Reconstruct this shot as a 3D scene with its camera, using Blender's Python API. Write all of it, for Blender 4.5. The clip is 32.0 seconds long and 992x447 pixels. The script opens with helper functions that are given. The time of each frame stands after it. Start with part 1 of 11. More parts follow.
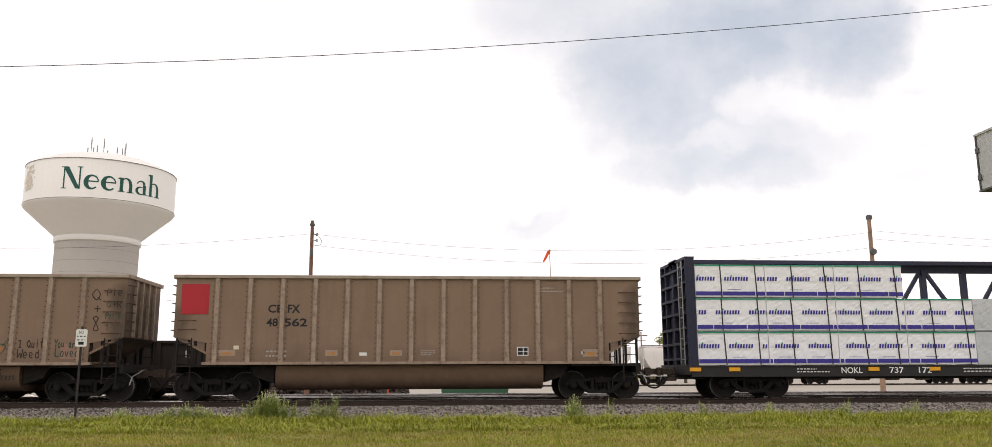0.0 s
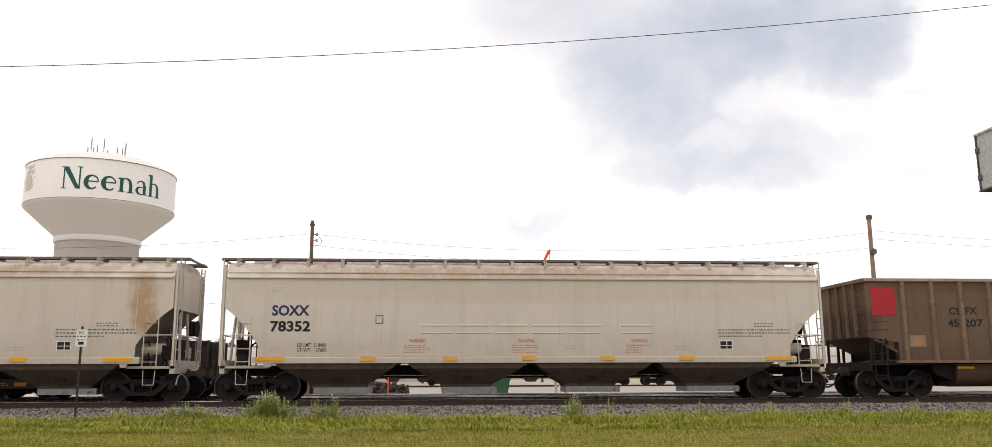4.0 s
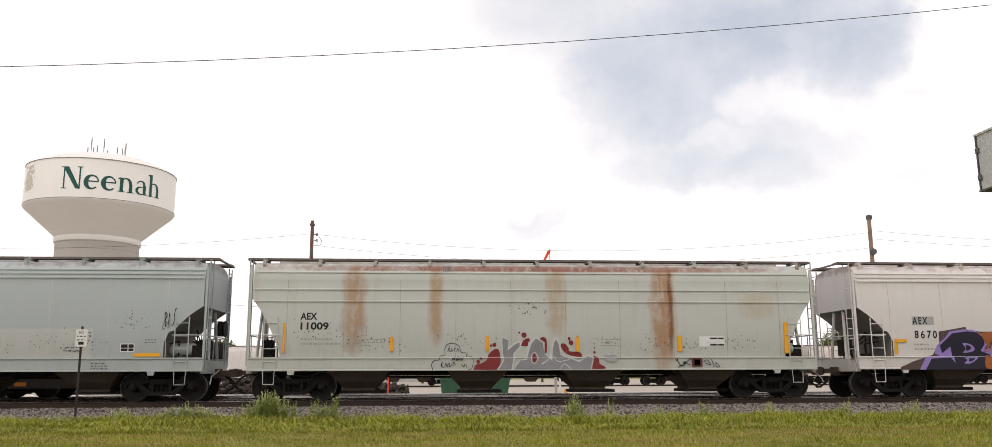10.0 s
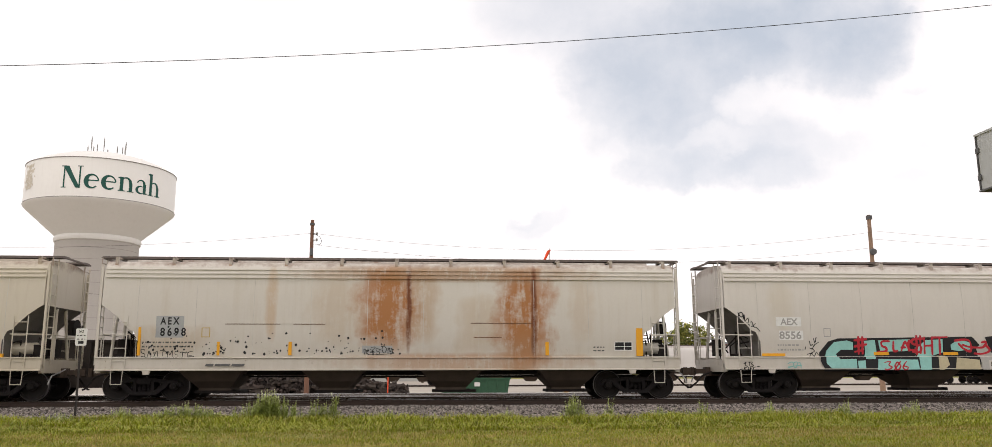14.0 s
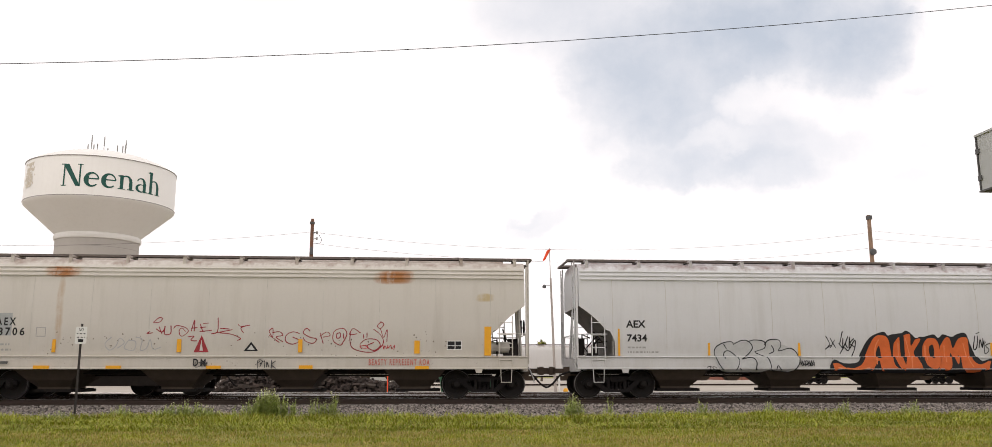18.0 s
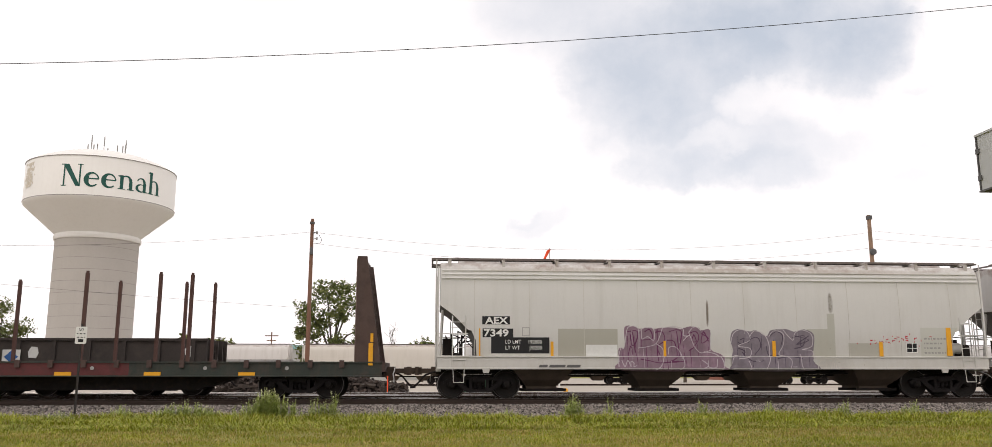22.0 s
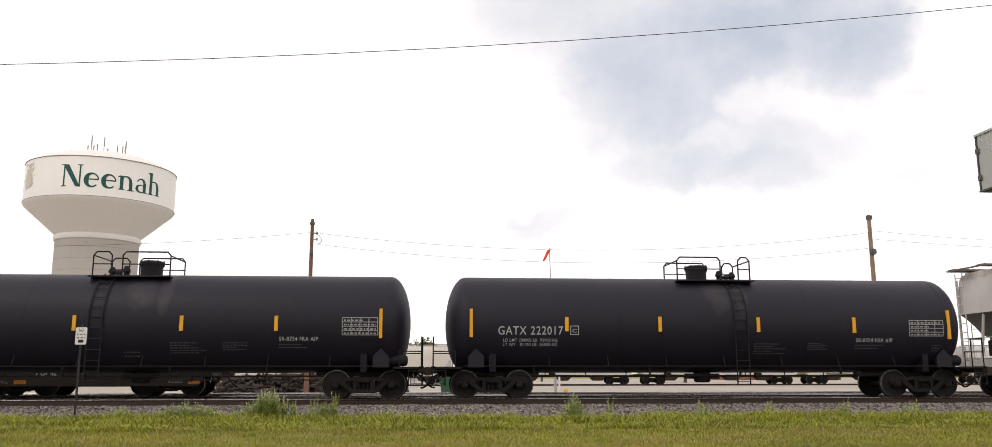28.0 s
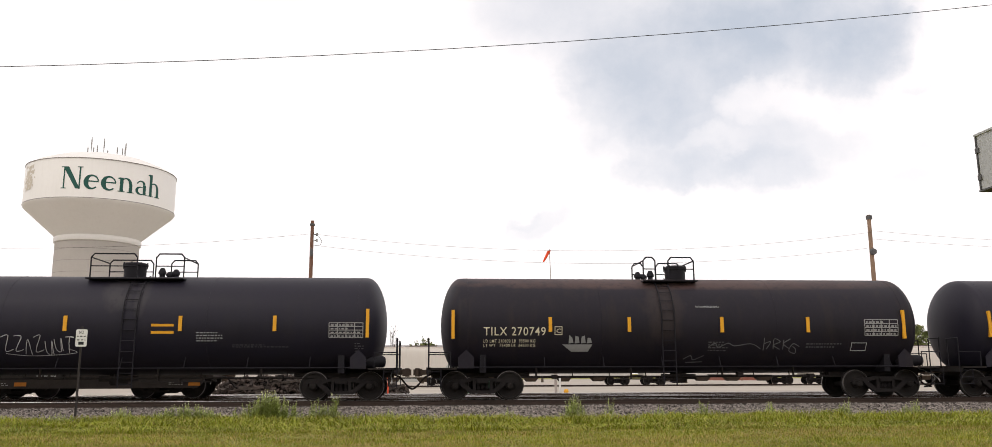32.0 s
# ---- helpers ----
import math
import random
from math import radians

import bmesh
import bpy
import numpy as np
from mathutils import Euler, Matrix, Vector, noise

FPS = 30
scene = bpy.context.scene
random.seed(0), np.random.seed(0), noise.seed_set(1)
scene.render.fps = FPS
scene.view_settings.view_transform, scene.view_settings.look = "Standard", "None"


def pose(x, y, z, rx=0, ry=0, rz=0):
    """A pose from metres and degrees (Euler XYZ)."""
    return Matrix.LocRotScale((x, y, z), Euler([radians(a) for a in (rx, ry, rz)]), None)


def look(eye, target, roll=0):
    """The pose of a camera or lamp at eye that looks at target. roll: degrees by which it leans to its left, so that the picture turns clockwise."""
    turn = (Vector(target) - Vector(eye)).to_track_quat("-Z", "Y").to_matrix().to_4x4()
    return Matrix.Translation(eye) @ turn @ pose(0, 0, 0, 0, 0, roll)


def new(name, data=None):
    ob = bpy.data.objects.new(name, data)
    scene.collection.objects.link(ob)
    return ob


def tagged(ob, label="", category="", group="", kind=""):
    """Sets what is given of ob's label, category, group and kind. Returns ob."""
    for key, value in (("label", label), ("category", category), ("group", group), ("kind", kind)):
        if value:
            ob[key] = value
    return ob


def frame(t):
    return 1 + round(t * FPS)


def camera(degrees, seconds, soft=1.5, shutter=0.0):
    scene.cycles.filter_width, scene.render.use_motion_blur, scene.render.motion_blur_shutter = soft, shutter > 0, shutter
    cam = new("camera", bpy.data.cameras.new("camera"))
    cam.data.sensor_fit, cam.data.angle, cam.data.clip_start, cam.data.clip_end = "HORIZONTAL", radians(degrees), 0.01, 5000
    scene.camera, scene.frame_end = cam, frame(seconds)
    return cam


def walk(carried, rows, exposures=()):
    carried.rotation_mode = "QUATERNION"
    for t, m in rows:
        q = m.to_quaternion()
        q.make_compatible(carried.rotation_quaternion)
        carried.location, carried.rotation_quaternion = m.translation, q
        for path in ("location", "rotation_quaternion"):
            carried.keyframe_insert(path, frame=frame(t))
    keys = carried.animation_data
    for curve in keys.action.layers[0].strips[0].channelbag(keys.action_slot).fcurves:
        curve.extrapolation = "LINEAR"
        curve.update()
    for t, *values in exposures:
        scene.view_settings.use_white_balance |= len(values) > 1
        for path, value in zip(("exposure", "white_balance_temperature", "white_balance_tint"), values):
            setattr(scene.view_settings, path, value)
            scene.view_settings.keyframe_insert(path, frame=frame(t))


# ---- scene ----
# The camera stands on the verge and watches a freight train pass along +x. Rail tops are at z = 0.
EYE = Vector((0.0, -28.37, 0.81))


def view(pitch, yaw, roll):
    p, a = radians(pitch), radians(yaw)
    return look(EYE, EYE + Vector((math.sin(a) * math.cos(p), math.cos(a) * math.cos(p), math.sin(p))) * 10, roll)


cam = camera(61.55, 32.0, soft=0.65)
STEADY, LEANT = (10.26, 4.33, -0.21), (10.18, 4.33, -0.01)
walk(cam, [(0, view(*STEADY)), (6, view(*STEADY)), (12.5, view(*STEADY)), (14.5, view(10.22, 4.33, -0.11)), (17, view(*LEANT)),
           (22, view(*LEANT)), (27, view(*LEANT)), (28.7, view(10.22, 4.33, -0.11)), (30.5, view(*STEADY)), (32, view(*STEADY))],
     exposures=[(0, 0.0, 6550, 13.5), (32, 0.0, 6550, 13.5)])

# ---- world and sun ----
SUN_FROM = Vector((-0.45, -0.60, 0.9)).normalized()
world = bpy.data.worlds.new("sky")
scene.world = world
world.use_nodes = True


def build_sky():
    nt = world.node_tree
    nt.nodes.clear()

    def nd(kind, **kw):
        n = nt.nodes.new(kind)
        for k, v in kw.items():
            n.inputs[int(k[1:])].default_value = v
        return n

    def mth(op, a, b=None, clamp=False):
        n = nt.nodes.new("ShaderNodeMath")
        n.operation, n.use_clamp = op, clamp
        for i, v in enumerate((a, b)):
            if v is None:
                continue
            if isinstance(v, (int, float)):
                n.inputs[i].default_value = v
            else:
                nt.links.new(v, n.inputs[i])
        return n.outputs[0]

    def dot(v, axis):
        n = nt.nodes.new("ShaderNodeVectorMath")
        n.operation = "DOT_PRODUCT"
        nt.links.new(v, n.inputs[0])
        n.inputs[1].default_value = axis
        return n.outputs["Value"]

    sky = nt.nodes.new("ShaderNodeTexSky")
    sky.sky_type, sky.sun_disc = "NISHITA", False
    sky.sun_elevation = math.asin(SUN_FROM.z)
    sky.sun_rotation = math.atan2(SUN_FROM.x, SUN_FROM.y)
    co = nt.nodes.new("ShaderNodeTexCoord").outputs["Generated"]
    # the part of the sky over the yard, laid out on a plane
    f = Vector((0.0743, 0.9812, 0.1781))
    r = Vector((0.99715, -0.0755, 0.0))
    u = r.cross(f)
    depth = mth("MAXIMUM", dot(co, f), 0.05)
    a, b = mth("DIVIDE", dot(co, r), depth), mth("DIVIDE", dot(co, u), depth)
    comb = nt.nodes.new("ShaderNodeCombineXYZ")
    nt.links.new(a, comb.inputs[0]), nt.links.new(b, comb.inputs[1])

    def noise_tex(scale, detail, off):
        mp = nt.nodes.new("ShaderNodeMapping")
        mp.inputs["Location"].default_value = (off, off * 0.7, 0)
        nt.links.new(comb.outputs[0], mp.inputs[0])
        n = nt.nodes.new("ShaderNodeTexNoise")
        n.inputs["Scale"].default_value, n.inputs["Detail"].default_value = scale, detail
        n.inputs["Roughness"].default_value = 0.6
        nt.links.new(mp.outputs[0], n.inputs[0])
        return n.outputs["Fac"]

    wx = mth("MULTIPLY", mth("SUBTRACT", noise_tex(5.5, 9, 1.3), 0.5), 0.22)
    wy = mth("MULTIPLY", mth("SUBTRACT", noise_tex(5.5, 9, 7.9), 0.5), 0.18)
    aw, bw = mth("ADD", a, wx), mth("ADD", b, wy)

    def spot(ca, cb, ra, rb, w, hard):
        dx = mth("DIVIDE", mth("SUBTRACT", aw, ca), ra)
        dy = mth("DIVIDE", mth("SUBTRACT", bw, cb), rb)
        d2 = mth("ADD", mth("MULTIPLY", dx, dx), mth("MULTIPLY", dy, dy))
        return mth("MULTIPLY", mth("MULTIPLY", mth("SUBTRACT", 1.1, d2), hard, True), w)

    total = None
    # openings in the cloud where the blue-grey layer shows: centre, radii, depth, hardness of the edge
    for blob in ((0.345, 0.245, 0.19, 0.085, 0.85, 1.0), (0.25, 0.27, 0.30, 0.10, 0.50, 0.9), (0.22, 0.185, 0.145, 0.085, 0.62, 1.2), (0.155, 0.15, 0.085, 0.075, 0.45, 1.3), (0.43, 0.215, 0.085, 0.065, 0.6, 1.0), (0.335, 0.10, 0.20, 0.085, 0.36, 0.9), (0.27, 0.14, 0.14, 0.07, 0.3, 0.9), (0.10, 0.25, 0.12, 0.09, 0.42, 0.8),
                 (0.20, 0.066, 0.07, 0.028, 0.4, 1.2), (0.255, 0.09, 0.10, 0.045, 0.4, 1.0), (0.345, 0.06, 0.09, 0.034, 0.42, 1.2), (0.40, 0.10, 0.07, 0.03, 0.25, 1.0), (0.04, 0.002, 0.06, 0.016, 0.34, 1.0), (0.005, 0.012, 0.03, 0.01, 0.22, 1.0),
                 (0.505, 0.158, 0.035, 0.012, 0.3, 1.0), (0.522, 0.044, 0.035, 0.014, 0.25, 1.0), (0.53, 0.08, 0.03, 0.012, 0.2, 1.0), (0.50, 0.24, 0.02, 0.012, 0.3, 1.0), (-0.27, 0.26, 0.09, 0.03, 0.22, 0.8), (-0.45, 0.28, 0.05, 0.03, 0.15, 0.8),
                 (-1.2, 0.6, 0.5, 0.25, 0.6, 0.9), (1.4, 0.5, 0.4, 0.2, 0.6, 0.9)):
        m = spot(*blob)
        total = m if total is None else mth("ADD", total, mth("MULTIPLY", m, mth("SUBTRACT", 1.0, total, True)))
    # bright heads of cloud before it
    for blob in ((0.315, 0.15, 0.05, 0.03, 0.42, 1.0), (0.40, 0.145, 0.07, 0.028, 0.3, 1.0), (0.28, 0.105, 0.06, 0.02, 0.3, 1.0)):
        total = mth("MULTIPLY", total, mth("SUBTRACT", 1.0, spot(*blob)))
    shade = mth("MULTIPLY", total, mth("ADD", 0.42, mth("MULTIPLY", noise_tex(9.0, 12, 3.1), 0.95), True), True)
    mix = nt.nodes.new("ShaderNodeMix")
    mix.data_type = "RGBA"
    nt.links.new(shade, mix.inputs["Factor"])
    mix.inputs["A"].default_value = (1.14, 1.105, 1.085, 1)
    # thin cloud: sky blue through a grey veil
    thin = nt.nodes.new("ShaderNodeMix")
    thin.data_type, thin.inputs["Factor"].default_value = "RGBA", 0.22
    thin.inputs["A"].default_value = (0.62, 0.69, 0.765, 1)
    scaled = nt.nodes.new("ShaderNodeVectorMath")
    scaled.operation = "SCALE"
    scaled.inputs["Scale"].default_value = 0.1
    nt.links.new(sky.outputs[0], scaled.inputs[0])
    nt.links.new(scaled.outputs[0], thin.inputs["B"])
    nt.links.new(thin.outputs["Result"], mix.inputs["B"])
    bg = nt.nodes.new("ShaderNodeBackground")
    nt.links.new(mix.outputs["Result"], bg.inputs[0])
    bg.inputs[1].default_value = 1.0
    out = nt.nodes.new("ShaderNodeOutputWorld")
    nt.links.new(bg.outputs[0], out.inputs[0])


build_sky()
sun = new("sun", bpy.data.lights.new("sun", "SUN"))
sun.data.energy, sun.data.angle, sun.data.color = 0.55, radians(16), (1.0, 0.93, 0.82)
sun.matrix_world = look((0, 0, 60), Vector((0, 0, 60)) - SUN_FROM)


# ---- materials ----
def mat(name, color, rough=0.7, metal=0.0, vary=0.25, scale=2.0, bump=0.15, fine=40.0, dark=None, stains=(), streak=0.0,
        streak_color=(0.22, 0.16, 0.10), island=0.0, low=None, patches=(), spec=0.3, flecks=None, eaves=None):
    """A worn surface: colour varied at two scales with fine relief. stains: (x, z, half width, half height, strength,
    colour) in the thing's own space. streak: runs of dirt down the sheet. low: (z0, z1, strength, colour), grime thrown
    up from the track; on the coal tubs, painted shade.
    patches: (x0, x1, z0, z1, colour), panels of repaint. flecks: (z, amount, colour), chips and splashes up to a
    height. eaves: (z, colour), grime on the roof."""
    m = bpy.data.materials.new(name)
    m.use_nodes = True
    nt = m.node_tree
    bsdf = nt.nodes["Principled BSDF"]
    bsdf.inputs["Roughness"].default_value, bsdf.inputs["Metallic"].default_value = rough, metal
    bsdf.inputs["Specular IOR Level"].default_value = spec
    L = nt.links.new

    def mth(op, a, b=None, clamp=False):
        n = nt.nodes.new("ShaderNodeMath")
        n.operation, n.use_clamp = op, clamp
        for i, v in enumerate((a, b)):
            if isinstance(v, (int, float)):
                n.inputs[i].default_value = v
            elif v is not None:
                L(v, n.inputs[i])
        return n.outputs[0]

    def blend(fac, a, b, mode="MIX"):
        n = nt.nodes.new("ShaderNodeMix")
        n.data_type, n.blend_type = "RGBA", mode
        for key, v in (("Factor", fac), ("A", a), ("B", b)):
            if isinstance(v, (int, float)):
                n.inputs[key].default_value = v
            elif isinstance(v, tuple):
                n.inputs[key].default_value = (*v, 1)
            else:
                L(v, n.inputs[key])
        return n.outputs["Result"]

    co = nt.nodes.new("ShaderNodeTexCoord").outputs["Object"]
    info = nt.nodes.new("ShaderNodeObjectInfo").outputs["Random"]
    shift = nt.nodes.new("ShaderNodeVectorMath")
    shift.operation = "MULTIPLY_ADD"
    cmb = nt.nodes.new("ShaderNodeCombineXYZ")
    for i in range(3):
        L(info, cmb.inputs[i])
    L(cmb.outputs[0], shift.inputs[0])
    shift.inputs[1].default_value = (37, 53, 29)
    L(co, shift.inputs[2])
    pos = shift.outputs[0]

    def tex(sc, detail=5, stretch=(1, 1, 1), src=pos, rough_=0.6):
        mp = nt.nodes.new("ShaderNodeMapping")
        mp.inputs["Scale"].default_value = stretch
        L(src, mp.inputs[0])
        n = nt.nodes.new("ShaderNodeTexNoise")
        n.inputs["Scale"].default_value, n.inputs["Detail"].default_value, n.inputs["Roughness"].default_value = sc, detail, rough_
        L(mp.outputs[0], n.inputs[0])
        return n.outputs["Fac"]

    big, small = tex(scale), tex(fine, 3)
    v = mth("ADD", mth("MULTIPLY", mth("SUBTRACT", big, 0.5), 2.2 * vary), mth("MULTIPLY", mth("SUBTRACT", small, 0.5), vary))
    if island:
        geo = nt.nodes.new("ShaderNodeNewGeometry").outputs["Random Per Island"]
        v = mth("ADD", v, mth("MULTIPLY", mth("SUBTRACT", geo, 0.5), island))
    fac = mth("ADD", 1.0, v)
    grey = nt.nodes.new("ShaderNodeCombineColor")
    for i in range(3):
        L(fac, grey.inputs[i])
    col = blend(1.0, tuple(color), grey.outputs[0], "MULTIPLY")
    if dark:
        col = blend(mth("MULTIPLY", mth("SUBTRACT", tex(scale * 2.3, 6), 0.5), 3.0, True), col, tuple(dark))
    sep = nt.nodes.new("ShaderNodeSeparateXYZ")
    L(co, sep.inputs[0])
    X, Z = sep.outputs[0], sep.outputs[2]
    for x0, x1, z0, z1, pc in patches:
        inx = mth("MULTIPLY", mth("GREATER_THAN", X, x0), mth("LESS_THAN", X, x1))
        inz = mth("MULTIPLY", mth("GREATER_THAN", Z, z0), mth("LESS_THAN", Z, z1))
        col = blend(mth("MULTIPLY", mth("MULTIPLY", inx, inz), 0.85), col, tuple(pc))
    if streak:
        s = mth("MULTIPLY", mth("SUBTRACT", tex(2.4, 5, (1, 1, 0.10)), 0.52), 4.0, True)
        s2 = mth("MULTIPLY", mth("SUBTRACT", tex(9.0, 4, (1, 1, 0.06)), 0.55), 4.0, True)
        col = blend(mth("MULTIPLY", mth("ADD", s, mth("MULTIPLY", s2, 0.6), True), streak), col, tuple(streak_color))
    if stains:
        wob = mth("MULTIPLY", mth("SUBTRACT", tex(1.7, 5, src=co), 0.5), 1.3)
        run = tex(7.0, 6, (1, 1, 0.12), src=co)
        run2 = tex(2.2, 6, src=co, rough_=0.7)
        for sx, sz, rx, rz, w, sc in stains:
            dx = mth("DIVIDE", mth("SUBTRACT", mth("ADD", X, mth("MULTIPLY", wob, rx * 0.9)), sx), rx)
            dz = mth("DIVIDE", mth("SUBTRACT", mth("ADD", Z, mth("MULTIPLY", wob, rz * 0.3)), sz), rz)
            d2 = mth("ADD", mth("MULTIPLY", dx, dx), mth("POWER", mth("ABSOLUTE", dz), 4.0))
            k = mth("SUBTRACT", 1.0, d2, True)
            k = mth("MULTIPLY", mth("MULTIPLY", k, 1.15, True), mth("MULTIPLY", mth("SUBTRACT", mth("ADD", mth("ADD", run, run2), mth("MULTIPLY", small, 0.35)), 0.74), 2.3, True))
            col = blend(mth("MULTIPLY", k, w, True), col, tuple(sc))
    if low:
        z0, z1, w, sc = low
        g = mth("DIVIDE", mth("SUBTRACT", z1, mth("ADD", Z, mth("MULTIPLY", mth("SUBTRACT", tex(1.1, 6), 0.5), 1.2))), z1 - z0, True)
        col = blend(mth("MULTIPLY", mth("MULTIPLY", g, w), mth("ADD", 0.3, tex(6.0, 5, (1, 1, 0.3))), True), col, tuple(sc))
    if flecks:
        zf, amount, fc = flecks
        spot = mth("MULTIPLY", mth("SUBTRACT", tex(17.0, 3, (1, 1, 0.8)), 0.66), 30.0, True)
        where = mth("MULTIPLY", mth("SUBTRACT", tex(0.9, 4), 0.47), 7.0, True)
        band = mth("MULTIPLY", mth("SUBTRACT", zf, mth("ADD", Z, mth("MULTIPLY", mth("SUBTRACT", tex(1.3, 3), 0.5), 0.9))), 3.0, True)
        col = blend(mth("MULTIPLY", mth("MULTIPLY", spot, where), mth("MULTIPLY", band, amount)), col, tuple(fc))
        soil = mth("MULTIPLY", mth("SUBTRACT", tex(5.0, 6, (1, 1, 0.5), rough_=0.75), 0.5), 3.0, True)
        col = blend(mth("MULTIPLY", mth("MULTIPLY", soil, band), amount * 0.35), col, (0.30, 0.255, 0.19))
    if eaves:
        ze, ec = eaves
        over = mth("MULTIPLY", mth("SUBTRACT", mth("ADD", Z, mth("MULTIPLY", mth("SUBTRACT", tex(3.0, 6, (1, 1, 0.25), rough_=0.7), 0.5), 0.5)), ze), 9.0, True)
        col = blend(mth("MULTIPLY", over, mth("MULTIPLY", mth("SUBTRACT", tex(2.0, 6, rough_=0.75), 0.36), 3.2, True)), col, tuple(ec))
    L(col, bsdf.inputs["Base Color"])
    L(mth("ADD", rough - 0.1, mth("MULTIPLY", big, 0.2), True), bsdf.inputs["Roughness"])
    if bump:
        bp = nt.nodes.new("ShaderNodeBump")
        bp.inputs["Strength"].default_value, bp.inputs["Distance"].default_value = bump, 0.02
        L(mth("ADD", small, mth("MULTIPLY", big, 0.6)), bp.inputs["Height"])
        L(bp.outputs[0], bsdf.inputs["Normal"])
    return m


RUST = (0.38, 0.165, 0.06)
OLDRUST = (0.20, 0.11, 0.055)
DUST = (0.10, 0.085, 0.065)
M = {
    "truck": mat("grimy cast steel", (0.0165, 0.0145, 0.0145), 0.8, 0.0, 0.4, 5, 0.3, dark=(0.03, 0.023, 0.02), spec=0.12),
    "wheel": mat("rolled wheel steel", (0.018, 0.016, 0.015), 0.7, 0.0, 0.35, 6, 0.2, dark=(0.03, 0.02, 0.015), spec=0.15),
    "tread": mat("worn wheel tread", (0.16, 0.15, 0.145), 0.45, 0.8, 0.15, 8, 0.1),
    "under": mat("dark sooty underframe steel", (0.024, 0.021, 0.020), 0.85, 0, 0.4, 3, 0.3, dark=(0.045, 0.033, 0.025), spec=0.1),
    "chute_brown": mat("brown dusty hopper steel", (0.12, 0.092, 0.072), 0.85, 0, 0.3, 2.5, 0.3, dark=(0.07, 0.055, 0.044), spec=0.1),
    "chute": mat("dusty hopper steel", (0.085, 0.066, 0.052), 0.85, 0, 0.3, 2.5, 0.3, dark=(0.07, 0.055, 0.044), spec=0.1),
    "print": mat("small black stencil print", (0.11, 0.108, 0.105), 0.7, 0, 0.25, 8, 0.05),
    # slope sheets: shade under the car ends is mixed into the grimy grey
    "slope": mat("slope sheet with grime and shade in its grey", (0.19, 0.18, 0.165), 0.85, 0, 0.25, 0.8, 0.15, 10, dark=(0.11, 0.10, 0.09), spec=0.1),
    # two mottled tones for the thin strips along the side seams
    "seam": mat("mottled grey weld seam", (0.53, 0.51, 0.47), 0.8, 0, 0.25, 1.0, 0.2, 9.0, dark=(0.33, 0.30, 0.26)),
    "seam_dark": mat("darker mottled weld seam", (0.36, 0.33, 0.28), 0.8, 0, 0.4, 1.0, 0.2, 9.0, dark=(0.19, 0.16, 0.12)),
    "coupler": mat("rusty coupler steel", (0.07, 0.05, 0.038), 0.8, 0, 0.4, 8, 0.4),
    "galv": mat("weathered galvanised steel", (0.33, 0.33, 0.32), 0.6, 0.2, 0.25, 3, 0.2, dark=(0.2, 0.16, 0.12)),
    "board": mat("dark steel running board", (0.135, 0.115, 0.105), 0.8, 0.0, 0.3, 4, 0.2, dark=(0.24, 0.18, 0.15)),
    "yellow": mat("yellow reflective strip", (0.75, 0.36, 0.02), 0.5, 0, 0.12, 6, 0.05),
    "black": mat("black stencil paint", (0.02, 0.02, 0.022), 0.7, 0, 0.2, 8, 0.05),
    "navy": mat("dark blue stencil paint", (0.035, 0.035, 0.10), 0.7, 0, 0.2, 8, 0.05),
    "white": mat("white stencil paint", (0.72, 0.72, 0.70), 0.7, 0, 0.12, 8, 0.05),
    "grey": mat("faded grey stencil paint", (0.34, 0.335, 0.32), 0.7, 0, 0.2, 8, 0.05),
    "redtext": mat("faded red stencil paint", (0.50, 0.14, 0.11), 0.7, 0, 0.2, 8, 0.05),
}


# ---- mesh helpers ----
def thing(name, label, category, group="", kind="", at=(0, 0, 0)):
    ob = new(name)
    ob.empty_display_size = 0.3
    ob.location = at
    return tagged(ob, label, category, group, kind)


def finish(name, bm, material, smooth=False):
    me = bpy.data.meshes.new(name)
    bm.normal_update()
    bm.to_mesh(me)
    bm.free()
    for m in material if isinstance(material, (list, tuple)) else (material,):
        me.materials.append(m)
    if smooth:
        me.shade_smooth()
        me.set_sharp_from_angle(angle=radians(35))
    return me


def part(name, data, material, parent, label="", smooth=False, at=None):
    """Links a bmesh, or a shared mesh, as one object under a thing or a part."""
    me = data if isinstance(data, bpy.types.Mesh) else finish(name, data, material, smooth)
    ob = new(name, me)
    ob.parent = parent
    if at is not None:
        ob.location = at
    return tagged(ob, label)


def solo(name, bm, material, label, category, group="", kind="", smooth=False, at=(0, 0, 0)):
    ob = new(name, finish(name, bm, material, smooth))
    ob.location = at
    return tagged(ob, label, category, group, kind)


def face(bm, pts, mi=0):
    f = bm.faces.new([bm.verts.new(p) for p in pts])
    f.material_index = mi
    return f


def box(bm, x0, x1, y0, y1, z0, z1, mi=0):
    v = [bm.verts.new((x, y, z)) for x in (x0, x1) for y in (y0, y1) for z in (z0, z1)]
    for q in ((0, 1, 3, 2), (4, 6, 7, 5), (0, 4, 5, 1), (2, 3, 7, 6), (0, 2, 6, 4), (1, 5, 7, 3)):
        bm.faces.new([v[i] for i in q]).material_index = mi
    return bm


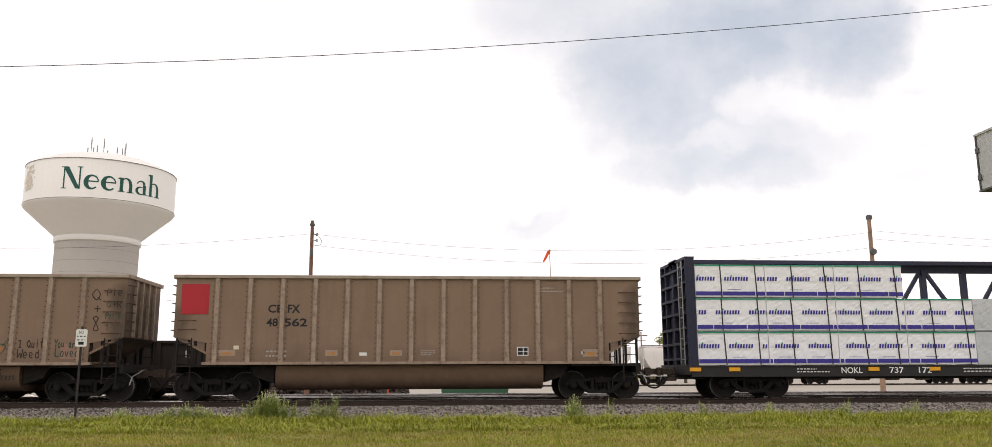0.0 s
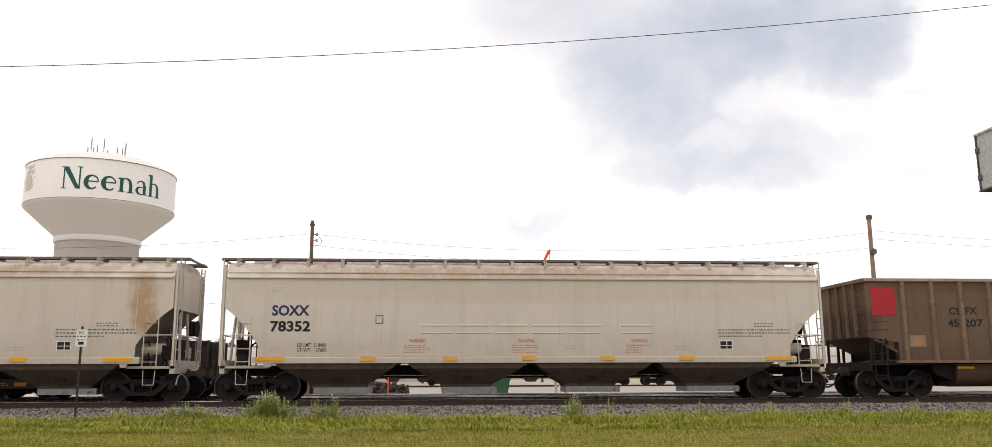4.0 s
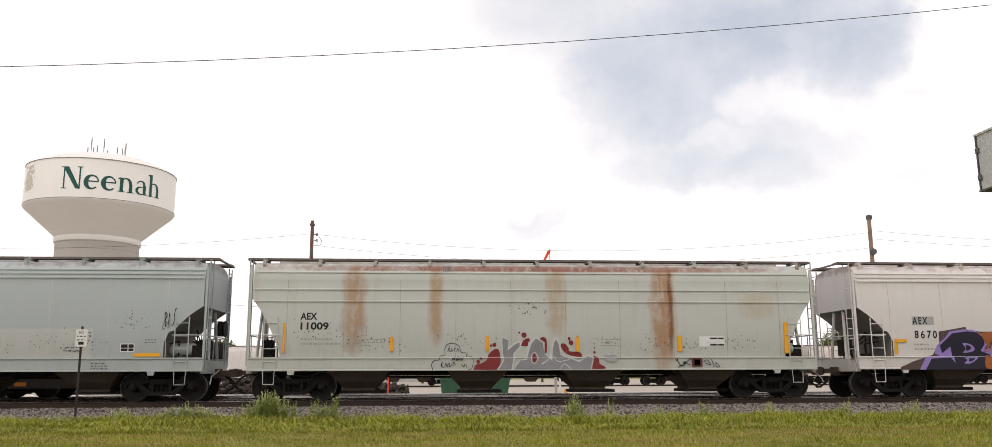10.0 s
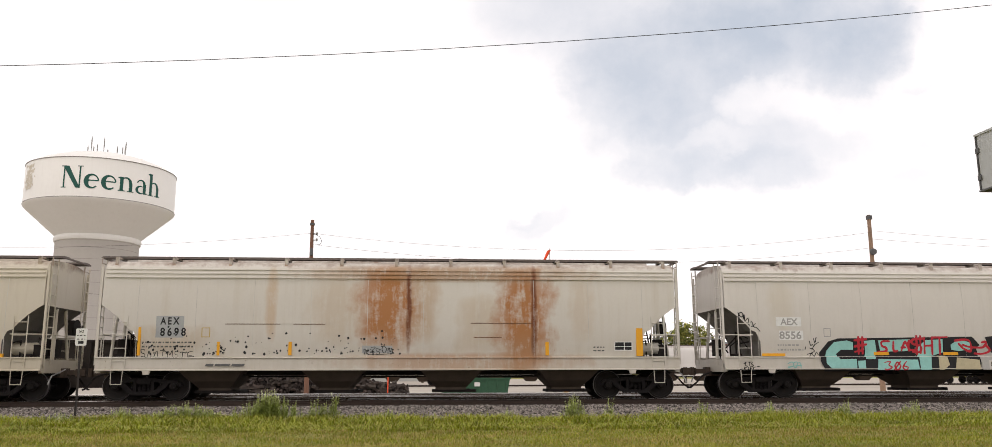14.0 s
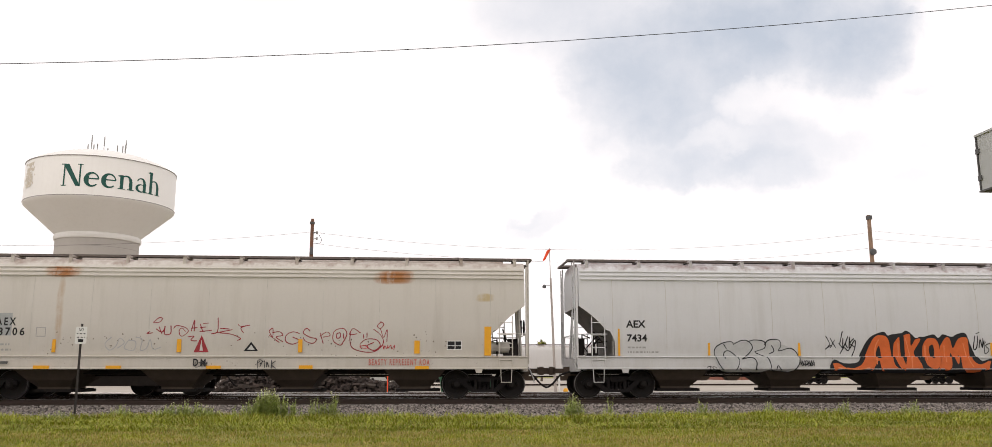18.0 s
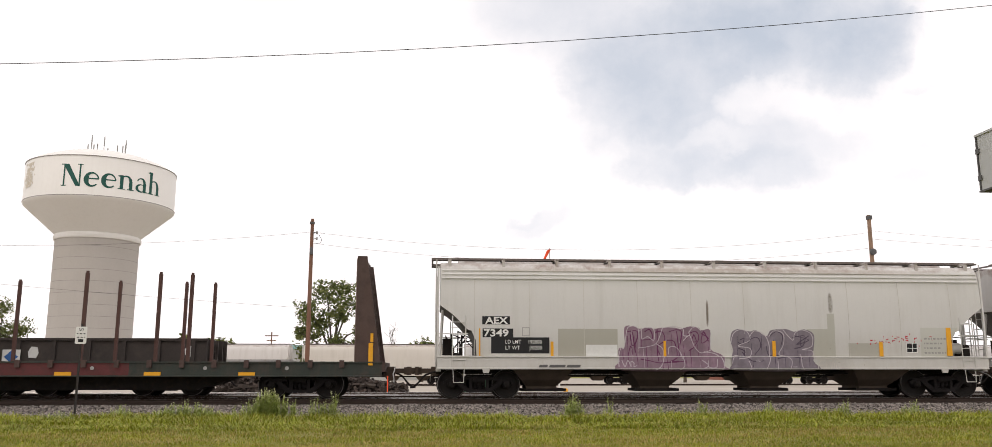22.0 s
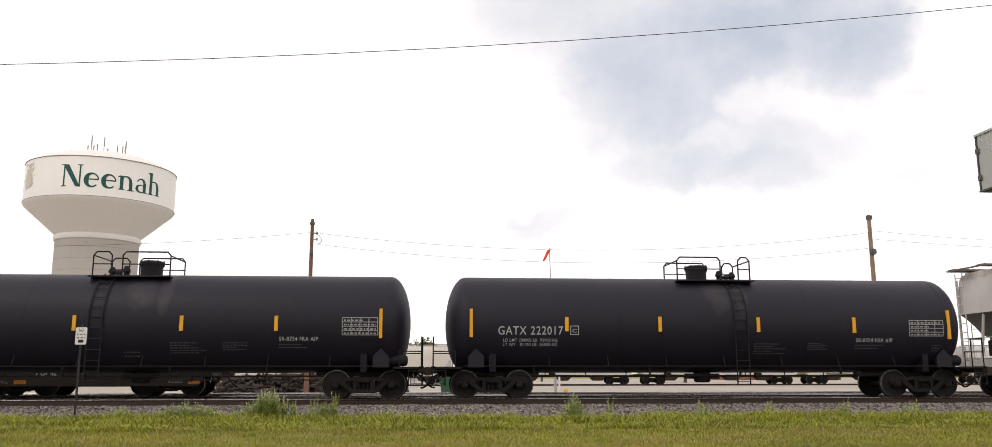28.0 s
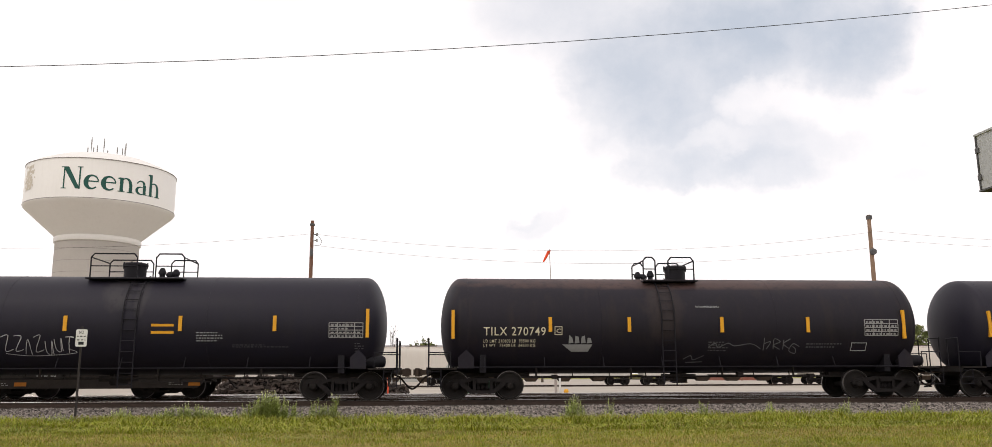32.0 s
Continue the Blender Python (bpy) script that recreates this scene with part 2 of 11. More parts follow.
def prism(bm, pts, y0, y1, mi=0):
    """A flat outline in x and z, given depth from y0 to y1."""
    a = [bm.verts.new((x, y0, z)) for x, z in pts]
    b = [bm.verts.new((x, y1, z)) for x, z in pts]
    n = len(pts)
    fs = [bm.faces.new(a), bm.faces.new(b[::-1])]
    for i in range(n):
        fs.append(bm.faces.new((a[i], b[i], b[(i + 1) % n], a[(i + 1) % n])))
    for f in fs:
        f.material_index = mi
    bmesh.ops.recalc_face_normals(bm, faces=fs)
    return bm


def rod(bm, p0, p1, r, n=8, mi=0, r1=None):
    p0, p1 = Vector(p0), Vector(p1)
    q = (p1 - p0).to_track_quat("Z", "Y")
    r1 = r if r1 is None else r1
    a, b = [], []
    for i in range(n):
        w = 2 * math.pi * i / n
        d = Vector((math.cos(w), math.sin(w), 0))
        a.append(bm.verts.new(p0 + q @ (d * r)))
        b.append(bm.verts.new(p1 + q @ (d * r1)))
    for i in range(n):
        bm.faces.new((a[i], a[(i + 1) % n], b[(i + 1) % n], b[i])).material_index = mi
    bm.faces.new(a[::-1]).material_index = mi
    bm.faces.new(b).material_index = mi
    return bm


def pipe(bm, pts, r, n=6, mi=0):
    """A round bar bent along points, in one skin with mitred corners."""
    pts = [Vector(p) for p in pts]
    last, rings = None, []
    for i, p in enumerate(pts):
        a = (p - pts[i - 1]).normalized() if i else (pts[1] - p).normalized()
        b = (pts[i + 1] - p).normalized() if i < len(pts) - 1 else a
        d = (a + b).normalized() if (a + b).length > 1e-4 else a
        if last is None:
            side = a.orthogonal().normalized()
        else:
            side = (last - a * last.dot(a)).normalized()
        last = side - b * side.dot(b)
        last = last.normalized() if last.length > 1e-4 else b.orthogonal().normalized()
        up = a.cross(side)
        k = 1 / max(0.5, a.dot(d))
        ring = []
        for j in range(n):
            w = 2 * math.pi * j / n
            q = side * math.cos(w) * r + up * math.sin(w) * r
            # slide the ring's points along the bar into the mitre plane
            q -= a * (q.dot(d) / max(0.4, a.dot(d)))
            ring.append(p + q)
        rings.append(ring)
    skin(bm, rings, mi=mi)
    return bm


def lathe(bm, prof, n=32, axis="z", mi=0, centre=(0, 0, 0), caps=True):
    """prof: (radius, height) round an axis."""
    rings = []
    for r, h in prof:
        ring = []
        for i in range(n):
            w = 2 * math.pi * i / n
            p = (r * math.cos(w), r * math.sin(w), h)
            if axis == "x":
                p = (h, p[0], p[1])
            elif axis == "y":
                p = (p[0], h, p[1])
            ring.append(bm.verts.new(Vector(p) + Vector(centre)))
        rings.append(ring)
    fs = []
    for a, b in zip(rings, rings[1:]):
        for i in range(n):
            fs.append(bm.faces.new((a[i], a[(i + 1) % n], b[(i + 1) % n], b[i])))
    if caps:
        fs += [bm.faces.new(rings[0]), bm.faces.new(rings[-1])]
    for f in fs:
        f.material_index = mi
    bmesh.ops.recalc_face_normals(bm, faces=fs)
    return bm


def skin(bm, rings, closed=True, caps=True, mi=0):
    """Joins rings of equal count into a skin."""
    vs = [[bm.verts.new(p) for p in ring] for ring in rings]
    n = len(vs[0])
    fs = []
    for a, b in zip(vs, vs[1:]):
        for i in range(n if closed else n - 1):
            fs.append(bm.faces.new((a[i], a[(i + 1) % n], b[(i + 1) % n], b[i])))
    if caps and closed:
        fs += [bm.faces.new(vs[0]), bm.faces.new(vs[-1])]
    for f in fs:
        f.material_index = mi
    bmesh.ops.recalc_face_normals(bm, faces=fs)
    return fs


# ---- the ground ----
def ground_z(y):
    """Height of the ground across the track: verge, shoulder, yard."""
    pts = ((-4000, -0.8), (-60, -0.8), (-28, -0.74), (-12, -0.56), (-7.5, -0.44), (-4.6, -0.37), (-3.2, -0.33), (-1.7, -0.21), (9.5, -0.23), (14, -0.42), (60, -0.62), (4000, -0.7))
    for (a, za), (b, zb) in zip(pts, pts[1:]):
        if y <= b:
            return za + (zb - za) * (y - a) / (b - a)
    return pts[-1][1]


M["soil"] = mat("dry yard soil and gravel", (0.40, 0.36, 0.31), 0.95, 0, 0.25, 0.12, 0.4, 3.0, dark=(0.30, 0.27, 0.22))
M["turf"] = mat("turf soil under the grass", (0.19, 0.18, 0.04), 0.95, 0, 0.4, 0.35, 0.6, 8.0, dark=(0.26, 0.20, 0.085))
M["ballast"] = mat("crushed grey ballast", (0.085, 0.075, 0.07), 0.9, 0, 0.45, 3.0, 0.8, 22.0, dark=(0.06, 0.05, 0.045))


def build_ground():
    xs = [-4000, -600] + [-60 + 2 * i for i in range(61)] + [600, 4000]
    ys = [-4000, -600, -60, -28, -20, -12, -9, -7.5, -6.6, -5.6, -4.6, -3.9, -3.2, -1.7, 0, 1.7, 4.8, 9.5, 14, 30, 45, 60, 200, 900, 4000]
    bm = bmesh.new()
    grid = [[bm.verts.new((x, y, ground_z(y) + 0.03 * noise.noise((x * 0.23, y * 0.4, 1.7)) * (1 if -14 < y < -2 else 0))) for y in ys] for x in xs]
    for i in range(len(xs) - 1):
        for j in range(len(ys) - 1):
            f = bm.faces.new((grid[i][j], grid[i + 1][j], grid[i + 1][j + 1], grid[i][j + 1]))
            mid = (ys[j] + ys[j + 1]) / 2
            f.material_index = 0 if mid < -5.7 else (1 if mid < 2.0 else (2 if mid < 190 else 0))
    solo("ground", bm, (M["turf"], M["ballast"], M["soil"]), "grass verge, grey ballast and pale gravel rail yard", "ground", kind="structure", smooth=True)


build_ground()

# ---- tracks ----
M["rail"] = mat("brown rail steel", (0.055, 0.038, 0.030), 0.7, 0.3, 0.3, 5, 0.2)
M["railtop"] = mat("polished rail head", (0.55, 0.54, 0.53), 0.28, 1.0, 0.1, 6, 0.05)
M["tie"] = mat("weathered creosoted timber", (0.075, 0.06, 0.05), 0.9, 0, 0.35, 4, 0.5, dark=(0.12, 0.105, 0.09))


def rail_bm(x0, x1, y, z):
    bm = bmesh.new()
    prof = [(-0.07, -0.172), (0.07, -0.172), (0.07, -0.16), (0.012, -0.14), (0.010, -0.045), (0.036, -0.036), (0.036, -0.006), (-0.036, -0.006), (-0.036, -0.036), (-0.010, -0.045), (-0.012, -0.14), (-0.07, -0.16)]
    skin(bm, [[(x, y + a, z + b) for a, b in prof] for x in (x0, x1)])
    head = [(-0.03, -0.006), (0.03, -0.006), (0.026, 0.0), (-0.026, 0.0)]
    skin(bm, [[(x, y + a, z + b) for a, b in head] for x in (x0, x1)], mi=1)
    return bm


def build_track(name, y, z, label, x0=-700, x1=700, near=False):
    tr = thing(name, label, "track", kind="structure", at=(0, y, z))
    for s in (-1, 1):
        part("rail", rail_bm(x0, x1, 0.7535 * s, 0), (M["rail"], M["railtop"]), tr)
    rnd = random.Random(5)
    bm = bmesh.new()
    box(bm, -0.115, 0.115, -1.3, 1.3, -0.35, -0.176)
    bmesh.ops.bevel(bm, geom=bm.edges[:], offset=0.012, segments=1, affect="EDGES")
    me = finish("tie", bm, M["tie"])
    lo, hi = (-24, 34) if near else (0, 0)
    x = lo
    while x < hi:
        t = part("tie", me, None, tr, at=(x + rnd.uniform(-0.04, 0.04), rnd.uniform(-0.05, 0.05), rnd.uniform(-0.008, 0.004)))
        t.rotation_euler.z = rnd.uniform(-0.02, 0.02)
        x += 0.53
    bm = bmesh.new()
    a = -120
    while a < 120:
        if not lo <= a < hi:
            box(bm, a - 0.115, a + 0.115, -1.3, 1.3, -0.35, -0.178)
        a += 0.53
    rest = part("ties_beyond", bm, M["tie"], tr)
    rest["kind"] = "stuff"
    return tr


build_track("track", 0, 0, "main railway track of steel rails on dark timber ties", near=True)
build_track("siding", 4.8, -0.02, "siding track beside the main line")
build_track("siding", 9.2, -0.03, "empty siding track with worn rails")
build_track("yard_track", 70, -0.45, "yard track under the stored grain cars")


# ---- ballast stones and grass ----
def stone_shape(rnd, r):
    pts = []
    for i in range(8):
        d = Vector((1 if i & 1 else -1, 1 if i & 2 else -1, 1 if i & 4 else -1)).normalized()
        pts.append(Vector((d.x * r * rnd.uniform(0.6, 1.3), d.y * r * rnd.uniform(0.6, 1.2), d.z * r * rnd.uniform(0.45, 0.95))))
    return pts


CUBE = ((0, 2, 3, 1), (4, 5, 7, 6), (0, 1, 5, 4), (2, 6, 7, 3), (0, 4, 6, 2), (1, 3, 7, 5))
M["stone"] = mat("crushed grey stone", (0.205, 0.180, 0.162), 0.9, 0, 0.2, 6, 0.3, 60, island=1.7)


def build_stones():
    rnd = random.Random(11)
    verts, faces = [], []

    def add(x, y, r, lift=0.0):
        o = len(verts)
        rot = Euler((rnd.uniform(0, 6), rnd.uniform(0, 6), rnd.uniform(0, 6))).to_matrix()
        base = Vector((x, y, ground_z(y) + r * 0.25 + lift))
        verts.extend([base + rot @ p for p in stone_shape(rnd, r)])
        faces.extend([tuple(o + i for i in q) for q in CUBE])

    for _ in range(46000):
        y = -1.35 - 4.5 * rnd.random()
        near = noise.noise((0.0, y * 0.3, 3.0))
        x = rnd.uniform(-17, 24) if rnd.random() < 0.9 else rnd.uniform(-30, 40)
        edge = -5.2 + 0.6 * noise.noise((x * 0.35, 4.2, 0)) + 0.4 * near
        if y < edge and rnd.random() < 0.75:
            continue
        add(x, y, rnd.uniform(0.026, 0.062), 0.03 * max(0, noise.noise((x * 0.8, y * 1.2, 0))))
    me = bpy.data.meshes.new("ballast_stones")
    me.from_pydata(verts, [], faces)
    me.materials.append(M["stone"])
    tagged(new("ballast_stones", me), "loose crushed grey stones along the rails", "ballast", kind="stuff")


build_stones()

for key, col, var in (("grass", (0.255, 0.265, 0.025), 0.5), ("grass_lush", (0.27, 0.295, 0.022), 0.5), ("grass_dry", (0.37, 0.285, 0.085), 0.4), ("grass_deep", (0.185, 0.225, 0.020), 0.5), ("weed", (0.33, 0.38, 0.11), 0.5), ("seedhead", (0.50, 0.50, 0.28), 0.3)):
    M[key] = mat(key, col, 0.65, 0, 0.35, 0.5, 0, 6.0, island=var)


def blade(verts, faces, mats, x, y, z, h, w, lean, ang, mi, curl=0.35):
    o = len(verts)
    c, s = math.cos(ang), math.sin(ang)
    dx, dy = lean * c, lean * s
    px, py = -s * w, c * w
    verts.extend([(x - px, y - py, z), (x + px, y + py, z), (x + dx * 0.4 + px * 0.8, y + dy * 0.4 + py * 0.8, z + h * 0.6), (x + dx * 0.4 - px * 0.8, y + dy * 0.4 - py * 0.8, z + h * 0.6),
                  (x + dx * (1 + curl), y + dy * (1 + curl), z + h)])
    faces.append((o, o + 1, o + 2, o + 3))
    faces.append((o + 3, o + 2, o + 4))
    mats.extend((mi, mi))


def grass_object(name, label, verts, faces, mats, materials):
    me = bpy.data.meshes.new(name)
    me.from_pydata(verts, [], faces)
    for m in materials:
        me.materials.append(m)
    me.polygons.foreach_set("material_index", np.array(mats, dtype=np.int32))
    me.update()
    return tagged(new(name, me), label, "grass", kind="stuff")


def build_grass():
    rnd = random.Random(3)
    v, f, m = [], [], []
    # the mown lawn
    for _ in range(190000):
        y = rnd.uniform(-13.6, -6.9)
        half = 0.64 * (y + 28.4) + 1.0
        x = rnd.uniform(-half * 0.98, half * 1.10) + 0.07 * (y + 28.4)
        dry = noise.noise((x * 0.30, y * 0.9, 8.0)) + 0.6 * noise.noise((x * 1.3, y * 2.6, 2.0))
        mi = 1 if rnd.random() < (0.5 if dry > 0.05 else 0.10) + (0.06 if y < -8.6 else 0) else 0
        if mi == 0 and rnd.random() < 0.25 + 0.9 * noise.noise((x * 0.45, y * 1.1, 15.0)):
            mi = 2
        blade(v, f, m, x, y, ground_z(y) - 0.01, rnd.uniform(0.03, 0.09) * (1 + 0.6 * noise.noise((x * 0.9, y * 1.7, 5.0))), rnd.uniform(0.003, 0.007), rnd.uniform(0.01, 0.06), rnd.uniform(0, 6.28), mi)
    grass_object("lawn", "mown yellow-green lawn with dry patches", v, f, m, (M["grass"], M["grass_dry"], M["grass_deep"]))
    # the long fringe beside the ballast
    v, f, m = [], [], []
    for _ in range(135000):
        x = rnd.uniform(-19, 27)
        y = -8.9 + 4.1 * rnd.random() ** 1.05
        edge = -5.55 + 0.75 * noise.noise((x * 0.30, 0.5, 6.0)) + 0.55 * noise.noise((x * 1.4, 0.5, 2.0))
        if y > edge and rnd.random() < 0.9:
            continue
        tall = (0.17 if y > -7.4 else 0.10) + 0.11 * noise.noise((x * 0.5, y * 0.8, 4.0)) + 0.07 * noise.noise((x * 2.5, y * 2, 4.0))
        mi = 1 if rnd.random() < 0.12 else 2 if rnd.random() < 0.22 + 0.8 * noise.noise((x * 0.9, y * 1.6, 21.0)) else 0
        blade(v, f, m, x, y, ground_z(y) - 0.01, max(0.06, tall * rnd.uniform(0.5, 1.25)), rnd.uniform(0.005, 0.010), rnd.uniform(0.04, 0.22), rnd.uniform(0, 6.28), mi)
    grass_object("tall_grass", "long unmown green grass along the ballast", v, f, m, (M["grass_lush"], M["grass_dry"], M["grass_deep"]))


build_grass()


def weed_clump(x, y, width, height, n, seed):
    """A clump of bushy weeds: stems with many narrow leaves."""
    rnd = random.Random(seed)
    v, f, m = [], [], []
    for _ in range(n):
        sx, sy = x + rnd.gauss(0, width * 0.45), y + rnd.uniform(-0.2, 0.2)
        h = height * rnd.uniform(0.5, 1.0) * max(0.45, 1 - abs(sx - x) / (width * 1.6))
        lx, ly = rnd.gauss(0, 0.09) * h, rnd.gauss(0, 0.09) * h
        z = ground_z(sy)
        k = int(h / 0.022)
        blade(v, f, m, sx, sy, z, h, 0.006, math.hypot(lx, ly), math.atan2(ly, lx), 0, 0)
        for i in range(3, k):
            t = i / k
            r = (0.13 + 0.07 * rnd.random()) * (1.15 - t) * min(1.0, height * 1.7)
            blade(v, f, m, sx + lx * t, sy + ly * t, z + h * t, r * rnd.uniform(0.2, 0.8), rnd.uniform(0.009, 0.016), r, rnd.uniform(0, 6.28), 1 if t > 0.82 and rnd.random() < 0.6 else 0)
    ob = grass_object("weed_clump", "bushy green weeds growing out of the ballast shoulder", v, f, m, (M["weed"], M["seedhead"]))
    ob["kind"] = ""
    return tagged(ob, "", "weeds", "weeds along the ballast")


# ---- water tower ----
M["tank_white"] = mat("off-white tower paint", (0.78, 0.76, 0.72), 0.5, 0, 0.05, 0.15, 0.05, 2.0, streak=0.10, streak_color=(0.5, 0.45, 0.38))
M["tower_concrete"] = mat("pale cast concrete", (0.45, 0.42, 0.385), 0.9, 0, 0.08, 0.25, 0.25, 4.0, streak=0.18, streak_color=(0.36, 0.33, 0.30))
M["joint"] = mat("dark concrete joint", (0.30, 0.28, 0.26), 0.9, 0, 0.1, 1, 0.2)
M["teal"] = mat("dark green sign paint", (0.012, 0.085, 0.066), 0.5, 0, 0.06, 1, 0.0)
M["tan"] = mat("faded tan emblem paint", (0.66, 0.60, 0.50), 0.6, 0, 0.15, 2, 0.0)
TOWER = Vector((-49.35, 97.0, -0.6))


def text_mesh(word, size, offset=0.0, shear=0.0, spacing=1.0, squash=1.0):
    """The outline of a word as flat triangles in x and y, its lower left at the origin."""
    cu = bpy.data.curves.new("writing", "FONT")
    cu.body, cu.size, cu.offset, cu.shear, cu.space_character, cu.resolution_u = word, size, offset, shear, spacing, 3
    ob = bpy.data.objects.new("writing", cu)
    me = bpy.data.meshes.new_from_object(ob)
    bpy.data.objects.remove(ob)
    bpy.data.curves.remove(cu)
    bm = bmesh.new()
    bm.from_mesh(me)
    bpy.data.meshes.remove(me)
    for v in bm.verts:
        v.co.x *= squash
    return bm


def slice_bm(bm, axis, step):
    """Cuts a flat mesh into strips so that it can follow a curved sheet."""
    lo = min(v.co[axis] for v in bm.verts)
    hi = max(v.co[axis] for v in bm.verts)
    no = Vector((0, 0, 0))
    no[axis] = 1
    k = math.ceil(lo / step) * step
    while k < hi:
        co = Vector((0, 0, 0))
        co[axis] = k
        bmesh.ops.bisect_plane(bm, geom=bm.verts[:] + bm.edges[:] + bm.faces[:], plane_co=co, plane_no=no)
        k += step


# letters of the town's name: heavy and light strokes with bracketed feet, in units of the lower-case height
def slab(bm, x0, x1, z0, z1, lean=0.0):
    face(bm, [(x0, z0, 0), (x1, z0, 0), (x1 + lean, z1, 0), (x0 + lean, z1, 0)])


def crescent(bm, cx, cz, rx, rz, a0, a1, thick, thin, heavy):
    """An arc whose stroke swells towards the angle heavy."""
    n = 22
    inner, outer = [], []
    for i in range(n + 1):
        a = radians(a0 + (a1 - a0) * i / n)
        w = thin + (thick - thin) * (0.5 + 0.5 * math.cos(a - radians(heavy))) ** 1.6
        outer.append(bm.verts.new((cx + rx * math.cos(a), cz + rz * math.sin(a), 0)))
        inner.append(bm.verts.new((cx + (rx - w) * math.cos(a), cz + (rz - w * 0.8) * math.sin(a), 0)))
    for i in range(n):
        bm.faces.new((inner[i], outer[i], outer[i + 1], inner[i + 1]))


def stem(bm, x, z0, z1, w=0.215, foot=True, flag=True):
    slab(bm, x, x + w, z0, z1)
    if foot:
        slab(bm, x - 0.11, x + w + 0.11, z0 - 0.002, z0 + 0.055)
    if flag:
        face(bm, [(x - 0.13, z1 - 0.10, 0), (x + 0.02, z1 - 0.14, 0), (x + 0.02, z1 + 0.012, 0), (x - 0.13, z1 - 0.05, 0)])


def town_letters():
    bm = bmesh.new()
    x = 0.12
    slab(bm, x, x + 0.095, 0, 1.50)
    slab(bm, x - 0.12, x + 0.20, -0.002, 0.06)
    slab(bm, x - 0.16, x + 0.14, 1.452, 1.51)
    face(bm, [(x - 0.04, 1.50, 0), (x + 0.80, 0.0, 0), (x + 1.08, 0.0, 0), (x + 0.32, 1.50, 0)])
    slab(bm, x + 0.985, x + 1.08, -0.02, 1.50)
    slab(bm, x + 0.86, x + 1.20, 1.455, 1.51)
    x = 1.40
    for _ in range(2):
        crescent(bm, x + 0.45, 0.49, 0.46, 0.51, 8, 318, 0.30, 0.085, 180)
        slab(bm, x + 0.15, x + 0.88, 0.50, 0.585)
        x += 1.02
    stem(bm, x + 0.10, 0, 0.98)
    crescent(bm, x + 0.50, 0.58, 0.37, 0.42, 0, 150, 0.20, 0.07, 10)
    stem(bm, x + 0.68, 0, 0.60, flag=False)
    x += 1.10
    crescent(bm, x + 0.40, 0.66, 0.32, 0.34, 10, 165, 0.19, 0.07, 10)
    stem(bm, x + 0.535, 0.06, 0.70, foot=False, flag=False)
    slab(bm, x + 0.56, x + 0.84, 0.0, 0.075)
    crescent(bm, x + 0.36, 0.27, 0.35, 0.29, 60, 350, 0.19, 0.06, 190)
    x += 0.92
    stem(bm, x + 0.10, 0, 1.55)
    crescent(bm, x + 0.50, 0.58, 0.37, 0.42, 0, 150, 0.20, 0.07, 10)
    stem(bm, x + 0.68, 0, 0.60, flag=False)
    return bm


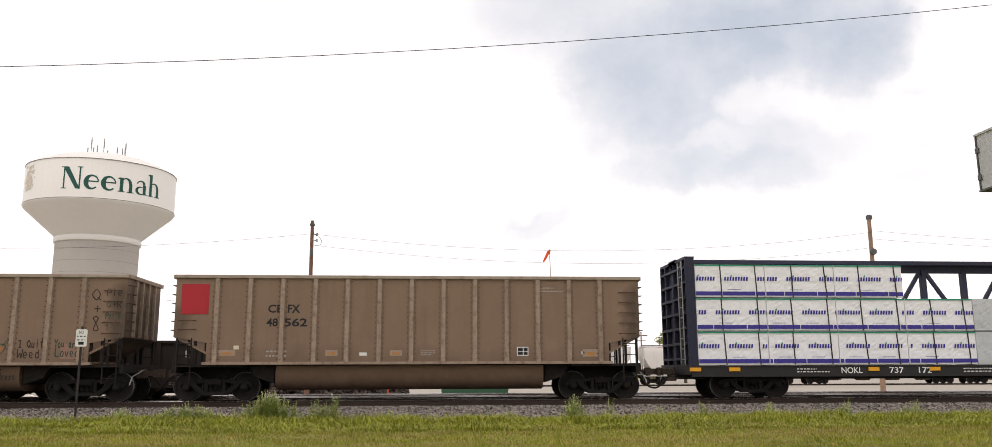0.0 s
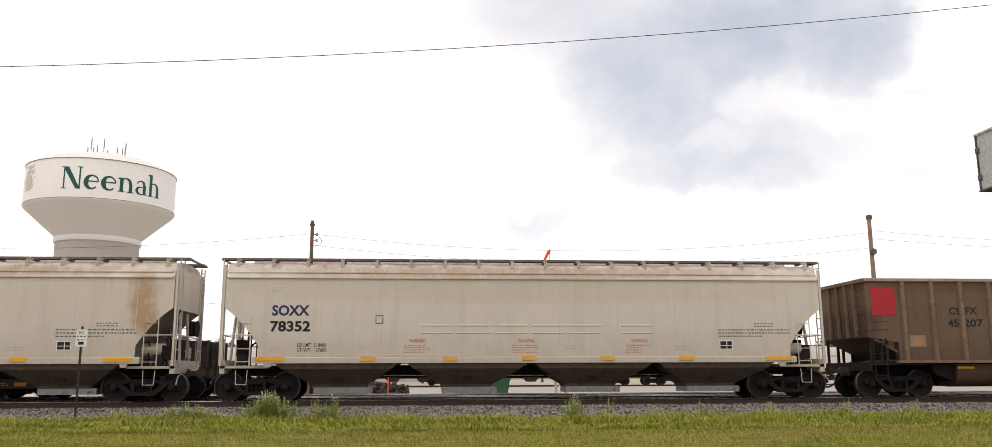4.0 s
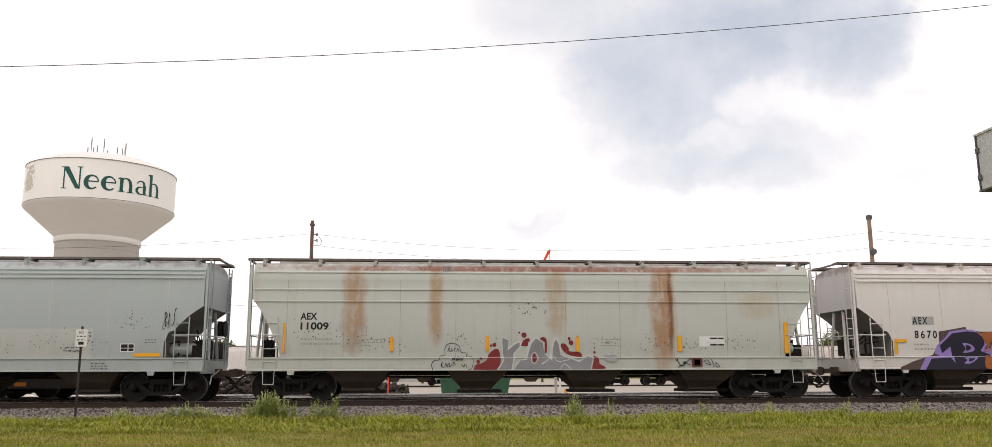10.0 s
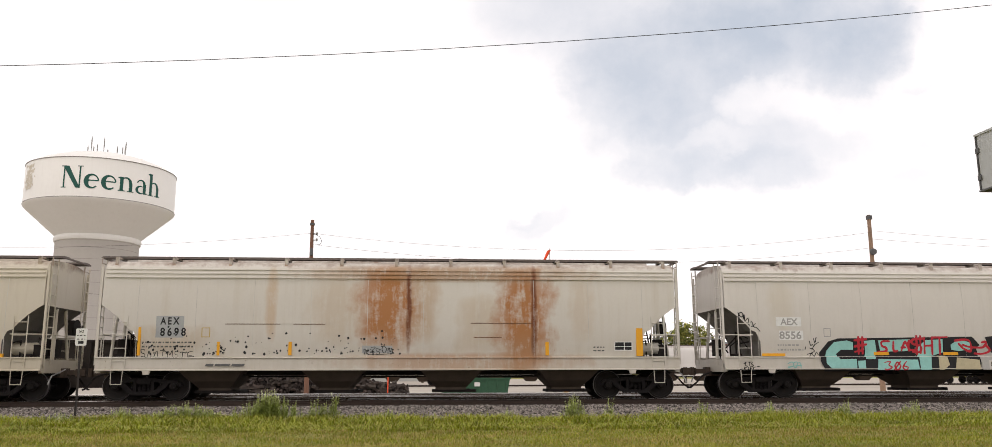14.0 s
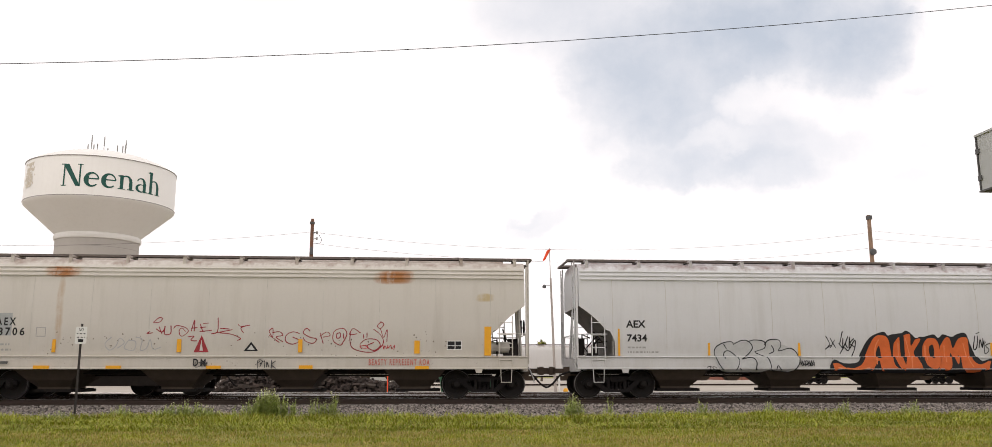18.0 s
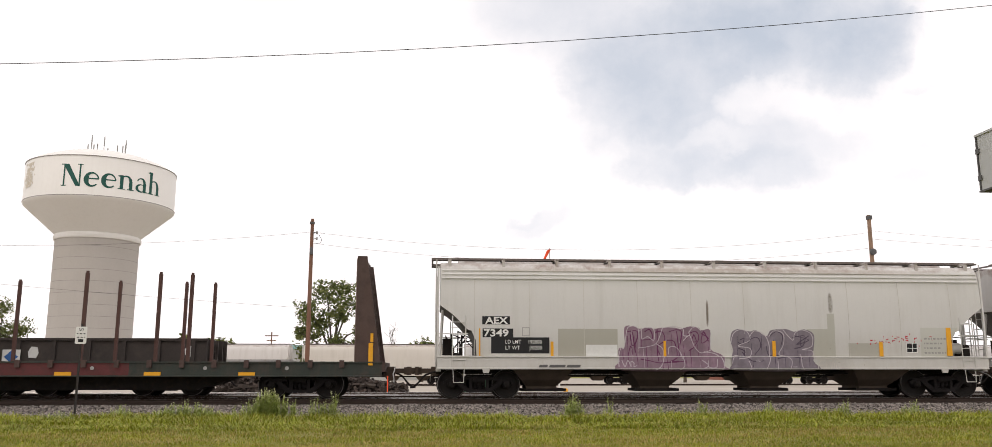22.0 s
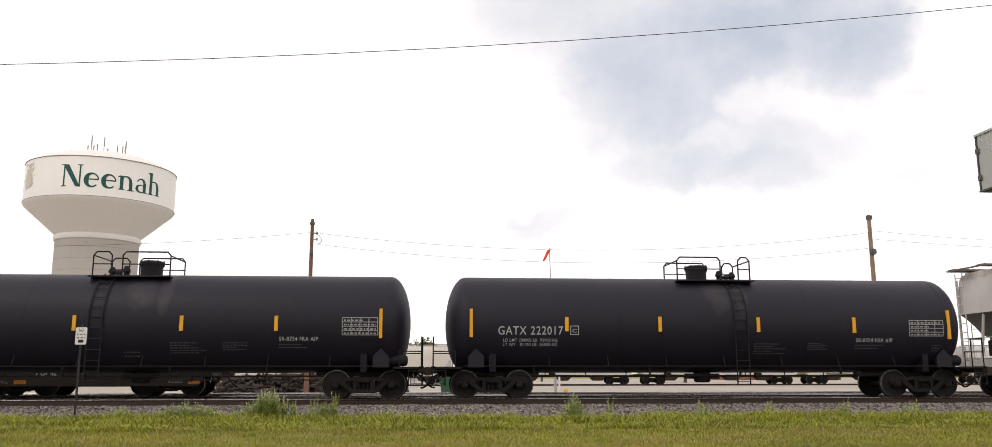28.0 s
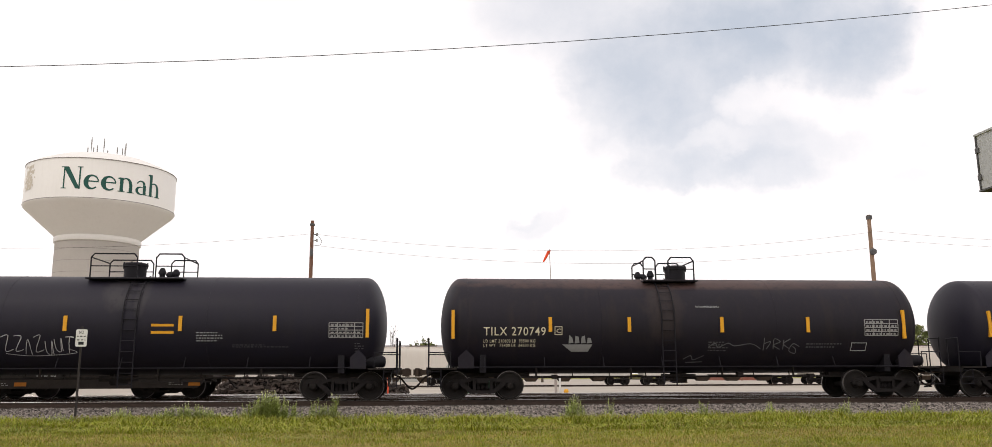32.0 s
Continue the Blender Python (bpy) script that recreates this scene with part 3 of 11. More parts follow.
def build_tower():
    tw = thing("water_tower", "tall white and pale concrete municipal water tower", "water tower", at=TOWER)
    bm = bmesh.new()
    lathe(bm, [(6.0, 0), (5.65, 1.2), (5.65, 20.4)], 72)
    col = part("column", bm, M["tower_concrete"], tw, "ringed pale concrete column", True)
    for i in range(11):
        bm = bmesh.new()
        z = 2.6 + 1.65 * i
        lathe(bm, [(5.652, z), (5.662, z + 0.01), (5.662, z + 0.04), (5.652, z + 0.05)], 72)
        part("joint", bm, M["joint"], col)
    bm = bmesh.new()
    lathe(bm, [(5.6, 20.25), (5.82, 20.3), (5.92, 20.55), (5.92, 20.85), (5.75, 21.1), (5.3, 21.2)], 72)
    part("collar", bm, M["tank_white"], tw, "white steel collar", True)
    bm = bmesh.new()
    lathe(bm, [(5.6, 21.0), (9.9, 24.9), (10.15, 25.15), (10.25, 25.35)], 96)
    part("bowl", bm, M["tank_white"], tw, "white conical bowl underside", True)
    bm = bmesh.new()
    lathe(bm, [(10.25, 25.35), (10.2, 25.5), (10.2, 30.95), (10.1, 31.1)], 96)
    drum = part("drum", bm, M["tank_white"], tw, "white cylindrical tank band", True)
    for z in (25.42, 31.0):
        bm = bmesh.new()
        lathe(bm, [(10.18, z - 0.06), (10.27, z - 0.04), (10.27, z + 0.04), (10.18, z + 0.06)], 96)
        part("rim", bm, M["joint"], drum, "thin dark weld rim")
    bm = bmesh.new()
    lathe(bm, [(10.15, 31.05), (9.0, 31.8), (6.8, 32.7), (4.2, 33.4), (1.6, 33.75), (0.05, 33.8)], 96)
    part("dome", bm, M["tank_white"], tw, "shallow white dome", True)
    bm = town_letters()
    lo, hi = min(v.co.x for v in bm.verts), max(v.co.x for v in bm.verts)
    for v in bm.verts:
        v.co.x, v.co.y = (v.co.x - lo) / (hi - lo) * 13.9 - 6.95, v.co.y * 2.05
    slice_bm(bm, 0, 0.3)
    facing = math.atan2(49.35, -125.4)
    for v in bm.verts:
        a = facing - (v.co.x + NAME_SHIFT) / 10.22
        v.co = (math.sin(a) * 10.225, math.cos(a) * 10.225, 26.62 + v.co.y)
    for f in bm.faces:
        f.normal_update()
    bmesh.ops.recalc_face_normals(bm, faces=bm.faces[:])
    part("town_name", bm, M["teal"], drum, "dark green painted town name")
    rnd = random.Random(8)
    bm = bmesh.new()
    for i in range(170):
        a = facing - radians(-66 + rnd.gauss(0, 3.4))
        z = 28.7 + rnd.uniform(-1, 1) * 1.7
        s = rnd.uniform(0.08, 0.26)
        pts = []
        for k in range(5):
            w = k * 1.2566 + rnd.random()
            aa = a + s * math.cos(w) / 10.2
            pts.append((math.sin(aa) * (10.225 + i * 0.00015), math.cos(aa) * (10.225 + i * 0.00015), z + s * math.sin(w)))
        face(bm, pts)
    part("emblem", bm, M["tan"], drum, "faded tan leafy tree emblem")
    for dx, dy, z0, h in ((-2.6, 0, 33.2, 1.9), (-2.9, 0.3, 33.2, 1.2), (-1.9, -0.5, 33.2, 3.1), (-1.55, -0.5, 33.2, 1.8), (-1.3, 0.2, 33.3, 2.1), (-0.35, 0.2, 33.6, 2.8), (0.0, 0.8, 33.6, 1.3), (1.7, 0, 33.4, 1.7), (2.4, 0.2, 33.2, 1.9), (2.7, 0.4, 33.2, 2.0), (3.1, -0.5, 33.1, 2.5)):
        bm = bmesh.new()
        rod(bm, (dx, dy, z0 - 0.3), (dx, dy, z0 + h * 1.1), 0.05, 6)
        rod(bm, (dx, dy, z0 + h * 0.55), (dx, dy, z0 + h * 1.0), 0.09, 6)
        part("antenna", bm, M["galv"], tw, "slim grey antenna mast")


NAME_SHIFT = 1.45
build_tower()
for x, y, w, h, n, s in ((-4.3, -5.3, 1.0, 0.88, 120, 1), (-3.0, -5.3, 0.7, 0.66, 34, 21), (-6.4, -5.4, 1.3, 0.56, 95, 2), (-8.1, -5.4, 0.6, 0.45, 34, 3), (-2.6, -5.2, 0.12, 0.84, 8, 4), (3.9, -5.2, 0.35, 0.72, 34, 5), (4.9, -5.2, 0.10, 0.7, 6, 6), (-9.6, -5.5, 0.5, 0.36, 22, 15), (-11.2, -5.6, 0.6, 0.34, 20, 16),
                         (2.1, -5.3, 0.4, 0.36, 22, 7), (7.5, -5.2, 0.14, 0.6, 9, 8), (9.5, -5.1, 0.2, 0.55, 12, 9), (11.6, -5.2, 0.25, 0.62, 16, 10), (13.6, -5.2, 0.4, 0.5, 24, 11), (16.3, -5.3, 0.6, 0.45, 26, 12), (6.2, -5.3, 0.25, 0.42, 14, 13), (-1.2, -5.4, 0.5, 0.36, 22, 14)):
    weed_clump(x, y, w, h, n, s)


# ---- the train: shared running gear ----
WHEEL_R = 0.457


def wheelset_mesh():
    bm = bmesh.new()
    for s in (-1, 1):
        prof = [(0.06, 0.60), (0.12, 0.62), (0.15, 0.69), (0.30, 0.715), (0.375, 0.68), (0.385, 0.665), (0.482, 0.665), (0.482, 0.69), (0.457, 0.705), (0.455, 0.80), (0.395, 0.80), (0.385, 0.775), (0.32, 0.755), (0.17, 0.775), (0.14, 0.82), (0.09, 0.825)]
        lathe(bm, [(r, y * s) for r, y in prof], 40, "y")
        lathe(bm, [(0.4575, 0.71 * s), (0.458, 0.712 * s), (0.4565, 0.80 * s), (0.452, 0.803 * s), (0.445, 0.803 * s), (0.445, 0.80 * s)], 40, "y", 1, caps=False)
        # bearing end: adapter, cap and three bolts
        lathe(bm, [(0.075, 0.82 * s), (0.13, 0.83 * s), (0.13, 1.02 * s), (0.115, 1.04 * s), (0.085, 1.06 * s), (0.085, 1.09 * s), (0.02, 1.10 * s)], 20, "y", 0)
        for k in range(3):
            a = 2.094 * k + 0.4
            rod(bm, (0.055 * math.cos(a), 1.08 * s, 0.055 * math.sin(a)), (0.055 * math.cos(a), 1.115 * s, 0.055 * math.sin(a)), 0.018, 6)
    rod(bm, (0, -0.62, 0), (0, 0.62, 0), 0.085, 12)
    return finish("wheelset", bm, (M["wheel"], M["tread"]), True)


def side_frame_mesh():
    """Cast three-piece truck side frame with its two windows."""
    bm = bmesh.new()
    y0, y1 = -0.085, 0.085
    prism(bm, [(-1.16, 0.52), (-1.02, 0.62), (-0.62, 0.655), (-0.30, 0.70), (0.30, 0.70), (0.62, 0.655), (1.02, 0.62), (1.16, 0.52), (1.14, 0.44), (1.06, 0.44), (1.02, 0.54), (0.76, 0.54), (0.72, 0.44), (0.62, 0.46), (0.58, 0.545), (0.3, 0.60), (-0.3, 0.60), (-0.58, 0.545), (-0.62, 0.46), (-0.72, 0.44), (-0.76, 0.54), (-1.02, 0.54), (-1.06, 0.44), (-1.14, 0.44)], y0, y1)
    for s in (-1, 1):
        prism(bm, [(0.62 * s, 0.56), (0.74 * s, 0.47), (0.40 * s, 0.20), (0.30 * s, 0.20), (0.30 * s, 0.30)], y0, y1)
        prism(bm, [(0.22 * s, 0.62), (0.32 * s, 0.62), (0.32 * s, 0.22), (0.22 * s, 0.22)], y0 - 0.01, y1 + 0.01)
    prism(bm, [(-0.42, 0.19), (0.42, 0.19), (0.36, 0.29), (-0.36, 0.29)], y0 - 0.02, y1 + 0.02)
    box(bm, -0.20, 0.20, y0 - 0.05, y1 + 0.05, 0.535, 0.66)
    return finish("side_frame", bm, M["truck"])


def spring_mesh():
    bm = bmesh.new()
    for cx in (-0.14, 0.0, 0.14):
        for k in range(6):
            z = 0.295 + 0.04 * k
            lathe(bm, [(0.03, z), (0.062, z), (0.062, z + 0.024), (0.03, z + 0.024)], 10, "z", 0, (cx, 0, 0))
    return finish("spring_nest", bm, M["truck"], True)


def bolster_mesh():
    bm = bmesh.new()
    skin(bm, [[(x * w, y, z) for x, z in ((-0.2, z0), (0.2, z0), (0.2, 0.62), (-0.2, 0.62))] for y, z0, w in ((-1.05, 0.52, 1), (-0.6, 0.36, 1.1), (0, 0.30, 1.2), (0.6, 0.36, 1.1), (1.05, 0.52, 1))])
    lathe(bm, [(0.2, 0.6), (0.2, 0.72)], 16)
    for s in (-1, 1):
        box(bm, 0.42 * s - 0.04, 0.42 * s + 0.04, -0.72, 0.72, 0.36, 0.44)
        for t in (-1, 1):
            box(bm, 0.42 * s - 0.05, 0.42 * s + 0.05, 0.70 * t - 0.06, 0.70 * t + 0.06, 0.30, 0.58)
    return finish("truck", bm, M["truck"])


GEAR = {"wheelset": wheelset_mesh(), "side_frame": side_frame_mesh(), "spring_nest": spring_mesh(), "truck": bolster_mesh()}
AXLES = {-1: [], 1: []}


def add_truck(car, x):
    tr = part("truck", GEAR["truck"], None, car, "grimy black cast steel two-axle truck", at=(x, 0, 0))
    for s in (-1, 1):
        part("side_frame", GEAR["side_frame"], None, tr, at=(0, 0.98 * s, 0))
        part("spring_nest", GEAR["spring_nest"], None, tr, at=(0, 0.98 * s, 0))
    for s in (-1, 1):
        AXLES[s].append(part("wheelset", GEAR["wheelset"], None, tr, "steel wheels with bright worn treads", at=(0.889 * s, 0, WHEEL_R)))
    return tr


def coupler_mesh():
    bm = bmesh.new()
    box(bm, -0.55, 0.12, -0.16, 0.16, 0.72, 1.02)
    box(bm, 0.10, 0.45, -0.085, 0.085, 0.80, 0.96)
    prism(bm, [(0.42, 0.76), (0.62, 0.76), (0.62, 1.0), (0.42, 1.0)], -0.17, 0.02)
    rod(bm, (0.58, 0.08, 0.74), (0.58, 0.08, 1.02), 0.075, 10)
    box(bm, 0.50, 0.72, -0.16, -0.08, 0.78, 0.98)
    return finish("coupler", bm, M["coupler"])


def hose_mesh():
    bm = bmesh.new()
    pipe(bm, smooth_path3([(-0.05, 0.30, 0.86), (0.30, 0.34, 0.74), (0.52, 0.30, 0.50), (0.68, 0.2, 0.36), (0.78, 0.10, 0.34)]), 0.03, 8)
    return finish("air_hose", bm, M["under"], True)


def lever_mesh():
    bm = bmesh.new()
    pipe(bm, [(0.1, -0.15, 0.98), (0.12, -0.55, 0.90), (0.1, -1.1, 0.78), (0.14, -1.35, 0.62), (0.14, -1.42, 0.52)], 0.02)
    return finish("uncoupling_lever", bm, M["galv"])


def smooth_path3(pts, k=4):
    out = []
    n = len(pts)
    for i in range(n - 1):
        p0, p1, p2, p3 = (Vector(pts[max(0, min(n - 1, j))]) for j in (i - 1, i, i + 1, i + 2))
        for s in range(k):
            t = s / k
            out.append(0.5 * ((2 * p1) + (p2 - p0) * t + (2 * p0 - 5 * p1 + 4 * p2 - p3) * t * t + (3 * p1 - p0 - 3 * p2 + p3) * t ** 3))
    return out + [Vector(pts[-1])]


GEAR["coupler"] = coupler_mesh()
GEAR["air_hose"] = hose_mesh()
GEAR["uncoupling_lever"] = lever_mesh()


def add_couplers(car, reach):
    """Couplers whose pulling faces stand at +-reach."""
    for s in (-1, 1):
        c = part("coupler", GEAR["coupler"], None, car, "rusty knuckle coupler", at=(s * (reach - 0.66), 0, 0))
        c.rotation_euler.z = 0 if s > 0 else math.pi
        part("air_hose", GEAR["air_hose"], None, c, "black rubber air hose")
        part("uncoupling_lever", GEAR["uncoupling_lever"], None, c)


def box_part(name, parent, material, x0, x1, y0, y1, z0, z1, label="", bevel=0.0):
    bm = bmesh.new()
    box(bm, x0, x1, y0, y1, z0, z1)
    if bevel:
        bmesh.ops.bevel(bm, geom=bm.edges[:], offset=bevel, segments=2, affect="EDGES")
    return part(name, bm, material, parent, label)


def ladder_bm(p, across, height, rungs, r=0.016):
    """A ladder from p upward; across is the vector from one rail to the other."""
    bm = bmesh.new()
    p, a = Vector(p), Vector(across)
    up = Vector((0, 0, height))
    rod(bm, p, p + up, r * 1.3, 6)
    rod(bm, p + a, p + a + up, r * 1.3, 6)
    for i in range(rungs):
        q = p + up * ((i + 0.5) / rungs)
        rod(bm, q, q + a, r, 6)
    return bm


# ---- marks on the sheets ----
def lay(bm, x, z, surf, eps):
    """Lays a flat mark, drawn in x and y, on a car's near side."""
    for v in bm.verts:
        zz = z + v.co.y
        v.co = (x + v.co.x, surf(zz) - eps, zz)
    return bm


def fit_box(bm, w, h):
    xs, ys = [v.co.x for v in bm.verts], [v.co.y for v in bm.verts]
    ax, ay = min(xs), min(ys)
    sy = h / max(1e-6, max(ys) - ay)
    sx = (w / max(1e-6, max(xs) - ax)) if w else sy
    for v in bm.verts:
        v.co.x, v.co.y = (v.co.x - ax) * sx, (v.co.y - ay) * sy
    return bm


def writing(car, word, x, z, h, material, surf, w=None, label="", eps=0.006, bold=0.012, name="lettering", spacing=1.0):
    bm = fit_box(text_mesh(word, 1.0, bold, 0.0, spacing), w, h)
    slice_bm(bm, 1, 0.16)
    return part(name, lay(bm, x, z, surf, eps), material, car, label)


def plate(car, x0, x1, z0, z1, material, surf, label="", eps=0.004, name="panel"):
    bm = bmesh.new()
    n = max(1, int((z1 - z0) / 0.16))
    cuts = sorted([z0 + (z1 - z0) * i / n for i in range(n + 1)] + [z for z in (1.334, 1.338) if z0 < z < z1])
    for a, b in zip(cuts, cuts[1:]):
        face(bm, [(x0, surf(a) - eps, a), (x1, surf(a) - eps, a), (x1, surf(b) - eps, b), (x0, surf(b) - eps, b)])
    return part(name, bm, material, car, label)


def strip(car, x0, x1, z0, z1, surf, vert=True):
    """A yellow reflector, a few millimetres proud."""
    bm = bmesh.new()
    box(bm, x0, x1, surf((z0 + z1) / 2) - 0.030, surf((z0 + z1) / 2) + 0.05, z0, z1)
    return part("reflector", bm, M["yellow"], car, "yellow reflector strip")


def small_print(car, x0, x1, z0, z1, rows, material, surf, seed=1, name="stencil"):
    """A block of stencilled lines too small to read."""
    rnd = random.Random(seed)
    bm = bmesh.new()
    dz = (z1 - z0) / rows
    for i in range(rows):
        x = x0
        za = z0 + dz * i + dz * 0.2
        zb = za + dz * 0.36
        end = x1 - (x1 - x0) * rnd.choice((0, 0, 0.2, 0.4))
        while x < end - 0.02:
            w = rnd.uniform(0.03, 0.11)
            e = min(end, x + w)
            face(bm, [(x, surf(za) - 0.006, za), (e, surf(za) - 0.006, za), (e, surf(zb) - 0.006, zb), (x, surf(zb) - 0.006, zb)])
            x += w + 0.04
    return tagged(part(name, bm, material, car, "small stencilled lines"), kind="stuff")


def frame_mark(car, x0, x1, z0, z1, material, surf, t=0.03, name="outline_mark"):
    bm = bmesh.new()
    for a, b, c, d in ((x0, x1, z0, z0 + t), (x0, x1, z1 - t, z1), (x0, x0 + t, z0 + t, z1 - t), (x1 - t, x1, z0 + t, z1 - t)):
        face(bm, [(a, surf(c) - 0.006, c), (b, surf(c) - 0.006, c), (b, surf(d) - 0.006, d), (a, surf(d) - 0.006, d)])
    return part(name, bm, material, car)


def repair_block(car, x0, x1, z0, z1, surf):
    """The dark two-pane inspection stencil."""
    plate(car, x0, x1, z0, z1, M["black"], surf, "black inspection stencil panel", 0.005, "stencil_panel")
    frame_mark(car, x0, x1, z0, z1, M["white"], lambda z: surf(z) - 0.003, 0.025)
    xm = x0 + (x1 - x0) * 0.55
    plate(car, xm - 0.012, xm + 0.012, z0, z1, M["white"], surf, "", 0.010, "outline_mark")
    plate(car, x0, x1, z0 + (z1 - z0) * 0.42, z0 + (z1 - z0) * 0.48, M["white"], surf, "", 0.010, "outline_mark")


PAINT = {}


def spray(color, rough=0.45):
    """Spray paint of a colour, slightly glossy and uneven."""
    key = tuple(round(c, 3) for c in color)
    if key not in PAINT:
        PAINT[key] = mat("spray paint", color, rough, 0, 0.22, 2.5, 0.05, 14.0)
    return PAINT[key]


def ribbon(bm, pts, w, surf, eps, x=0.0, z=0.0):
    """A stroke of paint along points in x and z, with even width and closed joints."""
    n = len(pts)
    left, right = [], []
    for i, p in enumerate(pts):
        a, b = Vector(pts[max(0, i - 1)]), Vector(pts[min(n - 1, i + 1)])
        d = (b - a)
        d = d.normalized() if d.length > 1e-6 else Vector((1, 0))
        nrm = Vector((-d.y, d.x)) * w * 0.5
        for side, q in ((left, Vector(p) + nrm), (right, Vector(p) - nrm)):
            side.append(bm.verts.new((x + q.x, surf(z + q.y) - eps, z + q.y)))
    for i in range(n - 1):
        bm.faces.new((left[i], right[i], right[i + 1], left[i + 1]))


def smooth_path(pts, k=5):
    out = []
    n = len(pts)
    for i in range(n - 1):
        p0, p1, p2, p3 = (Vector(pts[max(0, min(n - 1, j))]) for j in (i - 1, i, i + 1, i + 2))
        for s in range(k):
            t = s / k
            out.append(0.5 * ((2 * p1) + (p2 - p0) * t + (2 * p0 - 5 * p1 + 4 * p2 - p3) * t * t + (3 * p1 - p0 - 3 * p2 + p3) * t ** 3))
    out.append(Vector(pts[-1]))
    return out


# strokes of a quick handwritten letter, in a unit box
STROKES = (((0, 0), (0.25, 1), (0.5, 0)), ((0.1, 0), (0.05, 1), (0.6, 0.8), (0.1, 0.5), (0.6, 0.25), (0.1, 0)), ((0.6, 0.9), (0.15, 0.8), (0.1, 0.2), (0.6, 0.1)), ((0.05, 1), (0.1, 0), (0.65, 0.15)),
           ((0.1, 0), (0.1, 0.9), (0.5, 0.5), (0.3, 0.4), (0.65, 0)), ((0.35, 1), (0.05, 0.5), (0.35, 0), (0.65, 0.5), (0.35, 1)), ((0.6, 0.9), (0.2, 1), (0.2, 0.6), (0.55, 0.4), (0.45, 0), (0.05, 0.1)),
           ((0, 0.95), (0.35, 1), (0.7, 0.9), (0.35, 0.95), (0.3, 0)), ((0, 1), (0.3, 0.1), (0.65, 1.05)), ((0.05, 0), (0.1, 0.9), (0.35, 0.3), (0.6, 0.95), (0.65, 0)), ((0, 0.9), (0.6, 0.95), (0.05, 0.05), (0.7, 0.1)), ((0.05, 0.9), (0.1, 0.2), (0.45, 0.05), (0.6, 0.95), (0.62, 0.05)))


def scrawl(car, x0, x1, z0, z1, color, surf, n=8, seed=1, w=0.035, loops=True):
    """A quick handwritten tag: a row of loose letters and a flourish."""
    rnd = random.Random(seed)
    bm = bmesh.new()
    step = (x1 - x0) / n
    h = z1 - z0
    for i in range(n):
        st = rnd.choice(STROKES)
        a, k = rnd.gauss(0, 0.08), rnd.uniform(0.7, 1.0)
        base = z0 + h * rnd.uniform(0, 0.25)
        pts = [(x0 + step * (i + 1.25 * px) + a * h * pz, base + h * k * 0.8 * pz + rnd.gauss(0, 0.02) * h) for px, pz in st]
        ribbon(bm, smooth_path(pts), w * rnd.uniform(0.75, 1.1), surf, 0.007 + 0.0004 * (i % 5))
    if loops and n > 4:
        ribbon(bm, smooth_path([(x0, z0 + 0.1 * h), (x0 + (x1 - x0) * 0.4, z0), (x1, z0 + 0.12 * h), (x1 - 0.1 * (x1 - x0), z0 + 0.3 * h)]), w * 0.7, surf, 0.0095)
    return part("scrawled_tag", bm, spray(color), car, "handwritten spray-paint scrawl")


# strokes of hand-painted letters on a ten by ten grid
HAND = dict(A="00 49 80|24 64", B="10 19 68 55 15|55 82 60 10", C="88 59 26 23 50 81", D="10 19 69 86 83 60 10", E="89 19 10 80|15 65", F="10 19 89|15 65", G="88 59 16 13 50 82 85 55", I="50 59|29 79|20 70", J="79 72 50 21", K="10 19|89 15 80", L="19 10 80", M="00 19 45 79 90", N="10 19 80 89", O="59 16 13 50 83 86 59",
            P="10 19 79 86 65 15", Q="59 16 13 50 83 86 59|62 90", R="10 19 79 87 65 15|45 80", S="88 59 27 35 74 82 50 11", T="09 99|59 50", U="19 13 50 83 89", W="09 20 55 80 99", X="09 90|00 99", Y="09 55 99|55 50", a="65 36 13 20 50 63|66 61 80", d="64 36 13 20 50 63|69 60", e="13 63 56 26 12 30 60", h="19 10|14 46 64 60", i="46 40|48 49",
            k="19 10|66 13 60", l="49 41 60", m="06 00|05 26 40|45 66 80", n="16 10|14 36 65 60", o="46 13 30 60 73 56 36", p="16 00|15 46 64 42 12", r="16 10|13 36 66", s="65 36 14 53 51 20 10", t="49 41 60|16 76", u="16 12 30 62|66 60", v="16 40 76", y="16 43|76 30 10", b="19 10|13 46 63 40 10")
HAND.update({"8": "55 28 59 88 55 21 50 81 55", "+": "52 58|25 85", "!": "59 53|50 51", "1": "39 59 50", "5": "89 29 26 65 73 40 10", "9": "86 57 28 59 86 60", "-": "35 75"})


def handwriting(car, text, x0, x1, z0, z1, color, surf, seed=1, w=0.03):
    """Hand-painted words: uneven letters of one brush width, each a little out of line."""
    rnd = random.Random(seed)
    paths = []
    step = (x1 - x0) / len(text)
    for i, ch in enumerate(text):
        if ch not in HAND:
            continue
        lift, tall, lean = rnd.uniform(-0.06, 0.06), rnd.uniform(0.88, 1.08), rnd.uniform(-0.12, 0.12)
        for st in HAND[ch].split("|"):
            pts = [(x0 + step * (i + 0.08 + 0.84 * int(p[0]) / 9) + lean * step * int(p[1]) / 9, z0 + (z1 - z0) * (lift + tall * int(p[1]) / 9)) for p in st.split()]
            paths.append([tuple(p) for p in smooth_path(pts, 4)] if len(pts) > 2 else pts)
    return tagged(painted_shape(paths, w * 0.5, surf, 0.007, "handwriting", spray(color), car, "hand-painted words", 0.003, 0.014), kind="stuff")


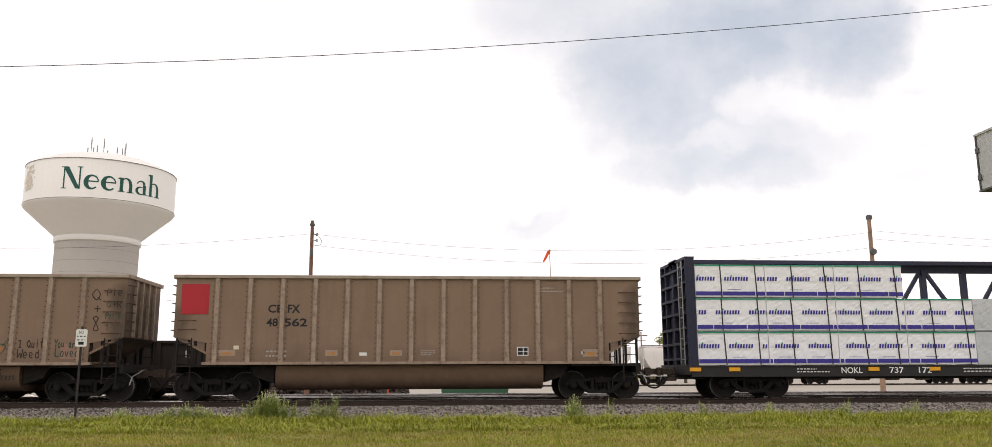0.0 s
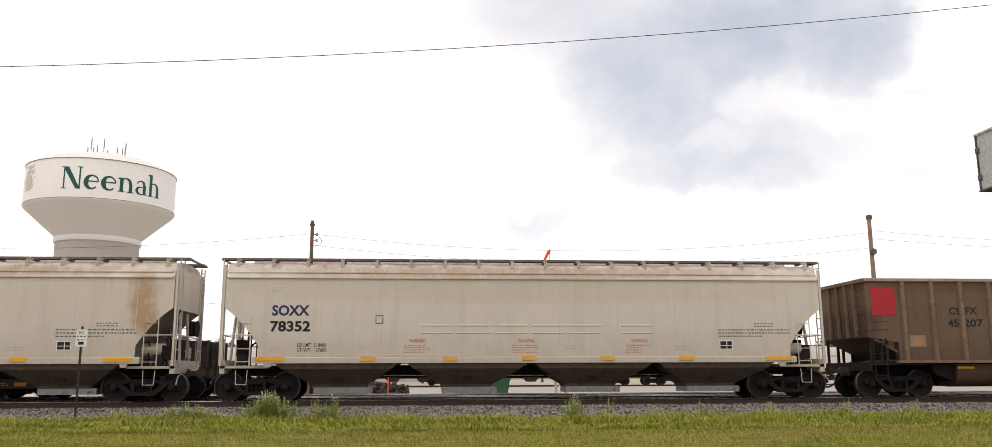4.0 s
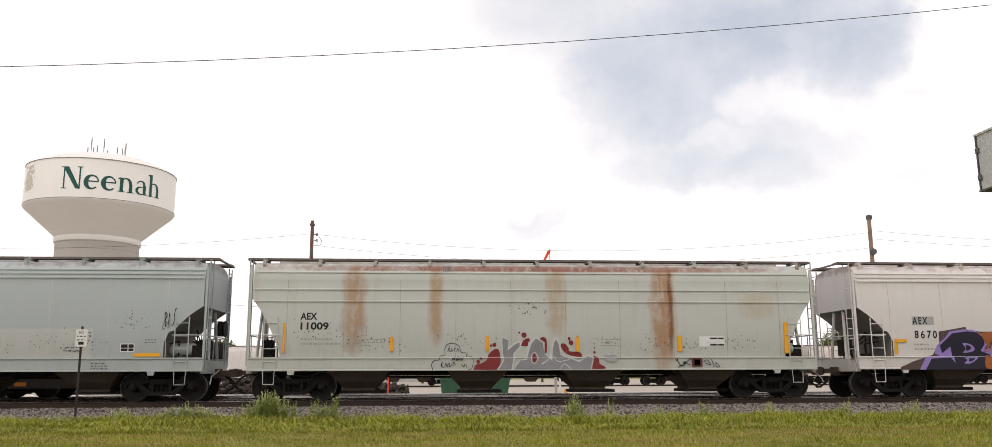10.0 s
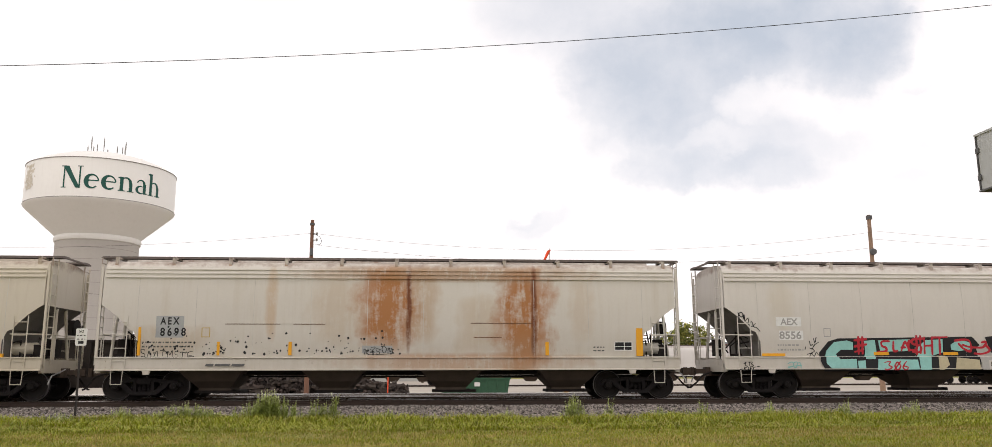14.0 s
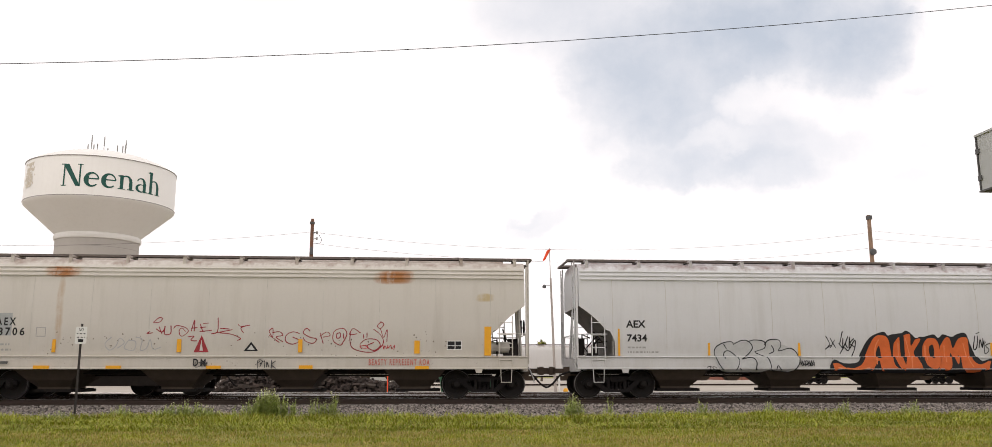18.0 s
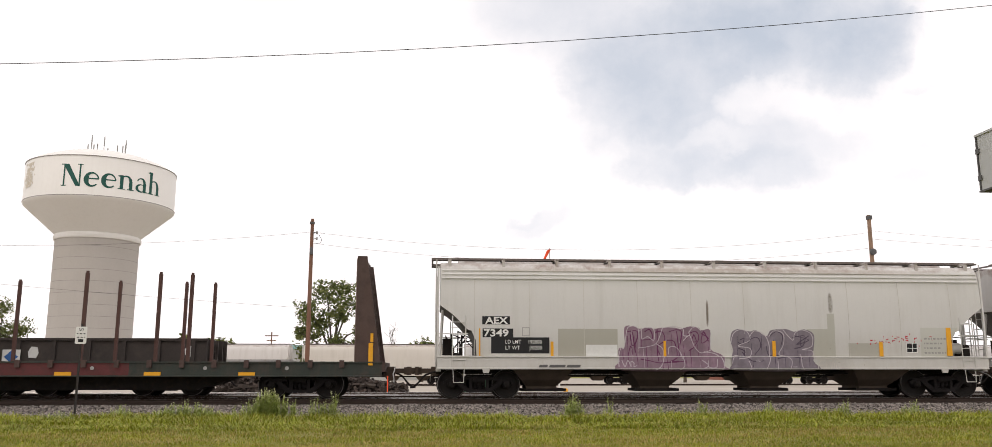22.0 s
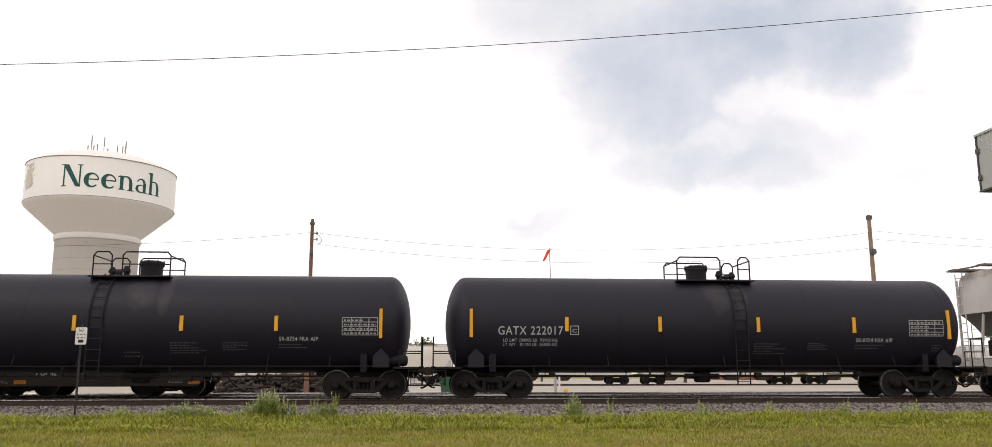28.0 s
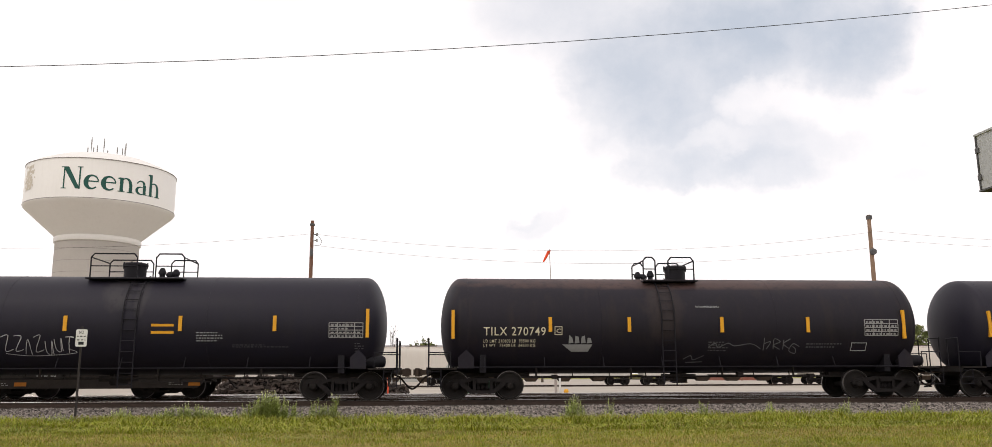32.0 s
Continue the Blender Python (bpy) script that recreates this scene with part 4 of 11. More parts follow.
def painted_shape(strokes, radius, surf, eps, name, material, car, label="", wob=0.012, cell=0.035):
    """One clean patch of paint: everything within a radius of the strokes."""
    seg = np.array([(*a, *b) for st in strokes for a, b in zip(st, st[1:])])
    lo, hi = seg.reshape(-1, 2).min(0) - radius - 0.08, seg.reshape(-1, 2).max(0) + radius + 0.08
    nx, nz = int((hi[0] - lo[0]) / cell) + 2, int((hi[1] - lo[1]) / cell) + 2
    gx, gz = np.meshgrid(lo[0] + cell * np.arange(nx), lo[1] + cell * np.arange(nz), indexing="ij")
    dist = np.full(gx.shape, 9.0)
    for ax, az, bx, bz in seg:
        dx, dz = bx - ax, bz - az
        t = np.clip(((gx - ax) * dx + (gz - az) * dz) / max(1e-9, dx * dx + dz * dz), 0, 1)
        dist = np.minimum(dist, np.hypot(gx - ax - t * dx, gz - az - t * dz))
    dist += wob * (np.sin(gx * 7.1 + gz * 3.3) + np.sin(gz * 9.7 - gx * 4.1)) * 0.5 - radius
    verts, faces, seen = [], [], {}

    def vert(key, x, z):
        if key not in seen:
            seen[key] = len(verts)
            verts.append((x, surf(z) - eps, z))
        return seen[key]
    for i in range(nx - 1):
        for j in range(nz - 1):
            ring = ((i, j), (i + 1, j), (i + 1, j + 1), (i, j + 1))
            d = [dist[p] for p in ring]
            if min(d) >= 0:
                continue
            poly = []
            for k in range(4):
                p, q, dp, dq = ring[k], ring[(k + 1) % 4], d[k], d[(k + 1) % 4]
                if dp < 0:
                    poly.append(vert(p, gx[p], gz[p]))
                if (dp < 0) != (dq < 0):
                    t = dp / (dp - dq)
                    poly.append(vert((min(p, q), max(p, q)), gx[p] + (gx[q] - gx[p]) * t, gz[p] + (gz[q] - gz[p]) * t))
            if len(poly) > 2:
                faces.append(poly)
    me = bpy.data.meshes.new(name)
    me.from_pydata(verts, [], faces)
    me.materials.append(material)
    return part(name, me, None, car, label)


def blotch(car, pts, color, surf, eps=0.005, name="graffiti_ground", wob=0.0, seed=1):
    """A field of paint inside a closed outline in x and z."""
    rnd = random.Random(seed)
    bm = bmesh.new()
    out = smooth_path(list(pts) + [pts[0]], 4)[:-1] if wob >= 0 else [Vector(p) for p in pts]
    f = bm.faces.new([bm.verts.new((p[0] + rnd.uniform(-wob, wob) if wob > 0 else p[0], p[1] + (rnd.uniform(-wob, wob) if wob > 0 else 0), 0)) for p in out])
    bmesh.ops.triangulate(bm, faces=[f])
    slice_bm(bm, 1, 0.16)
    for z in (1.333, 1.339):
        bmesh.ops.bisect_plane(bm, geom=bm.verts[:] + bm.edges[:] + bm.faces[:], plane_co=Vector((0, z, 0)), plane_no=Vector((0, 1, 0)))
    lay(bm, 0, 0, surf, eps)
    return part(name, bm, spray(color), car)


# ---- covered hopper cars ----
def hopper_profile(kind):
    if kind == "smooth":
        pts = ((0.90, 1.40), (1.33, 1.45), (1.9, 1.50), (2.6, 1.53), (3.2, 1.53), (3.78, 1.495), (3.82, 1.50), (4.0, 1.46), (4.15, 1.42), (4.28, 1.34), (4.36, 1.20), (4.41, 0.85), (4.44, 0.4), (4.45, 0.0))
    else:
        pts = ((0.90, 1.50), (1.17, 1.50), (1.9, 1.52), (2.6, 1.53), (3.2, 1.53), (3.84, 1.52), (3.88, 1.56), (3.95, 1.50), (4.10, 1.42), (4.26, 1.34), (4.34, 1.20), (4.40, 0.85), (4.43, 0.4), (4.44, 0.0))

    def surf(z):
        """Near side of the sheets, and of the sill below them."""
        if kind == "smooth" and 0.90 <= z <= 1.335:
            return -1.556
        if kind != "smooth" and 1.16 <= z <= 1.375:
            return -1.577
        for (a, wa), (b, wb) in zip(pts, pts[1:]):
            if z <= b:
                return -(wa + (wb - wa) * max(0, (z - a)) / (b - a))
        return 0.0
    return pts, surf


def hopper_car(label, half, kind, paint, chutes, truck_x, reach, slope, ribs, pressings=(3.84, 3.97, 4.10), pitch=1.82, sill=(0.93, 1.33), sill_paint=None, group="covered hopper cars", tank=True, deep=False, corner=0.0, tips=(0.18, 0.18)):
    """A covered hopper car of a long freight train. half: half the body's length. slope: (inset, top, foot) of the end slope sheets."""
    car = thing("covered_hopper_car", label, "hopper car", group)
    pts, surf = hopper_profile(kind)
    inset, ztop, zfoot = slope
    z_lo = sill[1] + 0.006
    zs = [z_lo + (3.78 - z_lo) * i / 12 for i in range(13)] + [p[0] for p in pts if p[0] > 3.78]
    end = half - 0.10

    def cut(e):
        """Foot of the sheet at a distance e from the body's end."""
        if e >= inset + 0.02:
            return z_lo
        if e >= inset:
            return zfoot
        k = e / inset
        return ztop + (zfoot - ztop) * (k - 0.10 * math.sin(k * math.pi) - corner * max(0, k - 0.75))
    stations = [0, 0.12] + [inset * i / 8 for i in range(1, 9)] + [inset + 0.02, inset + 0.03]
    xs = sorted({-end + e for e in stations} | {end - e for e in stations} | {-end + inset + 0.03 + (2 * end - 2 * inset - 0.06) * i / 10 for i in range(1, 10)})
    rings = []
    for x in xs:
        lo = cut(end - abs(x))
        ring = []
        for z in zs:
            zz = max(z, lo)
            ring.append((x, surf(zz), zz))
        ring += [(x, -y, z) for x, y, z in reversed(ring[:-1])]
        rings.append(ring)
    bm = bmesh.new()
    skin(bm, rings, closed=True, caps=True)
    bm.normal_update()
    bm.verts.ensure_lookup_table()
    bmesh.ops.remove_doubles(bm, verts=bm.verts[:], dist=0.0005)
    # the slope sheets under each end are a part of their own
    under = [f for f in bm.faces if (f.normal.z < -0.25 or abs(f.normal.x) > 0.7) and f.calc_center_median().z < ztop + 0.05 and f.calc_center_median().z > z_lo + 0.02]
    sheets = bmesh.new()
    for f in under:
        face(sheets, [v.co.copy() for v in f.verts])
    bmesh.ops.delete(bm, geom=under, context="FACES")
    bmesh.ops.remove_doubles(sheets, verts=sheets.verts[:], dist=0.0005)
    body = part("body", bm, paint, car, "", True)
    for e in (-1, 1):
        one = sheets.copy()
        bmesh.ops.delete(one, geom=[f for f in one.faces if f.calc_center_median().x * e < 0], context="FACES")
        part("slope_sheet", one, M["slope"], car, "grey end slope sheet, grime and shade in its colour")
    sheets.free()
    # horizontal pressings under the eaves
    sp = sill_paint or paint
    for z in pressings:
        for s in (-1, 1):
            bm = bmesh.new()
            y = -surf(z)
            h = 0.028
            skin(bm, [[(x, s * (y - 0.02), z - h), (x, s * (y + 0.036), z - h * 0.75), (x, s * (y + 0.036), z + h * 0.3), (x, s * (-surf(z + h) - 0.02), z + h)] for x in (-end + 0.05, end - 0.05)])
            part("pressing", bm, paint, body)
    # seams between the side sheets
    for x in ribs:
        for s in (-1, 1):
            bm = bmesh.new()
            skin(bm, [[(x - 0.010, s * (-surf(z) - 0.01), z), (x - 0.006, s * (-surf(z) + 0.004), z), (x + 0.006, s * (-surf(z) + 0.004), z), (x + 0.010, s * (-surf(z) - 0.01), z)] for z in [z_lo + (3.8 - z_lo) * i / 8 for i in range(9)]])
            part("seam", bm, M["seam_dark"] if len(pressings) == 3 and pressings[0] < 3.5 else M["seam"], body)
    # side sills with their flanges
    for s in (-1, 1):
        bm = bmesh.new()
        w = 1.555
        if kind == "smooth":
            prof = [(1.38, sill[0]), (w, sill[0]), (w, sill[0] + 0.035), (w - 0.035, sill[0] + 0.05), (w - 0.035, sill[1] - 0.03), (w, sill[1] - 0.02), (w, sill[1]), (1.38, sill[1] + 0.03)]
        else:
            prof = [(1.40, sill[0]), (w + 0.02, sill[0]), (w + 0.02, sill[1] - 0.03), (w - 0.03, sill[1]), (1.40, sill[1])]
        a = half - 0.02 if kind == "smooth" else half - inset + 0.05
        skin(bm, [[(x, s * y, z) for y, z in prof] for x in (-a, a)])
        part("side_sill", bm, sp, car)
    # end platforms, posts, ladders, rails
    for e in (-1, 1):
        bm = bmesh.new()
        box(bm, *sorted((e * (half - inset - 0.4), e * half)), -1.36, 1.36, 1.02, 1.10)
        box(bm, *sorted((e * (half - 0.14), e * (half + 0.02))), -1.36, 1.36, 0.86, 1.28)
        plat = part("end_platform", bm, sp, car)
        for s in (-1, 1):
            box_part("corner_post", plat, sp, *sorted((e * (half - 0.065), e * half)), *sorted((s * 1.43, s * 1.50)), 1.1, 4.22)
            part("side_ladder", ladder_bm((e * (half - 0.92), s * 1.54, 1.02), (e * 0.42, 0, 0), 1.6, 4, 0.014), sp, plat)
            bm = bmesh.new()
            pipe(bm, [(e * (half - 0.88), s * 1.54, 0.96), (e * (half - 0.86), s * 1.55, 0.52), (e * (half - 0.54), s * 1.55, 0.52), (e * (half - 0.52), s * 1.54, 0.96)], 0.013)
            part("stirrup", bm, sp, plat)
            bm = bmesh.new()
            pipe(bm, [(e * (half - 0.04), s * 1.46, 2.05), (e * (half - 0.5), s * 1.55, 2.05), (e * (half - 1.0), s * 1.54, 2.05)], 0.016)
            part("handrail", bm, sp, plat)
        part("end_ladder", ladder_bm((e * (half + 0.03), -1.42, 1.1), (0, 0.42, 0), 3.35, 10), sp, plat)
        part("end_ladder", ladder_bm((e * (half + 0.03), 1.0, 1.1), (0, 0.42, 0), 3.35, 10), sp, plat)
        bm = bmesh.new()
        for y in (-0.55, 0.55):
            rod(bm, (e * (half - 0.1), y, 1.1), (e * (end - 0.1), y * 0.6, 2.95), 0.05, 6)
        pipe(bm, [(e * half, -1.4, 2.05), (e * half, 1.4, 2.05)], 0.018)
        pipe(bm, [(e * half, -0.9, 1.1), (e * half, -0.9, 2.05)], 0.018)
        pipe(bm, [(e * half, 0.9, 1.1), (e * half, 0.9, 2.05)], 0.018)
        part("end_brace", bm, sp, plat)
        # brake rigging and piping on the platform
        bm = bmesh.new()
        rr = random.Random(7 + e)
        for k in range(7):
            px, py = e * (half - rr.uniform(0.25, 0.95)), rr.uniform(-1.25, 0.4)
            pipe(bm, [(px, py, 1.1), (px, py, rr.uniform(1.3, 2.2)), (px - e * rr.uniform(0.1, 0.5), py + rr.uniform(-0.4, 0.4), rr.uniform(1.3, 2.3))], 0.022)
        box(bm, *sorted((e * (half - 0.75), e * (half - 0.45))), -1.15, -0.85, 1.12, 1.45)
        box(bm, *sorted((e * (half - 0.5), e * (half - 0.2))), -0.2, 0.25, 1.4, 1.95)
        tagged(part("brake_rigging", bm, M["under"], plat, "dark brake rigging and pipes"), kind="stuff")
        # jacking pad and pin hole bracket
        bm = bmesh.new()
        prism(bm, [(e * (half - inset - 0.55), sill[0] + 0.02), (e * (half - inset - 0.30), sill[0] + 0.02), (e * (half - inset - 0.34), sill[0] - 0.12), (e * (half - inset - 0.51), sill[0] - 0.12)], -1.55, -1.48)
        part("pull_lug", bm, sp, plat)
    if tank:
        bm = bmesh.new()
        lathe(bm, [(0.02, -0.42), (0.15, -0.40), (0.2, -0.33), (0.2, 0.33), (0.15, 0.40), (0.02, 0.42)], 16, "x", 0, (half - 0.85, -0.75, 1.62))
        res = part("air_reservoir", bm, sp, car, "small cylindrical air reservoir", True)
        box_part("valve", res, M["under"], half - 0.55, half - 0.25, -0.95, -0.6, 1.3, 1.75, "", 0.02)
        bm = bmesh.new()
        lathe(bm, [(0.25, -0.012), (0.28, -0.012), (0.28, 0.012), (0.25, 0.012)], 20, "x", 0, (half + 0.10, 0.6, 2.35))
        for k in range(3):
            a = k * 1.047
            rod(bm, (half + 0.1, 0.6 - 0.26 * math.cos(a), 2.35 - 0.26 * math.sin(a)), (half + 0.1, 0.6 + 0.26 * math.cos(a), 2.35 + 0.26 * math.sin(a)), 0.012, 5)
        rod(bm, (half - 0.05, 0.6, 2.35), (half + 0.12, 0.6, 2.35), 0.02, 6)
        box(bm, half - 0.14, half + 0.02, 0.45, 0.75, 2.1, 2.6)
        part("brake_wheel", bm, M["under"], car, "hand brake wheel")
    # roof: running boards on brackets, hatch strip
    for s in (-1, 1):
        box_part("running_board", car, M["board"], -half - tips[0], half + tips[1], *sorted((s * 0.62, s * 1.0)), 4.50, 4.56)
    bm = bmesh.new()
    skin(bm, [[(x, -0.42, 4.42), (x, -0.36, 4.56), (x, 0.36, 4.56), (x, 0.42, 4.42)] for x in (-half + 0.7, half - 0.7)])
    part("roof_hatch", bm, paint, car)
    bm = bmesh.new()
    prism(bm, [(-0.05, 4.22), (0.05, 4.22), (0.05, 4.50), (-0.05, 4.50)], -1.37, -1.31)
    prism(bm, [(-0.05, 4.44), (0.05, 4.44), (0.05, 4.497), (-0.05, 4.497)], -1.37, -0.60)
    near = finish("bracket", bm, sp)
    n = max(4, round((2 * half - 0.8) / pitch))
    for i in range(n + 1):
        x = -half + 0.4 + (2 * half - 0.8) * i / n
        part("bracket", near, None, car, at=(x, 0, 0))
        b = part("bracket", near, None, car, at=(x, 0, 0))
        b.rotation_euler.z = math.pi
    bm = bmesh.new()
    box(bm, -half - tips[0] - 0.02, half + tips[1] + 0.02, -1.08, -1.02, 4.48, 4.53)
    box(bm, -half - tips[0] - 0.02, half + tips[1] + 0.02, 1.02, 1.08, 4.48, 4.53)
    for e, q in ((-1, tips[0]), (1, tips[1])):
        box(bm, *sorted((e * (half + q - 0.04), e * (half + q + 0.02))), -1.02, 1.02, 4.48, 4.53)
    part("roof_edge_rail", bm, M["board"], car)
    # underframe and discharge chutes
    box_part("center_sill", car, M["under"], -half, half, -0.32, 0.32, 0.78, 1.12)
    for cx in chutes:
        bm = bmesh.new()
        if deep:
            skin(bm, [[(cx - a, -b, z), (cx + a, -b, z), (cx + a, b, z), (cx - a, b, z)] for z, a, b in ((sill[0] + 0.05, 1.98, 1.45), (1.0, 1.72, 1.40), (0.50, 0.86, 0.65), (0.40, 0.82, 0.60))])
        else:
            skin(bm, [[(cx - a, -b, z), (cx + a, -b, z), (cx + a, b, z), (cx - a, b, z)] for z, a, b in ((1.34, 1.3, 1.38), (0.92, 0.98, 1.25), (0.60, 0.70, 0.95), (0.38, 0.50, 0.60), (0.30, 0.50, 0.60))])
        ch = part("discharge_chute", bm, M["chute_brown"] if deep else M["chute"], car, "dusty dark discharge chute")
        g = 0.80 if deep else 0.62
        bm = bmesh.new()
        box(bm, cx - g, cx + g + 0.2, -0.64, 0.64, 0.22, 0.31 if not deep else 0.41)
        rod(bm, (cx + g, -0.9, 0.30), (cx + g, 0.9, 0.30), 0.03, 8)
        part("gate", bm, M["galv"] if deep else M["under"], ch, "sliding outlet gate")
        if deep:
            box_part("bracket", ch, M["under"], cx - 0.16, cx + 0.16, -1.02, -0.95, 0.62, 0.80)
    bm = bmesh.new()
    pipe(bm, [(-half + 1, -0.62, 0.80), (half - 1, -0.62, 0.80)], 0.025)
    pipe(bm, [(-half + 1, 0.5, 0.74), (half - 1, 0.5, 0.74)], 0.03)
    part("brake_pipe", bm, M["under"], car)
    for s in (-1, 1):
        add_truck(car, s * truck_x)
    add_couplers(car, reach)
    return car, surf, body


# ---- the consist, from the head to the tail: where each car's middle stands when the clip begins ----
SPEED = 13.72
CONSIST = []


def hitch(car, x):
    car.location = (x, 0, 0)
    CONSIST.append((car, x))
    return car


def seams(half, n):
    return [(-half + 1.2) + (2 * half - 2.4) * i / n for i in range(n + 1)]


# ---- bathtub coal gondolas ----
M["coal_side"] = mat("dusty grey-brown gondola steel", (0.232, 0.158, 0.109), 0.75, 0.1, 0.14, 0.9, 0.2, 14.0, streak=0.32, streak_color=(0.14, 0.095, 0.065), low=(1.2, 1.75, 0.5, (0.12, 0.08, 0.055)), stains=((7.3, 2.6, 0.55, 1.2, 0.7, (0.05, 0.038, 0.03)), (-7.3, 2.2, 0.5, 0.8, 0.6, (0.06, 0.045, 0.035))))
M["coal_rib"] = mat("rust-edged gondola post", (0.32, 0.245, 0.185), 0.8, 0.1, 0.4, 3.0, 0.3, 20.0, dark=(0.13, 0.07, 0.042), streak=0.4, streak_color=(0.13, 0.07, 0.042))
M["coal_side_dark"] = mat("sooty red-brown gondola steel", (0.150, 0.098, 0.064), 0.75, 0.1, 0.2, 0.9, 0.2, 14.0, streak=0.4, streak_color=(0.085, 0.055, 0.036), low=(1.2, 2.1, 0.6, (0.075, 0.046, 0.03)), stains=((7.3, 2.6, 0.55, 1.2, 0.7, (0.04, 0.03, 0.024)), (-7.3, 2.2, 0.5, 0.8, 0.6, (0.05, 0.035, 0.028)), (-1, 3.75, 8.0, 0.35, 0.5, (0.10, 0.05, 0.03))))
M["coal_rib_dark"] = mat("rusted gondola post", (0.215, 0.145, 0.098), 0.8, 0.1, 0.35, 3.0, 0.3, 20.0, dark=(0.10, 0.05, 0.03), streak=0.5, streak_color=(0.085, 0.04, 0.024))
# low here paints the shade under the tub's curve
M["coal_tub_dark"] = mat("dark tub steel with shade at its foot", (0.105, 0.066, 0.043), 0.8, 0.1, 0.25, 0.6, 0.2, 12.0, low=(0.3, 0.95, 0.8, (0.03, 0.022, 0.017)))
M["coal_chord"] = mat("worn pale gondola top chord", (0.34, 0.285, 0.23), 0.7, 0.1, 0.2, 1.5, 0.2, 18.0, dark=(0.20, 0.13, 0.09))
# the tub's colour darkens downwards for the shade on its rounded underside
M["coal_tub"] = mat("brown tub sheet", (0.185, 0.120, 0.078), 0.75, 0.1, 0.25, 0.6, 0.2, 12.0, low=(0.3, 0.85, 0.7, (0.045, 0.033, 0.026)))
M["red_panel"] = mat("faded red end panel", (0.40, 0.022, 0.032), 0.6, 0, 0.15, 2, 0.1, streak=0.2, streak_color=(0.25, 0.03, 0.03))
M["rivet"] = mat("dark rivet head", (0.085, 0.05, 0.033), 0.7, 0.1, 0.2, 9, 0.1)


def flat_side(y):
    return lambda z: -y


def coal_car(label, sheet="coal_side", rib="coal_rib", tub="coal_tub"):
    car = thing("coal_gondola", label, "gondola car", "coal gondolas")
    surf = flat_side(1.60)
    top, bot, half, cutx = 3.84, 1.18, 7.36, 6.34
    for s in (-1, 1):
        bm = bmesh.new()
        prism(bm, [(-half, top), (half, top), (half, 1.98), (cutx, 1.80), (cutx, bot), (-cutx, bot), (-cutx, 1.80), (-half, 1.98)], *sorted((s * 1.56, s * 1.60)))
        side = part("side_sheet", bm, M[sheet], car)
        bm = bmesh.new()
        box(bm, -half - 0.03, half + 0.03, *sorted((s * 1.53, s * 1.67)), top - 0.02, top + 0.09)
        bmesh.ops.bevel(bm, geom=bm.edges[:], offset=0.015, segments=1, affect="EDGES")
        part("top_chord", bm, M["coal_chord"], car)
        bm = bmesh.new()
        box(bm, -cutx - 0.1, cutx + 0.1, *sorted((s * 1.50, s * 1.68)), bot - 0.05, bot + 0.035)
        part("side_sill", bm, M[rib], car)
        for i in range(13):
            x = -6.08 + 1.013 * i
            bm = bmesh.new()
            skin(bm, [[(x - 0.085, s * 1.595, z), (x - 0.06, s * 1.665, z), (x + 0.06, s * 1.665, z), (x + 0.085, s * 1.595, z)] for z in (bot + 0.03, top - 0.02)])
            post = part("side_post", bm, M[rib], side, "rust-streaked vertical side post")
            bm = bmesh.new()
            for dx in (-0.125, 0.125):
                for k in range(16):
                    z = bot + 0.12 + k * 0.162
                    box(bm, x + dx - 0.016, x + dx + 0.016, *sorted((s * 1.599, s * 1.612)), z - 0.016, z + 0.016)
            tagged(part("rivet", bm, M["rivet"], post), kind="stuff")
    for e in (-1, 1):
        bm = bmesh.new()
        prism(bm, [(e * half, top), (e * (half - 0.05), top), (e * (half - 0.05), 2.05), (e * (cutx - 0.4), 1.3), (e * (cutx - 0.36), 1.25), (e * half, 1.98)], -1.56, 1.56)
        part("end_sheet", bm, M[sheet], car)
        bm = bmesh.new()
        box(bm, *sorted((e * (half - 0.03), e * (half + 0.09))), -1.62, 1.62, top - 0.03, top + 0.085)
        for y in (-0.9, -0.3, 0.3, 0.9):
            box(bm, *sorted((e * half, e * (half + 0.08))), y - 0.05, y + 0.05, 2.0, top - 0.04)
        part("end_chord", bm, M[rib], car)
        bm = bmesh.new()
        box(bm, *sorted((e * (cutx - 1.2), e * (half + 0.02))), -1.50, 1.50, 1.06, 1.14)
        box(bm, *sorted((e * (half - 0.10), e * (half + 0.03))), -1.52, 1.52, 0.88, 1.16)
        plat = part("end_platform", bm, M["under"], car)
        for s in (-1, 1):
            for dx in (0.06, 0.42, 0.62, 0.95):
                box_part("post", plat, M["under"], *sorted((e * (half - dx), e * (half - dx - 0.07))), *sorted((s * 1.46, s * 1.54)), 1.14, 1.99)
            part("ladder", ladder_bm((e * (half - 0.56), s * 1.62, 0.55), (e * 0.42, 0, 0), 1.4, 4), M["under"], plat)
            bm = bmesh.new()
            for k in range(5):
                z = 2.1 + 0.33 * k
                pipe(bm, [(e * (half - 0.66), s * 1.60, z), (e * (half - 0.66), s * 1.66, z), (e * (half - 0.14), s * 1.66, z), (e * (half - 0.14), s * 1.60, z)], 0.014)
            if e > 0 or s > 0:
                part("grab_irons", bm, M["rivet"], plat)
            else:
                bm.free()
                bm = bmesh.new()
                for k in range(2):
                    z = 2.22 + 0.28 * k
                    pipe(bm, [(e * (half - 0.66), s * 1.60, z), (e * (half - 0.66), s * 1.66, z), (e * (half - 0.14), s * 1.66, z), (e * (half - 0.14), s * 1.60, z)], 0.014)
                part("grab_irons", bm, M["rivet"], plat)
        bm = bmesh.new()
